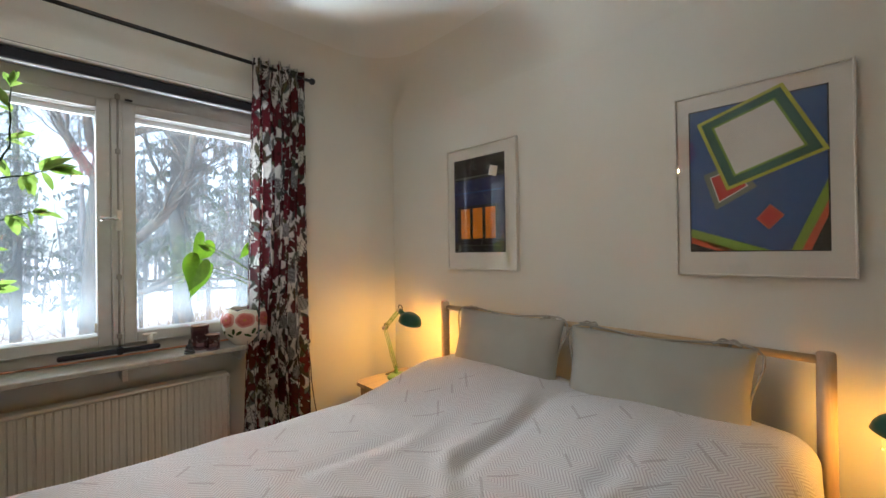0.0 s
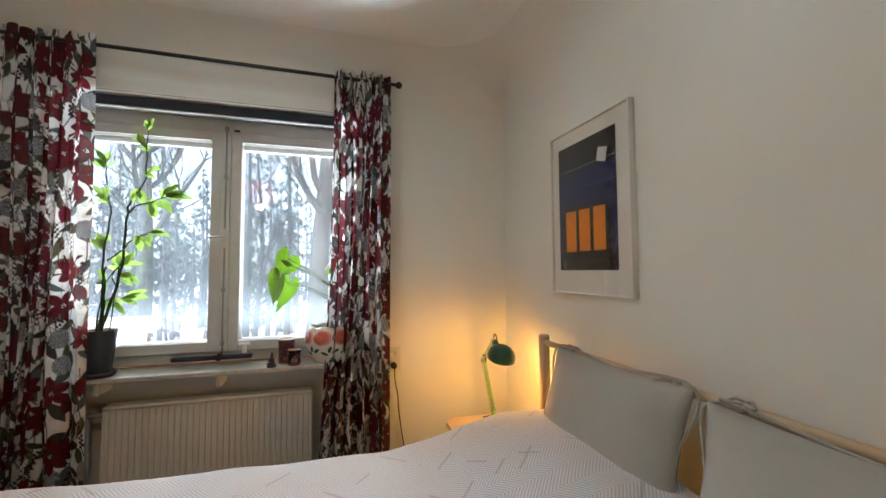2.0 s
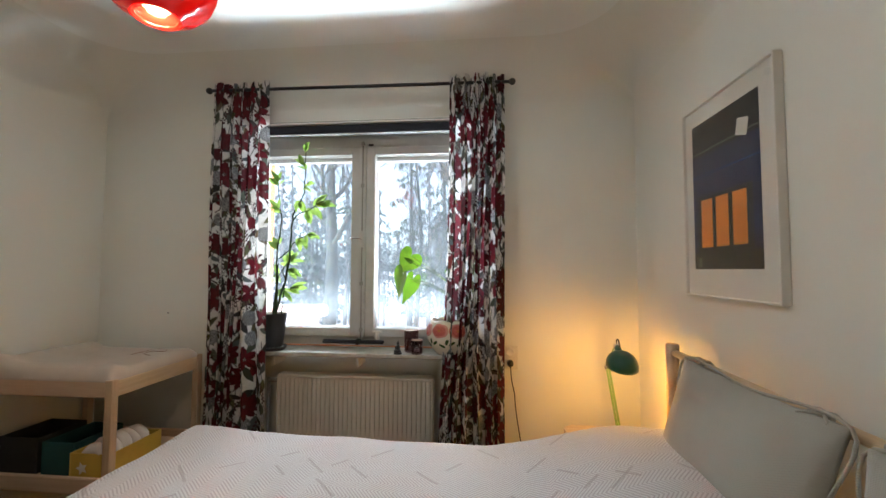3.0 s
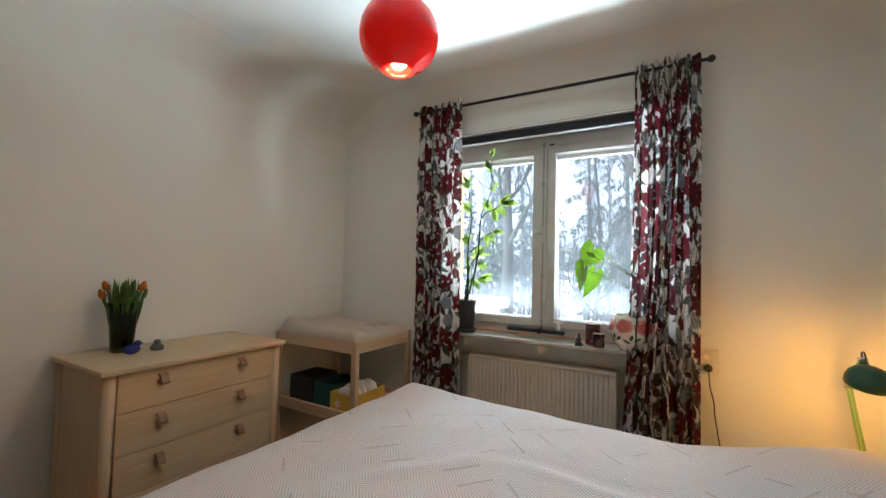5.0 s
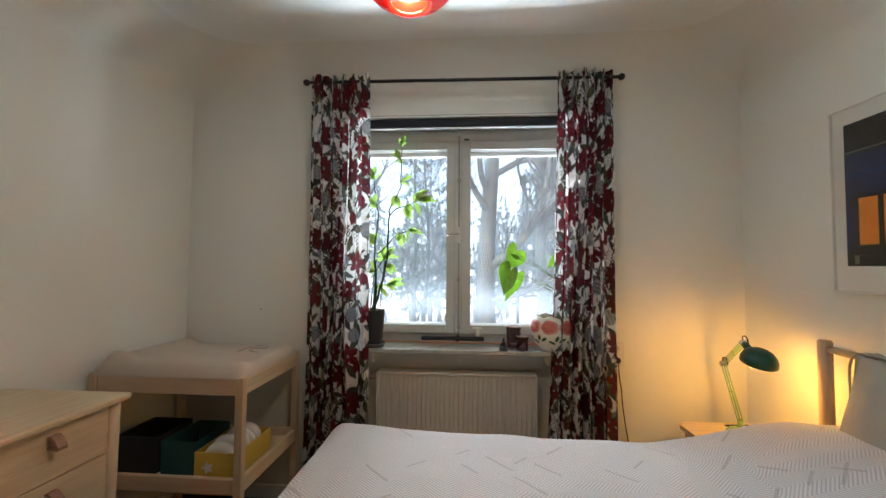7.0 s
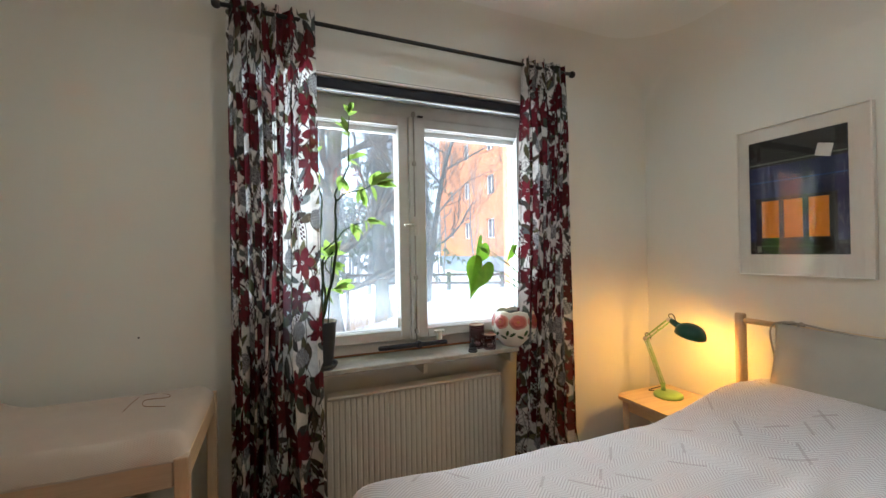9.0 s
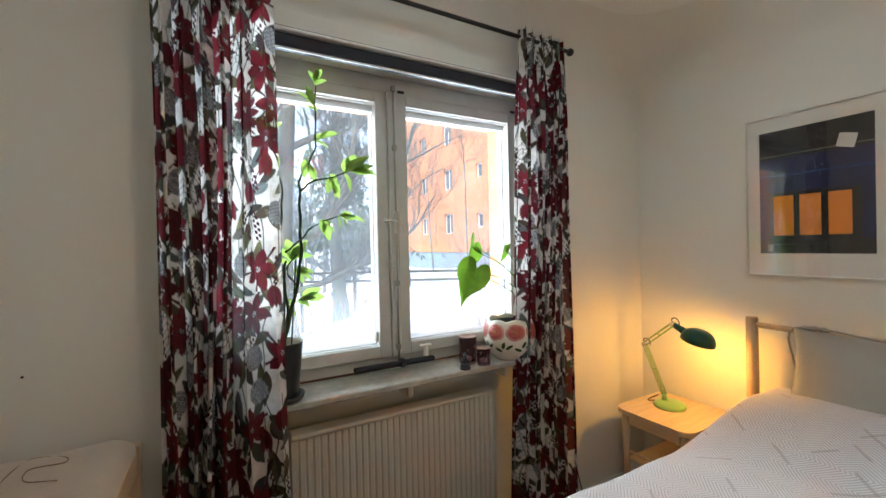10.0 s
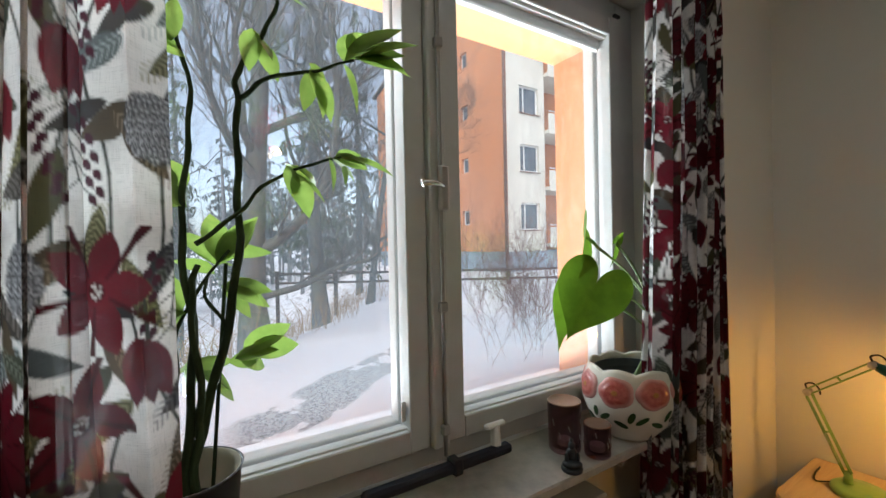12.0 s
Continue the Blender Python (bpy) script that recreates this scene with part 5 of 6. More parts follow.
part("body", lathe(bmesh.new(), [(0.0, 0.0), (0.026, 0.0), (0.029, 0.010), (0.024, 0.022), (0.013, 0.030), (0.016, 0.038), (0.011, 0.047), (0.0, 0.050)], 18), "pebble", fig, smooth=True)


# ---- changing table ----
def changing_table():
    t = thing("changing_table", (0, 0, 0), "beech changing table with a low shelf by the window", "changing table")
    x0, x1, y0, y1, top = -1.395, -0.675, 1.765, 2.350, 0.868
    for x in (x0, x1 - 0.036):
        for y in (y0, y1 - 0.036):
            part("leg", boxed(x, x + 0.036, y, y + 0.036, 0, top, bevel=0.005, seg=2), "birch_z", t)
    for y in (y0 + 0.006, y1 - 0.028):
        part("long_rail", boxed(x0 + 0.037, x1 - 0.037, y, y + 0.022, top - 0.080, top - 0.006, bevel=0.004), "beech", t)
        part("shelf_long_rail", boxed(x0 + 0.037, x1 - 0.037, y, y + 0.022, 0.365, 0.435, bevel=0.004), "beech", t)
    for x in (x0 + 0.006, x1 - 0.028):
        part("short_rail", boxed(x, x + 0.022, y0 + 0.037, y1 - 0.037, top - 0.080, top - 0.006, bevel=0.004), "birch_y", t)
        part("shelf_short_rail", boxed(x, x + 0.022, y0 + 0.037, y1 - 0.037, 0.365, 0.435, bevel=0.004), "birch_y", t)
    part("top_board", boxed(x0 + 0.029, x1 - 0.029, y0 + 0.029, y1 - 0.029, top - 0.022, top - 0.0115), "beech", t)
    part("shelf_board", boxed(x0 + 0.029, x1 - 0.029, y0 + 0.029, y1 - 0.029, 0.385, 0.395), "beech", t)
    return t


changing_table()


def changing_mat():
    """A soft pad with raised rims at the back and the sides."""
    bm = bmesh.new()
    x0, x1, y0, y1, base = -1.375, -0.683, 1.771, 2.330, 0.857
    nx, ny = 40, 30
    g = []
    for j in range(ny + 1):
        row = []
        for i in range(nx + 1):
            u, v = i / nx, j / ny
            rim = math.exp(-((v - 0.08) / 0.08) ** 2) * 0.030 + math.exp(-((v - 0.93) / 0.09) ** 2) * 0.010
            wedge = math.exp(-((u - 0.07) / 0.10) ** 2) * 0.045 + math.exp(-((u - 0.95) / 0.07) ** 2) * 0.008
            edge = (1 - abs(2 * u - 1) ** 14) * (1 - abs(2 * v - 1) ** 12)
            x, y = x0 + (x1 - x0) * u, y0 + (y1 - y0) * v
            z = base + 0.006 + (0.036 + rim + wedge) * edge ** 0.6 + 0.005 * noise.noise(Vector((x * 9, y * 9, 2)))
            row.append(bm.verts.new((x, y, z)))
        g.append(row)
    for j in range(ny):
        for i in range(nx):
            bm.faces.new((g[j][i], g[j][i + 1], g[j + 1][i + 1], g[j + 1][i])).smooth = True
    border = [*[g[0][i] for i in range(nx + 1)], *[g[j][nx] for j in range(1, ny + 1)], *[g[ny][i] for i in range(nx - 1, -1, -1)], *[g[j][0] for j in range(ny - 1, 0, -1)]]
    low = [bm.verts.new((v.co.x, v.co.y, base)) for v in border]
    k = len(border)
    for i in range(k):
        bm.faces.new((border[(i + 1) % k], border[i], low[i], low[(i + 1) % k]))
    bm.faces.new(low[::-1])
    c = thing("changing_mat", (0, 0, 0), "pale padded changing mat with a cotton cover", "mat")
    part("pad", bm, "pad", c)
    line = smooth_line([(-0.922, 2.126, 0.9035), (-0.917, 2.235, 0.9035), (-0.896, 2.288, 0.9035), (-0.826, 2.256, 0.9035), (-0.816, 2.217, 0.9035), (-0.882, 2.219, 0.9035), (-0.871, 2.152, 0.9035), (-0.804, 2.117, 0.9035)], 6)
    part("tie_string", tube(bmesh.new(), line, 0.0014, 6), "leather", c, "thin brown tie string", smooth=True)
    return c


changing_mat()


def open_box(name, x0, x1, y0, y1, z0, h, mat, label, group="boxes on the low shelf"):
    b = thing(name, (0, 0, 0), label, "box", group)
    w = 0.006
    for n_, a in (("side", (x0, x0 + w, y0, y1)), ("side", (x1 - w, x1, y0, y1)), ("end", (x0 + w, x1 - w, y0, y0 + w)), ("end", (x0 + w, x1 - w, y1 - w, y1))):
        part(n_, boxed(*a, z0, z0 + h, bevel=0.0015), mat, b)
    part("bottom", boxed(x0 + w, x1 - w, y0 + w, y1 - w, z0, z0 + w), mat, b)
    return b


open_box("magazine_box", -1.345, -1.135, 1.86, 2.10, 0.3955, 0.165, "box_black", "black cardboard storage box on the low shelf")
open_box("magazine_box", -1.115, -0.945, 1.86, 2.12, 0.3955, 0.150, "box_teal", "dark teal cardboard storage box on the low shelf")
open_box("carton", -0.925, -0.725, 1.82, 2.12, 0.3955, 0.125, "box_yellow", "yellow patterned carton holding folded cloths")
for k in range(5):
    y = 1.845 + k * 0.052
    roll = smooth_line([(-0.905, y, 0.415), (-0.86, y + 0.01, 0.515 + 0.012 * (k % 2)), (-0.79, y, 0.530 + 0.008 * (k % 3)), (-0.745, y + 0.008, 0.46)], 5)
    tagged(part("muslin_cloth", tube(bmesh.new(), roll, [0.018] * 3 + [0.026] * 10 + [0.02] * 3, 10), "white_cloth", smooth=True), "white folded muslin cloth in the yellow carton", "cloth", "cloths in the carton")
part("printed_blossom", flat(bmesh.new(), [(-0.86 + 0.03 * (1 if k % 2 else 0.5) * math.cos(k * math.pi / 5), 1.8185, 0.455 + 0.03 * (1 if k % 2 else 0.5) * math.sin(k * math.pi / 5)) for k in range(10)]), "mat_board", bpy.data.objects["carton"])

# ---- pendant lamp ----
pend = thing("pendant_lamp", (0.160, 0.985, 1.985), "glossy red glass pendant lamp hanging from the ceiling", "lamp")
shell = [(0.046, 0.002), (0.049, -0.004), (0.056, -0.002), (0.064, 0.008), (0.090, 0.020), (0.115, 0.046), (0.128, 0.080), (0.133, 0.112), (0.130, 0.145), (0.118, 0.178), (0.095, 0.207), (0.065, 0.226), (0.035, 0.236), (0.022, 0.240)]
inner = [(r - 0.005, z + 0.001) for r, z in shell[::-1]]
part("glass_shade", lathe(bmesh.new(), shell + inner + [shell[0]], 48), "red_glass", pend, "opal red glass", smooth=True)
part("diffuser", lathe(bmesh.new(), [(0.0, 0.006), (0.030, 0.006), (0.044, 0.009), (0.044, 0.012), (0.0, 0.012)], 32), "bulb", pend, "glowing frosted warm glass disc", smooth=True)
bm = bmesh.new()
bmesh.ops.create_uvsphere(bm, u_segments=20, v_segments=12, radius=0.034, matrix=Matrix.Translation((0, 0, 0.060)))
part("bulb", bm, "bulb", pend, "lit warm bulb", smooth=True)
part("cap", lathe(bmesh.new(), [(0.0, 0.236), (0.024, 0.238), (0.022, 0.262), (0.010, 0.285), (0.0, 0.287)], 20), "black", pend, smooth=True)
part("flex", tube(bmesh.new(), [(0, 0, 0.28), (0, 0, H - 1.985 - 0.03)], 0.0035, 8), "cable", pend, smooth=True)
part("ceiling_rose", lathe(bmesh.new(), [(0.0, H - 1.985 - 0.045), (0.02, H - 1.985 - 0.045), (0.045, H - 1.985 - 0.001), (0.0, H - 1.985 - 0.001)], 24), "plastic", pend, smooth=True)
point_lamp("pendant_light", (0, 0, -0.01), 2.2, (1.0, 0.68, 0.36), 0.03, pend)

# ---- things on the window sill ----
SILL = 0.8925


def leaf_cluster(parent, at, direction, count, size, rng, mat="leaf"):
    """A tuft of pointed leaves, each a part of its plant."""
    at, direction = Vector(at), Vector(direction).normalized()
    for k in range(count):
        d = (direction + Vector((rng.uniform(-0.8, 0.8), rng.uniform(-0.6, 0.6), rng.uniform(-0.9, 0.5)))).normalized()
        n = Vector((rng.uniform(-0.4, 0.4), rng.uniform(-1, -0.2), rng.uniform(0.2, 1)))
        s = size * rng.uniform(0.7, 1.15)
        a = at + direction * rng.uniform(-0.02, 0.02)
        part("leaf", blade(bmesh.new(), a, a + d * s, s * 0.46, n, s * 0.18, 0.22, 6, 0.85), mat, parent, smooth=True)


plant = thing("tall_house_plant", (-0.262, 2.392, SILL), "tall thin-stemmed green house plant in a dark pot", "plant")
P = Vector((-0.262, 2.392, SILL))
pot_prof = [(0.0, 0.014), (0.048, 0.014), (0.052, 0.022), (0.062, 0.12), (0.070, 0.208), (0.073, 0.214), (0.070, 0.214), (0.0668, 0.199), (0.0632, 0.150), (0.0, 0.149)]
part("pot", lathe(bmesh.new(), pot_prof, 32), "pot", plant, "dark glazed ceramic pot", smooth=True)
part("pot_lining", lathe(bmesh.new(), [(0.0, 0.1535), (0.061, 0.1535), (0.0645, 0.20), (0.0680, 0.2132), (0.0690, 0.2136), (0.0660, 0.199), (0.0625, 0.1525), (0.0, 0.1525)], 32), "pot_inside", plant, smooth=True)
part("saucer", lathe(bmesh.new(), [(0.0, 0.0), (0.060, 0.0), (0.070, 0.010), (0.073, 0.024), (0.069, 0.024), (0.064, 0.013), (0.0, 0.012)], 32), "pot", plant, smooth=True)
part("soil", lathe(bmesh.new(), [(0.0600, 0.1545), (0.03, 0.164), (0.0, 0.166)], 24), "soil", plant, smooth=True)
rng = random.Random(21)


def stem(points, r0, r1):
    pts = smooth_line([Vector(p) - P for p in points], 5)
    pts = [p + Vector((0.0022 * math.sin(i * 1.3), 0.0016 * math.cos(i * 1.7), 0)) for i, p in enumerate(pts)]
    n = len(pts)
    part("stem", tube(bmesh.new(), pts, [r0 + (r1 - r0) * i / (n - 1) + 0.0006 * (i % 3 == 0) for i in range(n)], 8), "stem", plant, smooth=True)


stem([(-0.255, 2.395, 1.045), (-0.250, 2.395, 1.13), (-0.213, 2.40, 1.27), (-0.188, 2.41, 1.413), (-0.186, 2.42, 1.54), (-0.183, 2.43, 1.655), (-0.180, 2.44, 1.71), (-0.145, 2.445, 1.775), (-0.118, 2.445, 1.84), (-0.116, 2.443, 1.95), (-0.113, 2.44, 2.09)], 0.0075, 0.002)
stem([(-0.270, 2.39, 1.045), (-0.262, 2.39, 1.13), (-0.250, 2.395, 1.29), (-0.262, 2.40, 1.43), (-0.254, 2.41, 1.55), (-0.247, 2.42, 1.66), (-0.268, 2.43, 1.78), (-0.280, 2.43, 1.90)], 0.0068, 0.002)
stem([(-0.262, 2.40, 1.045), (-0.250, 2.39, 1.13), (-0.243, 2.38, 1.21), (-0.252, 2.385, 1.34), (-0.244, 2.39, 1.40)], 0.006, 0.004)
stem([(-0.180, 2.43, 1.662), (-0.135, 2.415, 1.700), (-0.075, 2.39, 1.712), (-0.01, 2.37, 1.738)], 0.0042, 0.002)
stem([(-0.245, 2.40, 1.43), (-0.19, 2.40, 1.475), (-0.145, 2.385, 1.525), (-0.085, 2.36, 1.553), (-0.045, 2.345, 1.565)], 0.0035, 0.0018)
stem([(-0.205, 2.40, 1.30), (-0.235, 2.43, 1.36), (-0.215, 2.45, 1.40)], 0.003, 0.0015)
stem([(-0.285, 2.40, 1.05), (-0.275, 2.42, 1.22), (-0.265, 2.43, 1.32), (-0.20, 2.44, 1.42)], 0.004, 0.002)
part("support_stick", tube(bmesh.new(), [Vector((-0.232, 2.405, 1.045)) - P, Vector((-0.205, 2.42, 1.40)) - P], 0.0028, 6), "stem", plant, smooth=True)
for at, d, c, s in (
    ((-0.113, 2.44, 2.09), (0.2, 0, 1), 4, 0.05), ((-0.114, 2.442, 1.99), (-0.3, -0.2, 0.5), 4, 0.06), ((-0.118, 2.445, 1.87), (0.6, -0.2, 0.3), 3, 0.065), ((-0.15, 2.445, 1.775), (0.5, 0, -1), 2, 0.07),
    ((-0.01, 2.37, 1.738), (1, -0.2, 0.35), 7, 0.095), ((-0.075, 2.39, 1.712), (0.3, 0, -1), 2, 0.075), ((-0.045, 2.345, 1.565), (1, -0.1, 0.0), 5, 0.062), ((-0.11, 2.37, 1.54), (0.7, 0.1, -0.6), 4, 0.068),
    ((-0.215, 2.45, 1.40), (0.2, 0.3, 0.8), 5, 0.085), ((-0.20, 2.44, 1.36), (0.8, 0.1, -0.3), 4, 0.085), ((-0.262, 2.41, 1.50), (-0.3, 0.2, 0.6), 4, 0.075), ((-0.27, 2.43, 1.33), (-0.5, 0.3, 0.1), 5, 0.085),
    ((-0.255, 2.43, 1.24), (0.4, 0.4, -0.2), 4, 0.08), ((-0.190, 2.43, 1.25), (0.7, 0.2, 0.3), 4, 0.08), ((-0.28, 2.43, 1.88), (0.0, 0.1, 1), 5, 0.07), ((-0.262, 2.42, 1.72), (-0.4, 0, 0.4), 3, 0.07),
):
    leaf_cluster(plant, Vector(at) - P, d, c + 2, s * 1.1, rng)

# flowered ceramic planter with a heart-leaved climber
planter = thing("flowered_planter", Matrix.Translation((0.786, 2.397, SILL)) @ Matrix.Diagonal((1.28, 1.12, 1.0, 1)), "white ceramic planter painted with red roses and leaves", "planter")
prof = [(0.0, 0.0), (0.062, 0.0), (0.068, 0.008), (0.092, 0.045), (0.106, 0.095), (0.104, 0.14), (0.094, 0.178), (0.090, 0.186), (0.086, 0.180), (0.095, 0.14), (0.097, 0.095), (0.083, 0.045), (0.0, 0.03)]


def scallop(a, i):
    return 0.010 * abs(math.sin(4 * a)) if i in (6, 7, 8) else 0.0


part("bowl", lathe(bmesh.new(), prof, 64, scallop), "ceramic", planter, smooth=True)
part("inner_pot", lathe(bmesh.new(), [(0.0, 0.12), (0.074, 0.12), (0.080, 0.172), (0.083, 0.174), (0.080, 0.16), (0.070, 0.125), (0.0, 0.125)], 36), "pot", planter, smooth=True)


def on_bowl(a, z, out=0.0012):
    k = next(i for i in range(1, 7) if prof[i + 1][1] >= z)
    (r0, z0), (r1, z1) = prof[k], prof[k + 1]
    r = r0 + (r1 - r0) * (z - z0) / max(1e-6, z1 - z0) + out
    return Vector((r * math.cos(a), r * math.sin(a), z))


for k in range(8):
    a0, z0 = k * math.pi / 4 + 0.35, 0.141
    bm = bmesh.new()
    uvl = bm.loops.layers.uv.new("UVMap")
    rings = []
    for f, out in ((0.12, 0.0050), (0.45, 0.0056), (0.80, 0.0050), (1.0, 0.0006)):
        ring = []
        for i in range(30):
            an = 2 * math.pi * i / 30
            rr = 0.041 * f * (0.92 + 0.08 * abs(math.sin(2.5 * an)))
            ring.append((bm.verts.new(on_bowl(a0 + rr * math.cos(an) / 0.104, min(0.185, z0 + rr * math.sin(an)), out)), (f * math.cos(an), f * math.sin(an))))
        rings.append(ring)
    quads = [(a[i], a[(i + 1) % 30], b[(i + 1) % 30], b[i]) for a, b in zip(rings, rings[1:]) for i in range(30)] + [tuple(rings[0][::-1])]
    for q in quads:
        face = bm.faces.new([w[0] for w in q])
        for loop, w in zip(face.loops, q):
            loop[uvl].uv = w[1]
    bmesh.ops.recalc_face_normals(bm, faces=bm.faces)
    part("rose", bm, "ceramic_rose", planter, "painted pink and red rose", smooth=True)
    for da, dz, tilt in ((-0.25, 0.072, 0.7), (0.10, 0.058, -0.5), (0.32, 0.080, 1.3)):
        bm = bmesh.new()
        pts = []
        for i in range(12):
            an = 2 * math.pi * i / 12
            u, v = 0.017 * math.cos(an), 0.007 * math.sin(an)
            pts.append(bm.verts.new(on_bowl(a0 + da + (u * math.cos(tilt) - v * math.sin(tilt)) / 0.1, dz + u * math.sin(tilt) + v * math.cos(tilt))))
        bm.faces.new(pts)
        part("painted_leaf", bm, "ceramic_leaf", planter)

climber = thing("heart_leaf_plant", (0.789, 2.425, SILL + 0.1165), "green heart-leaved climbing plant in the planter", "plant")
C = Vector((0.789, 2.425, SILL + 0.1165))


def heart_leaf(base, tip, width, normal, cup=0.10):
    """A smooth heart outline with its notch at the base, cupped along the midrib."""
    base, tip = Vector(base) - C, Vector(tip) - C
    d = tip - base
    L = d.length
    d = d / L
    side = d.cross(Vector(normal)).normalized()
    nrm = side.cross(d).normalized()
    bm = bmesh.new()

    def place(x, y):
        return base + d * (y * L) + side * (x * width) + nrm * (cup * width * abs(x * 2) ** 1.4 - 0.10 * L * y * abs(y))

    mid_v = bm.verts.new(place(0, 0.12))
    n, rings = 48, []
    for r in (0.25, 0.5, 0.75, 0.92, 1.0):
        ring = []
        for k in range(n):
            t = 2 * math.pi * k / n
            hx = 16 * math.sin(t) ** 3 / 32
            hy = (5 - (13 * math.cos(t) - 5 * math.cos(2 * t) - 2 * math.cos(3 * t) - math.cos(4 * t))) / 22
            ring.append(bm.verts.new(place(hx * r, 0.12 + (hy - 0.12) * r)))
        rings.append(ring)
    for k in range(n):
        bm.faces.new((mid_v, rings[0][k], rings[0][(k + 1) % n]))
    for a, b in zip(rings, rings[1:]):
        for k in range(n):
            bm.faces.new((a[k], b[k], b[(k + 1) % n], a[(k + 1) % n]))
    for f in bm.faces:
        f.smooth = True
    part("leaf", bm, "leaf_big", climber, "glossy heart-shaped leaf")
    return base


for base, tip, w, nrm, start in (
    ((0.522, 2.300, 1.330), (0.476, 2.352, 1.190), 0.158, (-0.77, -0.62, 0.12), (0.885, 2.36, 1.145)),
    ((0.558, 2.362, 1.440), (0.500, 2.315, 1.335), 0.145, (0.63, -0.77, 0.15), (0.885, 2.36, 1.165)),
    ((0.560, 2.400, 1.300), (0.500, 2.410, 1.150), 0.095, (0.2, 0.9, 0.1), (0.87, 2.37, 1.13)),
    ((0.795, 2.440, 1.415), (0.745, 2.415, 1.345), 0.055, (0.7, -0.5, 0.5), (0.89, 2.37, 1.16)),
    ((0.560, 2.330, 1.410), (0.520, 2.330, 1.440), 0.035, (0.6, -0.7, 0.3), (0.885, 2.36, 1.175)),
    ((0.800, 2.440, 1.420), (0.825, 2.430, 1.452), 0.030, (0, -1, 0.3), (0.89, 2.37, 1.16)),
):
    b = heart_leaf(base, tip, w, nrm)
    st = Vector(start) - C
    low = Vector((0.03, 0.0, 0.0)) + Vector((st.x * 0.3, 0, 0))
    midp = (b + st) / 2 + Vector((0, 0, 0.035))
    part("stalk", tube(bmesh.new(), smooth_line([low, st, midp, b], 6), [0.0042] * 6 + [0.0034] * 6 + [0.0022] * 7, 7), "petiole", climber, smooth=True)
part("aerial_root", tube(bmesh.new(), smooth_line([(0.0, -0.02, 0.0), (0.03, -0.035, 0.05), (0.085, -0.03, 0.10), (0.11, -0.02, 0.14)], 6), [0.0055] * 19, 8), "petiole", climber, smooth=True)
part("soil", lathe(bmesh.new(), [(0.066, -0.002), (0.0, 0.003)], 20), "soil", climber, at=Matrix.Translation((-0.033, -0.018, 0)))


def candle_glass(at, r, h, label):
    g = thing("candle_holder", at, label, "candle holder", "smoked glass candle holders")
    part("glass", lathe(bmesh.new(), [(0.0, 0.0), (r * 0.93, 0.0), (r * 0.97, 0.006), (r, h - 0.002), (r - 0.0015, h), (r - 0.004, h - 0.002), (r * 0.97 - 0.004, 0.012), (0.0, 0.010)], 32), "smoke_glass", g, smooth=True)
    part("rim", lathe(bmesh.new(), [(r - 0.0045, h - 0.0015), (r - 0.002, h + 0.001), (r + 0.0005, h - 0.0015), (r - 0.002, h - 0.003), (r - 0.0045, h - 0.0015)], 32), "leather", g, smooth=True)
    rr = random.Random(int(r * 1e4))
    bm = bmesh.new()
    for k in range(16):
        a, z = rr.uniform(0, 6.28), rr.uniform(0.02, h * 0.75)
        q = Vector(((r + 0.0004) * math.cos(a), (r + 0.0004) * math.sin(a), z))
        tube(bm, [q, q + Vector((0.004 * math.sin(a), -0.004 * math.cos(a), rr.uniform(0.008, 0.02)))], 0.0009, 4)
    tagged(part("cut_ornament", bm, "steel", g), kind="stuff")
    part("tea_light", lathe(bmesh.new(), [(0.0, 0.012), (0.018, 0.012), (0.018, 0.026), (0.0, 0.026)], 18), "white", g)
    return g


candle_glass((0.553, 2.428, SILL), 0.042, 0.124, "tall smoked glass candle holder on the sill")
candle_glass((0.596, 2.362, SILL), 0.033, 0.078, "short smoked glass candle holder on the sill")
bm = lathe(bmesh.new(), [(0.0, 0.0), (0.024, 0.0), (0.025, 0.006), (0.021, 0.009), (0.0, 0.010)], 18)
for at, r, sc in (((0, -0.004, 0.016), 0.021, (1.1, 0.9, 0.45)), ((0, 0.003, 0.033), 0.014, (0.95, 0.75, 1.35)), ((-0.013, -0.003, 0.030), 0.006, (0.8, 0.9, 2.0)), ((0.013, -0.003, 0.030), 0.006, (0.8, 0.9, 2.0)), ((0, 0.001, 0.057), 0.0085, (0.9, 0.95, 1.1)), ((0, 0.002, 0.067), 0.004, (0.9, 0.9, 1.6))):
    bmesh.ops.create_uvsphere(bm, u_segments=14, v_segments=10, radius=r, matrix=Matrix.Translation(at) @ Matrix.Diagonal((*sc, 1)))
tagged(part("seated_figurine", bm, "pot", smooth=True, at=Matrix.Translation((0.489, 2.350, SILL)) @ Matrix.Rotation(radians(-35), 4, "Z")), "small black seated figurine on the sill", "figurine")


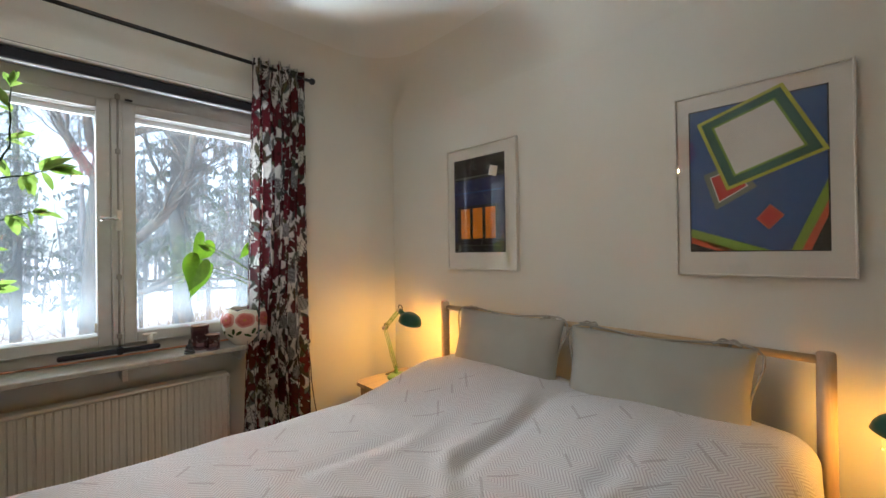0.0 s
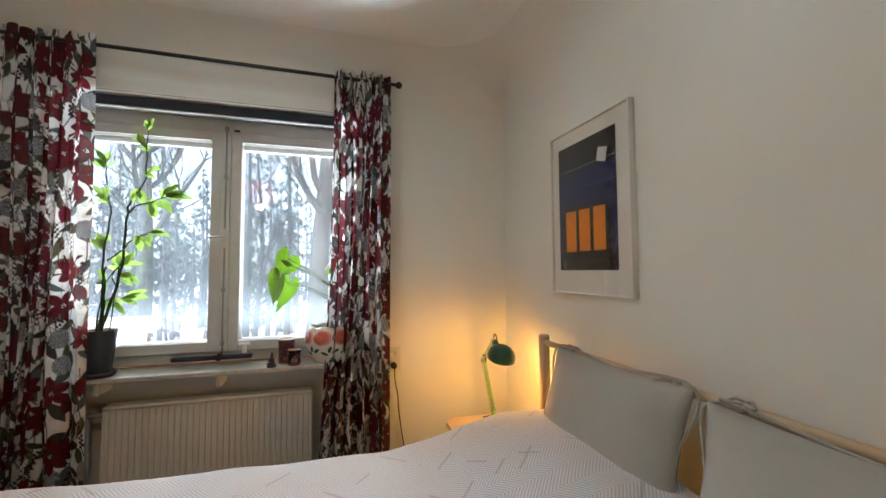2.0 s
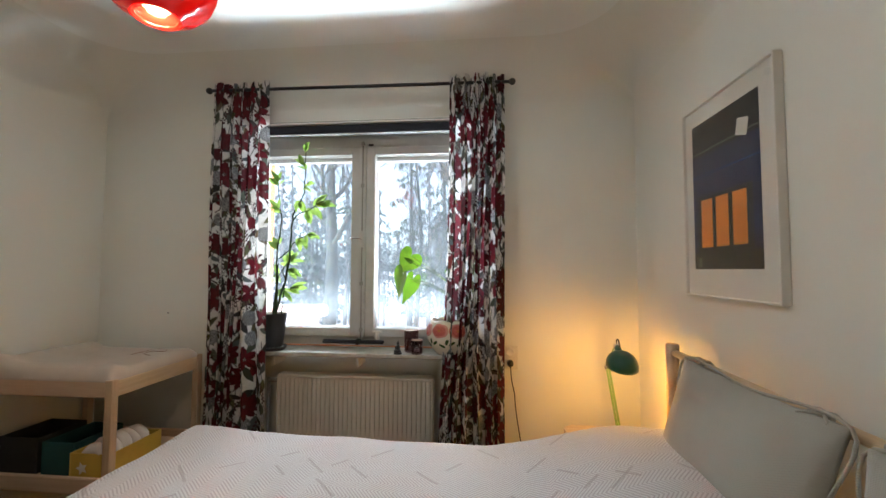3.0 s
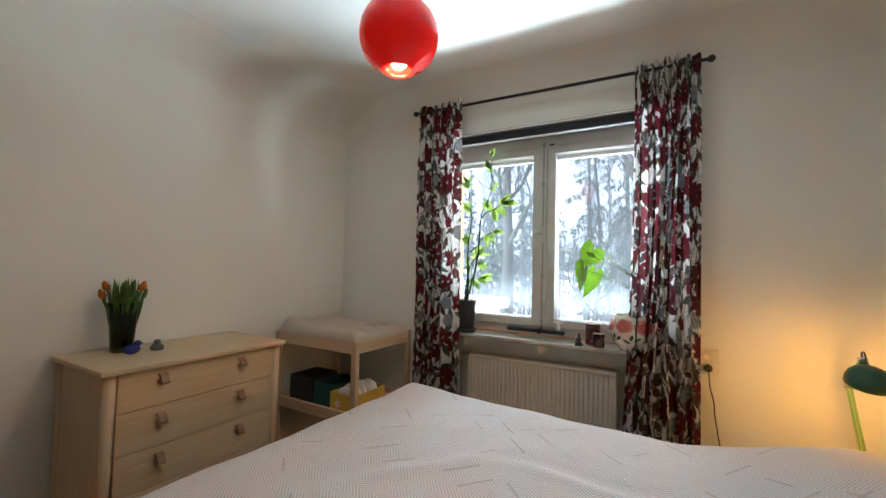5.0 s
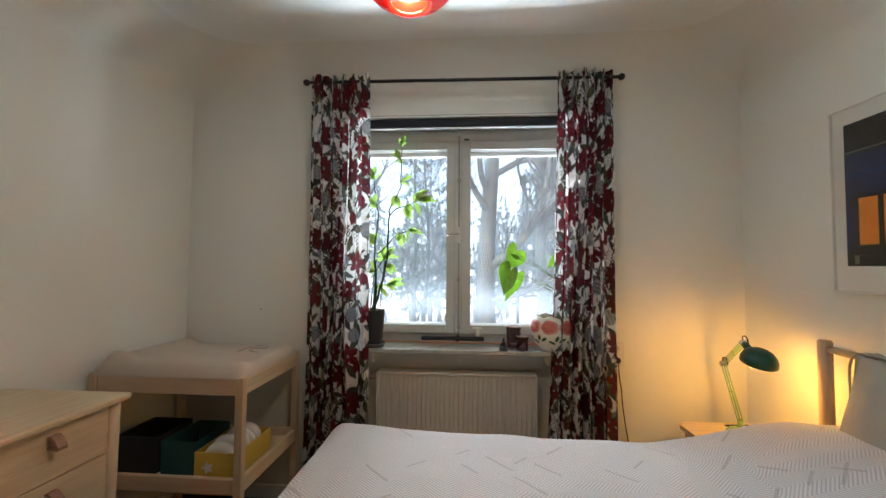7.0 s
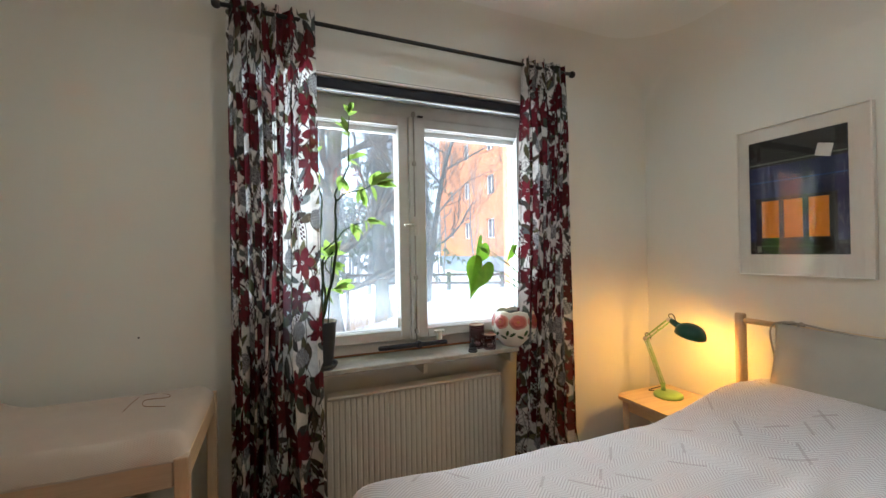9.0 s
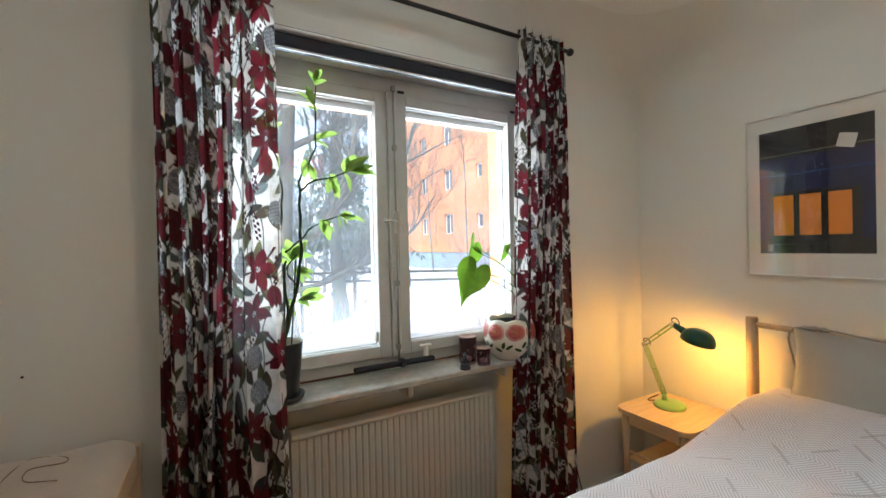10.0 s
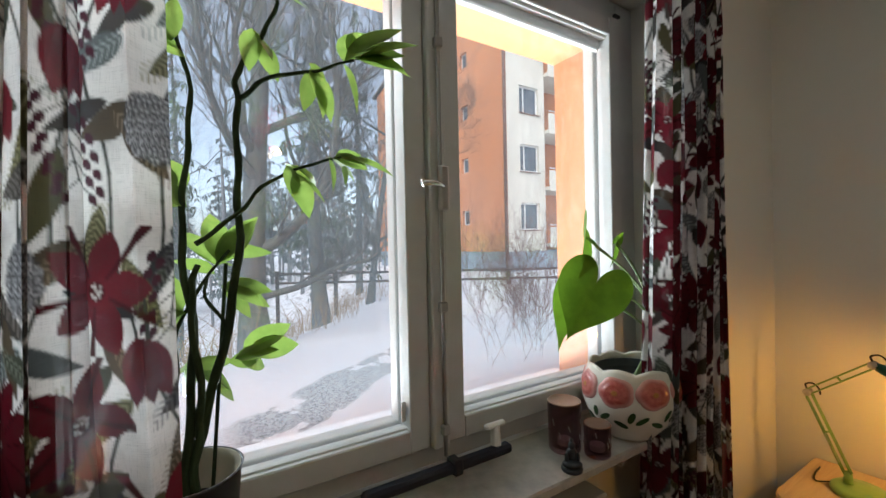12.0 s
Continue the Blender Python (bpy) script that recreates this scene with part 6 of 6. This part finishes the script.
# ---- outdoors ----
def ground_z(x, y):
    """Snowy yard: a level strip by the house, a crest, then a fall to the wood; a level yard towards the next house."""
    edge = y - 8.1 - 1.05 * (x - 0.2)
    if x < 0.2:
        edge = y - 8.1 - 0.15 * (x - 0.2)
    f = max(0.0, min(1.0, edge / 9.0))
    f = f * f * (3 - 2 * f)
    z = -0.38 + 0.10 * math.exp(-(edge / 1.2) ** 2) - 2.2 * f
    right = max(0.0, min(1.0, (x - 3.0) / 5.0))
    z += right * (0.45 * min(1, max(0, (y - 5) / 9)) + 2.0 * f)
    far = math.hypot(x, y)
    z += 3.0 * max(0.0, min(1.0, (far - 40) / 60)) * (1 - right)
    z += 0.05 * noise.noise(Vector((x * 0.7, y * 0.7, 0))) + 0.12 * noise.noise(Vector((x * 0.18, y * 0.18, 4)))
    return z


def snow_ground():
    xs = [-1200, -500, -200, -110, -70, -50] + [-40 + k * 1.6 for k in range(18)] + [-11.2 + k * 0.55 for k in range(46)] + [14.5 + k * 1.5 for k in range(15)] + [45, 70, 120, 220, 500, 1200]
    ys = [Y1 + 0.30] + [3.0 + k * 0.45 for k in range(34)] + [18.6 + k * 1.2 for k in range(24)] + [50, 58, 70, 90, 130, 220, 500, 1500]
    bm = bmesh.new()
    g = [[bm.verts.new((x, y, ground_z(x, y))) for x in xs] for y in ys]
    for a, b in zip(g, g[1:]):
        for i in range(len(xs) - 1):
            bm.faces.new((a[i], a[i + 1], b[i + 1], b[i])).smooth = True
    # the sheet goes on round the house
    back = [-1500, -300, -60, -20, -6, 0]
    for sx in (-1, 1):
        edge = [bm.verts.new((sx * 9.0, y, -0.42)) for y in back] + [bm.verts.new((sx * 9.0, Y1 + 0.30, -0.42))]
        outer = [bm.verts.new((sx * 1200.0, y, -0.42)) for y in back] + [bm.verts.new((sx * 1200.0, Y1 + 0.30, -0.42))]
        for i in range(len(edge) - 1):
            q = (edge[i], outer[i], outer[i + 1], edge[i + 1])
            bm.faces.new(q if sx > 0 else q[::-1])
    return tagged(part("ground", bm, "snow"), "snow covered yard with a gritted path", "ground", kind="structure")


snow_ground()

# the house's own low snow-topped balcony wall beside the window
par = thing("balcony_parapet", (0, 0, 0), "low orange rendered balcony wall capped with snow", "balcony wall")
part("front_wall", boxed(-3.4, -0.55, 3.62, 3.74, -0.6, 0.93, bevel=0.006), "orange", par)
part("side_wall", boxed(-0.67, -0.55, Y1 + THICK + 0.002, 3.618, -0.6, 0.93, bevel=0.006), "orange", par)
bm = boxed(-3.4, -0.47, 3.55, 3.80, 0.932, 1.035, bevel=0.035, seg=3)
box(bm, -0.72, -0.47, Y1 + THICK + 0.01, 3.545, 0.932, 1.03, 0.035, 3)
part("snow_cap", bm, "snow_cap", par, "thick cap of snow", smooth=True)


def far_house():
    """The next house: orange gable wall with small windows, cream front with balconies."""
    house = thing("apartment_building", (0, 0, 0), "four-storey orange and cream apartment building with balconies", "building")
    gx, gy0, gy1, base, eave, ridge = 12.2, 16.0, 31.2, 1.05, 13.1, 14.9
    ends = gx + 24.0
    bm = bmesh.new()
    gab = [(gy0, base), (gy1, base), (gy1, eave), ((gy0 + gy1) / 2, ridge), (gy0, eave)]
    holes = []
    for f in range(4):
        zc = 2.85 + 2.8 * f
        holes += [(y, w, zc, h) for y, w, h in ((19.4, 0.62, 0.78), (22.9, 1.05, 1.25), (26.3, 0.95, 1.15), (28.9, 0.62, 0.78))]
    # gable wall as a lattice with openings
    ys = sorted({gy0, gy1, *[v for y, w, z, h in holes for v in (y - w / 2, y + w / 2)]})
    zs = sorted({base, eave, *[v for y, w, z, h in holes for v in (z - h / 2, z + h / 2)]})
    for a, b in zip(ys, ys[1:]):
        for c, d in zip(zs, zs[1:]):
            my, mz = (a + b) / 2, (c + d) / 2
            if not any(abs(my - y) < w / 2 and abs(mz - z) < h / 2 for y, w, z, h in holes):
                flat(bm, [(gx, b, c), (gx, a, c), (gx, a, d), (gx, b, d)])
    flat(bm, [(gx, gy1, eave), (gx, gy0, eave), (gx, (gy0 + gy1) / 2, ridge)])
    for y, w, z, h in holes:
        q = [(y - w / 2, z - h / 2), (y + w / 2, z - h / 2), (y + w / 2, z + h / 2), (y - w / 2, z + h / 2)]
        for (a, b), (c, d) in zip(q, q[1:] + q[:1]):
            flat(bm, [(gx, a, b), (gx, c, d), (gx + 0.16, c, d), (gx + 0.16, a, b)])
    flat(bm, [(gx, gy1, base), (ends, gy1, base), (ends, gy1, eave), (gx, gy1, eave)])
    flat(bm, [(ends, gy1, base), (ends, gy0 + 1.6, base), (ends, gy0 + 1.6, eave), (ends, gy1, eave)])
    # set-back orange wall behind the balconies
    flat(bm, [(gx + 2.45, gy0 + 1.5, base), (ends, gy0 + 1.5, base), (ends, gy0 + 1.5, eave), (gx + 2.45, gy0 + 1.5, eave)])
    bmesh.ops.remove_doubles(bm, verts=bm.verts, dist=1e-4)
    part("orange_wall", bm, "orange", house)
    for y, w, z, h in holes:
        win = part("window", rect_yz(gx + 0.13, y, w, z, h), "white", house)
        part("pane", boxed(gx + 0.16, gx + 0.17, y - w / 2 + 0.05, y + w / 2 - 0.05, z - h / 2 + 0.05, z + h / 2 - 0.05), "pane", win)
    # cream front
    bm = bmesh.new()
    front = [(gx + 1.42, 1.22, 2.72 + 2.8 * f, 1.30) for f in range(4)]
    xs = sorted({gx + 0.002, gx + 2.45, *[v for x, w, z, h in front for v in (x - w / 2, x + w / 2)]})
    zs = sorted({base, eave, *[v for x, w, z, h in front for v in (z - h / 2, z + h / 2)]})
    for a, b in zip(xs, xs[1:]):
        for c, d in zip(zs, zs[1:]):
            if not any(abs((a + b) / 2 - x) < w / 2 and abs((c + d) / 2 - z) < h / 2 for x, w, z, h in front):
                flat(bm, [(a, gy0, c), (b, gy0, c), (b, gy0, d), (a, gy0, d)])
    for x, w, z, h in front:
        q = [(x - w / 2, z - h / 2), (x + w / 2, z - h / 2), (x + w / 2, z + h / 2), (x - w / 2, z + h / 2)]
        for (a, b), (c, d) in zip(q, q[1:] + q[:1]):
            flat(bm, [(a, gy0, b), (c, gy0, d), (c, gy0 + 0.14, d), (a, gy0 + 0.14, b)])
    flat(bm, [(gx + 2.45, gy0, base), (gx + 2.45, gy0 + 1.5, base), (gx + 2.45, gy0 + 1.5, eave), (gx + 2.45, gy0, eave)])
    part("cream_wall", bm, "cream", house)
    for x, w, z, h in front:
        bm = rect_ring(bmesh.new(), x - w / 2, x + w / 2, z - h / 2, z + h / 2, gy0 + 0.10, gy0 + 0.15, 0.07, 0)
        box(bm, x - 0.30, x - 0.24, gy0 + 0.10, gy0 + 0.15, z - h / 2 + 0.07, z + h / 2 - 0.07)
        win = part("window", bm, "white", house)
        part("pane", boxed(x - w / 2 + 0.06, x + w / 2 - 0.06, gy0 + 0.135, gy0 + 0.145, z - h / 2 + 0.06, z + h / 2 - 0.06), "pane", win)
        part("sill", boxed(x - w / 2 - 0.05, x + w / 2 + 0.05, gy0 - 0.06, gy0 + 0.1, z - h / 2 - 0.05, z - h / 2 - 0.003), "pipe", win)
    for f in range(4):
        z = 1.25 + 2.8 * f
        bal = part("balcony", boxed(gx + 2.47, gx + 6.4, gy0 - 0.25, gy0 + 1.49, z, z + 0.16), "cream", house)
        part("balcony_front", boxed(gx + 2.47, gx + 6.4, gy0 - 0.30, gy0 - 0.252, z - 0.05, z + 0.95), "cream", bal)
        part("balcony_rail", boxed(gx + 2.47, gx + 6.4, gy0 - 0.30, gy0 - 0.26, z + 1.04, z + 1.08), "white", bal)
        d = part("window", rect_ring(bmesh.new(), gx + 2.75, gx + 3.75, z + 0.2, z + 2.25, gy0 + 1.44, gy0 + 1.495, 0.08, 0), "white", house)
        part("pane", boxed(gx + 2.82, gx + 3.68, gy0 + 1.47, gy0 + 1.49, z + 0.27, z + 2.18), "pane", d)
    part("plinth", boxed(gx + 0.05, ends, gy0 + 0.05, gy1 - 0.05, -1.5, base - 0.002), "plinth", house)
    part("downpipe", tube(bmesh.new(), [(gx - 0.08, gy0 + 0.05, 0.2), (gx - 0.08, gy0 + 0.05, eave)], 0.08, 10), "pipe", house, smooth=True)
    mid_y = (gy0 + gy1) / 2
    bm = bmesh.new()
    for sy in (-1, 1):
        e = mid_y + sy * (gy1 - gy0) / 2 + sy * 0.35
        lo_z, hi_z = eave - 0.09, ridge + 0.02
        vs = [(gx - 0.25, e, lo_z), (ends, e, lo_z), (ends, mid_y, hi_z), (gx - 0.25, mid_y, hi_z)]
        flat(bm, vs)
        flat(bm, [(x, y, z + 0.18) for x, y, z in vs])
        flat(bm, [vs[0], vs[3], (gx - 0.25, mid_y, hi_z + 0.18), (gx - 0.25, e, lo_z + 0.18)])
        flat(bm, [vs[0], vs[1], (ends, e, lo_z + 0.18), (gx - 0.25, e, lo_z + 0.18)])
    part("roof", bm, "roof", house)
    return house


def rect_yz(x, y, w, z, h, t=0.06):
    bm = bmesh.new()
    y0, y1, z0, z1 = y - w / 2, y + w / 2, z - h / 2, z + h / 2
    box(bm, x, x + 0.05, y0, y0 + t, z0, z1)
    box(bm, x, x + 0.05, y1 - t, y1, z0, z1)
    box(bm, x, x + 0.05, y0 + t, y1 - t, z0, z0 + t)
    box(bm, x, x + 0.05, y0 + t, y1 - t, z1 - t, z1)
    if w > 0.8:
        box(bm, x, x + 0.05, y - 0.04, y + 0.04, z0 + t, z1 - t)
    return bm


far_house()

# wooden fence along the yard
fence = thing("fence", (0, 0, 0), "dark weathered wooden rail fence across the snowy yard", "fence")
A, B = Vector((2.2, 16.8, 0)), Vector((11.0, 11.6, 0))
posts = 6
line = [A.lerp(B, k / (posts - 1)) for k in range(posts)]
for p in line:
    z = ground_z(p.x, p.y)
    part("post", boxed(p.x - 0.06, p.x + 0.06, p.y - 0.06, p.y + 0.06, z - 0.2, 0.62, bevel=0.008), "rail", fence)
for a, b in zip(line, line[1:]):
    for z in (0.52, 0.20):
        part("rail", tube(bmesh.new(), [(a.x, a.y - 0.07, z), (b.x, b.y - 0.07, z)], 0.045, 6), "rail", fence)


class Soup:
    """Vertices and faces gathered for one large mesh."""

    def __init__(self):
        self.v, self.f = [], []

    def limb(self, pts, radii, seg):
        base = len(self.v)
        side = None
        for i, p in enumerate(pts):
            d = (pts[min(i + 1, len(pts) - 1)] - pts[max(i - 1, 0)])
            d = d.normalized() if d.length > 1e-9 else Vector((0, 0, 1))
            if side is None:
                side = d.orthogonal().normalized()
            side = side - d * side.dot(d)
            side = side.normalized() if side.length > 1e-6 else d.orthogonal().normalized()
            up = d.cross(side)
            for k in range(seg):
                a = 2 * math.pi * k / seg
                self.v.append(p + (side * math.cos(a) + up * math.sin(a)) * radii[i])
        for i in range(len(pts) - 1):
            for k in range(seg):
                q = base + i * seg
                self.f.append((q + k, q + (k + 1) % seg, q + seg + (k + 1) % seg, q + seg + k))

    def strip(self, a, b, w, n):
        """A narrow pointed leaf or needle spray."""
        d = b - a
        s = d.cross(n)
        s = s.normalized() * w if s.length > 1e-9 else Vector((w, 0, 0))
        m = a + d * 0.45
        k = len(self.v)
        self.v += [a, m + s, b, m - s]
        self.f.append((k, k + 1, k + 2, k + 3))

    def make(self, name, material, parent=None, smooth=True):
        me = bpy.data.meshes.new(name)
        me.from_pydata([tuple(p) for p in self.v], [], self.f)
        me.materials.append(MAT[material])
        if smooth:
            me.polygons.foreach_set("use_smooth", [True] * len(me.polygons))
        ob = new(name, me)
        if parent is not None:
            ob.parent = parent
        return ob


def grow(wood, twigs, rng, p, d, length, radius, depth, bend=0.35, up=0.12):
    """A crooked limb that splits into finer ones."""
    steps = 5 if depth > 1 else 4
    pts, radii = [p.copy()], [radius]
    for i in range(steps):
        d = (d + Vector((rng.uniform(-bend, bend), rng.uniform(-bend, bend), rng.uniform(-bend, bend) * 0.7 + up))).normalized()
        p = p + d * length / steps
        pts.append(p.copy())
        radii.append(radius * (1 - 0.55 * (i + 1) / steps))
    (wood if radius > 0.02 else twigs).limb(pts, radii, 7 if radius > 0.06 else 5 if radius > 0.02 else 3)
    if depth <= 0:
        return
    for i in range(1, steps + 1):
        for _ in range(2 if i < steps else 3):
            if rng.random() < 0.78:
                nd = (d + Vector((rng.uniform(-1, 1), rng.uniform(-1, 1), rng.uniform(-0.5, 0.9)))).normalized()
                grow(wood, twigs, rng, pts[i], nd, length * rng.uniform(0.42, 0.68), max(0.0050 if radius > 0.010 else 0.0024, radii[i] * rng.uniform(0.35, 0.6)), depth - 1, bend, up)


def bare_tree(name, at, height, radius, seed, label, limbs=(), lean=(0, 0), depth=3, start=0.3, count=12):
    rng = random.Random(seed)
    x, y = at
    z = ground_z(x, y) - 0.15
    t = thing(name, (0, 0, 0), label, "tree", "bare trees in the yard")
    wood, twigs = Soup(), Soup()
    pts, radii = [], []
    for i in range(11):
        f = i / 10
        pts.append(Vector((x + lean[0] * f * f + 0.12 * math.sin(f * 6 + seed), y + lean[1] * f * f + 0.10 * math.cos(f * 5 + seed), z + height * f)))
        radii.append(radius * (1.35 if i == 0 else 1.0) * (1 - 0.72 * f))
    wood.limb(pts, radii, 12)
    for line_, r in limbs:
        sl = smooth_line(line_, 6)
        wood.limb(sl, [r * (1 - 0.6 * i / (len(sl) - 1)) for i in range(len(sl))], 9)
        for i in range(4, len(sl), 3):
            d = (sl[i] - sl[i - 1]).normalized()
            for _ in range(2):
                grow(wood, twigs, rng, sl[i], (d + Vector((rng.uniform(-1, 1), rng.uniform(-1, 1), rng.uniform(-0.3, 0.8)))).normalized(), rng.uniform(0.7, 1.5), r * 0.35, 2)
    for k in range(count):
        f = start + (1 - start) * k / count
        i = min(9, int(f * 10))
        p = pts[i].lerp(pts[i + 1], f * 10 - i)
        a = k * 2.4 + seed
        d = Vector((math.cos(a), math.sin(a), rng.uniform(0.25, 0.8))).normalized()
        grow(wood, twigs, rng, p, d, height * rng.uniform(0.18, 0.32), radii[i] * rng.uniform(0.35, 0.55), depth)
    wood.make("trunk", "bark", t)
    twigs.make("crown", "twig", t)
    return t


bare_tree("deciduous_tree", (0.74, 9.60), 9.5, 0.25, 4, "large bare grey-barked tree with a sweeping low limb", limbs=(
    ([(0.74, 9.60, 1.35), (1.24, 9.35, 1.75), (1.69, 9.10, 2.35), (1.94, 9.02, 3.1), (2.05, 9.00, 4.2), (1.99, 9.10, 5.6)], 0.105),
    ([(0.69, 9.50, 0.55), (1.39, 9.20, 0.75), (1.99, 9.00, 1.05), (2.69, 8.80, 1.2)], 0.07),
    ([(0.74, 9.60, 2.6), (0.29, 9.40, 3.3), (-0.06, 9.20, 4.3), (-0.16, 9.10, 5.5)], 0.09),
), start=0.38)
bare_tree("deciduous_tree", (2.4, 12.0), 10.5, 0.20, 9, "tall bare tree at the edge of the wood", lean=(0.3, 0.2), start=0.35)
bare_tree("deciduous_tree", (4.1, 12.9), 8.0, 0.11, 13, "slender bare tree leaning towards the next house", lean=(2.2, -0.4), start=0.25)
bare_tree("deciduous_tree", (-4.4, 13.8), 11.0, 0.27, 6, "stout bare tree among the pines", lean=(0.4, 0.0), start=0.4)
bare_tree("deciduous_tree", (-1.6, 16.5), 9.0, 0.12, 17, "thin bare tree among the pines", start=0.25)
bare_tree("deciduous_tree", (8.0, 13.9), 8.5, 0.032, 23, "slender bare tree before the orange building", lean=(-0.9, 0), start=0.55, count=5)


def conifer(name, at, height, spread, seed, label, needle="needle", density=1.0, bare=0.25, bark="bark", parent_soups=None):
    """A spruce or pine: drooping boughs hung with many needle sprays."""
    rng = random.Random(seed)
    x, y = at
    z = ground_z(x, y) - 0.2
    wood, green = parent_soups or (Soup(), Soup())
    r = height * 0.013
    wood.limb([Vector((x, y, z)), Vector((x + 0.1, y, z + height * 0.5)), Vector((x, y, z + height))], [r, r * 0.7, 0.02], 7)
    n = int(30 * density)
    for k in range(n):
        f = bare + (1 - bare) * (k + rng.random()) / n
        a = rng.uniform(0, 6.283)
        L = spread * (1.08 - f) * rng.uniform(0.6, 1.15)
        p0 = Vector((x, y, z + height * f))
        d = Vector((math.cos(a), math.sin(a), rng.uniform(-0.25, 0.15)))
        pts = [p0 + d * (L * t) + Vector((0, 0, -0.28 * L * t * t)) for t in (0, 0.35, 0.7, 1.0)]
        wood.limb(pts, [0.03, 0.02, 0.012, 0.005], 4)
        m = int(16 * density * (0.4 + L))
        for _ in range(m):
            t = rng.uniform(0.12, 1.0)
            q = p0 + d * (L * t) + Vector((rng.uniform(-0.12, 0.12), rng.uniform(-0.12, 0.12), -0.28 * L * t * t))
            s = Vector((rng.uniform(-0.5, 0.5), rng.uniform(-0.5, 0.5), rng.uniform(-1.0, -0.15))) * rng.uniform(0.25, 0.55)
            green.strip(q, q + s, rng.uniform(0.022, 0.055) * (1.8 if parent_soups else 1.0), Vector((rng.uniform(-1, 1), rng.uniform(-1, 1), 0.2)))
    if parent_soups:
        return None
    t = thing(name, (0, 0, 0), label, "tree", "conifers in the yard")
    wood.make("trunk", bark, t)
    green.make("crown", needle, t, smooth=False)
    return t


conifer("spruce_tree", (3.2, 15.5), 13.0, 2.6, 31, "tall dark spruce with drooping boughs", density=1.6, bare=0.2)
conifer("spruce_tree", (6.0, 19.0), 13.0, 2.4, 32, "dark spruce behind the fence", density=1.3, bare=0.1)
conifer("pine_tree", (-0.8, 19.0), 12.0, 2.2, 33, "pine tree with sparse drooping boughs", density=1.2, bare=0.3)
conifer("pine_tree", (-2.9, 22.0), 13.0, 2.6, 34, "tall pine tree beyond the yard", density=1.3, bare=0.2)

# the wood beyond: one mesh of trunks and boughs each, colours paled for haze
wood, green = Soup(), Soup()
rng = random.Random(77)
for k in range(150):
    a = radians(rng.uniform(-62, 24))
    d = rng.uniform(24, 66)
    conifer("", (d * math.sin(a), d * math.cos(a)), rng.uniform(6, 13.5), rng.uniform(1.8, 3.2), 100 + k, "", density=0.95, bare=rng.uniform(0.05, 0.4), parent_soups=(wood, green))
for k in range(95):
    a = radians(rng.uniform(-62, 28))
    d = rng.uniform(20, 52)
    x, y = d * math.sin(a), d * math.cos(a)
    if x > 10:
        continue
    z = ground_z(x, y) - 0.1
    h = rng.uniform(3.5, 9.5)
    r = rng.uniform(0.02, 0.09)
    wood.limb([Vector((x, y, z)), Vector((x + rng.uniform(-0.3, 0.3), y, z + h * 0.5)), Vector((x + rng.uniform(-0.8, 0.8), y, z + h))], [r, r * 0.7, 0.01], 5)
    for _ in range(9):
        p = Vector((x, y, z + h * rng.uniform(0.3, 0.95)))
        grow(wood, wood, rng, p, Vector((rng.uniform(-1, 1), rng.uniform(-1, 1), 0.6)).normalized(), h * rng.uniform(0.12, 0.26), r * 0.3, 1)
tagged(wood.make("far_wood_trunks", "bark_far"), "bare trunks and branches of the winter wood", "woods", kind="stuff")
tagged(green.make("far_wood_needles", "needle_far", smooth=False), "haze-paled conifer boughs of the distant wood", "woods", kind="stuff")

# scrub along the crest of the bank
scrub = Soup()
for k in range(1100):
    x = rng.uniform(-9, 5)
    y = 8.1 + (1.05 if x > 0.2 else 0.15) * (x - 0.2) + rng.uniform(0.2, 5.0)
    p = Vector((x, y, ground_z(x, y) - 0.05))
    h = rng.uniform(0.25, 0.95)
    scrub.limb([p, p + Vector((rng.uniform(-0.15, 0.15), rng.uniform(-0.15, 0.15), h * 0.6)), p + Vector((rng.uniform(-0.4, 0.4), rng.uniform(-0.4, 0.4), h))], [0.009, 0.006, 0.003], 3)
tagged(scrub.make("undergrowth", "reed"), "dry brown undergrowth in the snow", "scrub", kind="stuff")


def shrub(at, seed, height, label):
    rng = random.Random(seed)
    t = thing("shrub", (0, 0, 0), label, "shrub", "bare shrubs in the snow")
    s = Soup()
    z = ground_z(*at) - 0.05
    for k in range(14):
        p = Vector((at[0] + rng.uniform(-0.75, 0.75), at[1] + rng.uniform(-0.5, 0.5), z))
        grow(s, s, rng, p, Vector((rng.uniform(-0.45, 0.45), rng.uniform(-0.45, 0.45), 1)).normalized(), height * rng.uniform(0.5, 1.0), 0.0045, 2, 0.2, 0.05)
    s.make("branches", "red_twig", t)
    return t


shrub((3.9, 6.6), 41, 1.45, "bare reddish shrub standing in the snow")
shrub((5.2, 7.4), 42, 1.5, "bare reddish shrub near the fence")
shrub((6.6, 9.6), 43, 1.6, "bare reddish shrub before the orange building")

# ---- floor planks ----
rng = random.Random(3)
plank_w = 0.118
meshes = {}
for length in (1.1, 1.6, 2.1):
    bm = boxed(0, plank_w - 0.002, 0, length - 0.002, -0.011, 0.0, bevel=0.0015)
    me = bpy.data.meshes.new("plank")
    bm.to_mesh(me)
    bm.free()
    me.materials.append(MAT["floor"])
    meshes[length] = me
x = X0 + 0.001
while x + plank_w < X1:
    y, order = Y0, [1.1, 1.6, 2.1]
    rng.shuffle(order)
    used = 0.0
    for L in order:
        if y + L > Y1 + 0.11:
            L = next((q for q in (1.6, 1.1) if y + q <= Y1 + 0.11), None)
            if L is None:
                break
        ob = new("plank", meshes[L])
        ob.location = (x, y, 0)
        ob.parent = floor_ob
        y += L
    x += plank_w
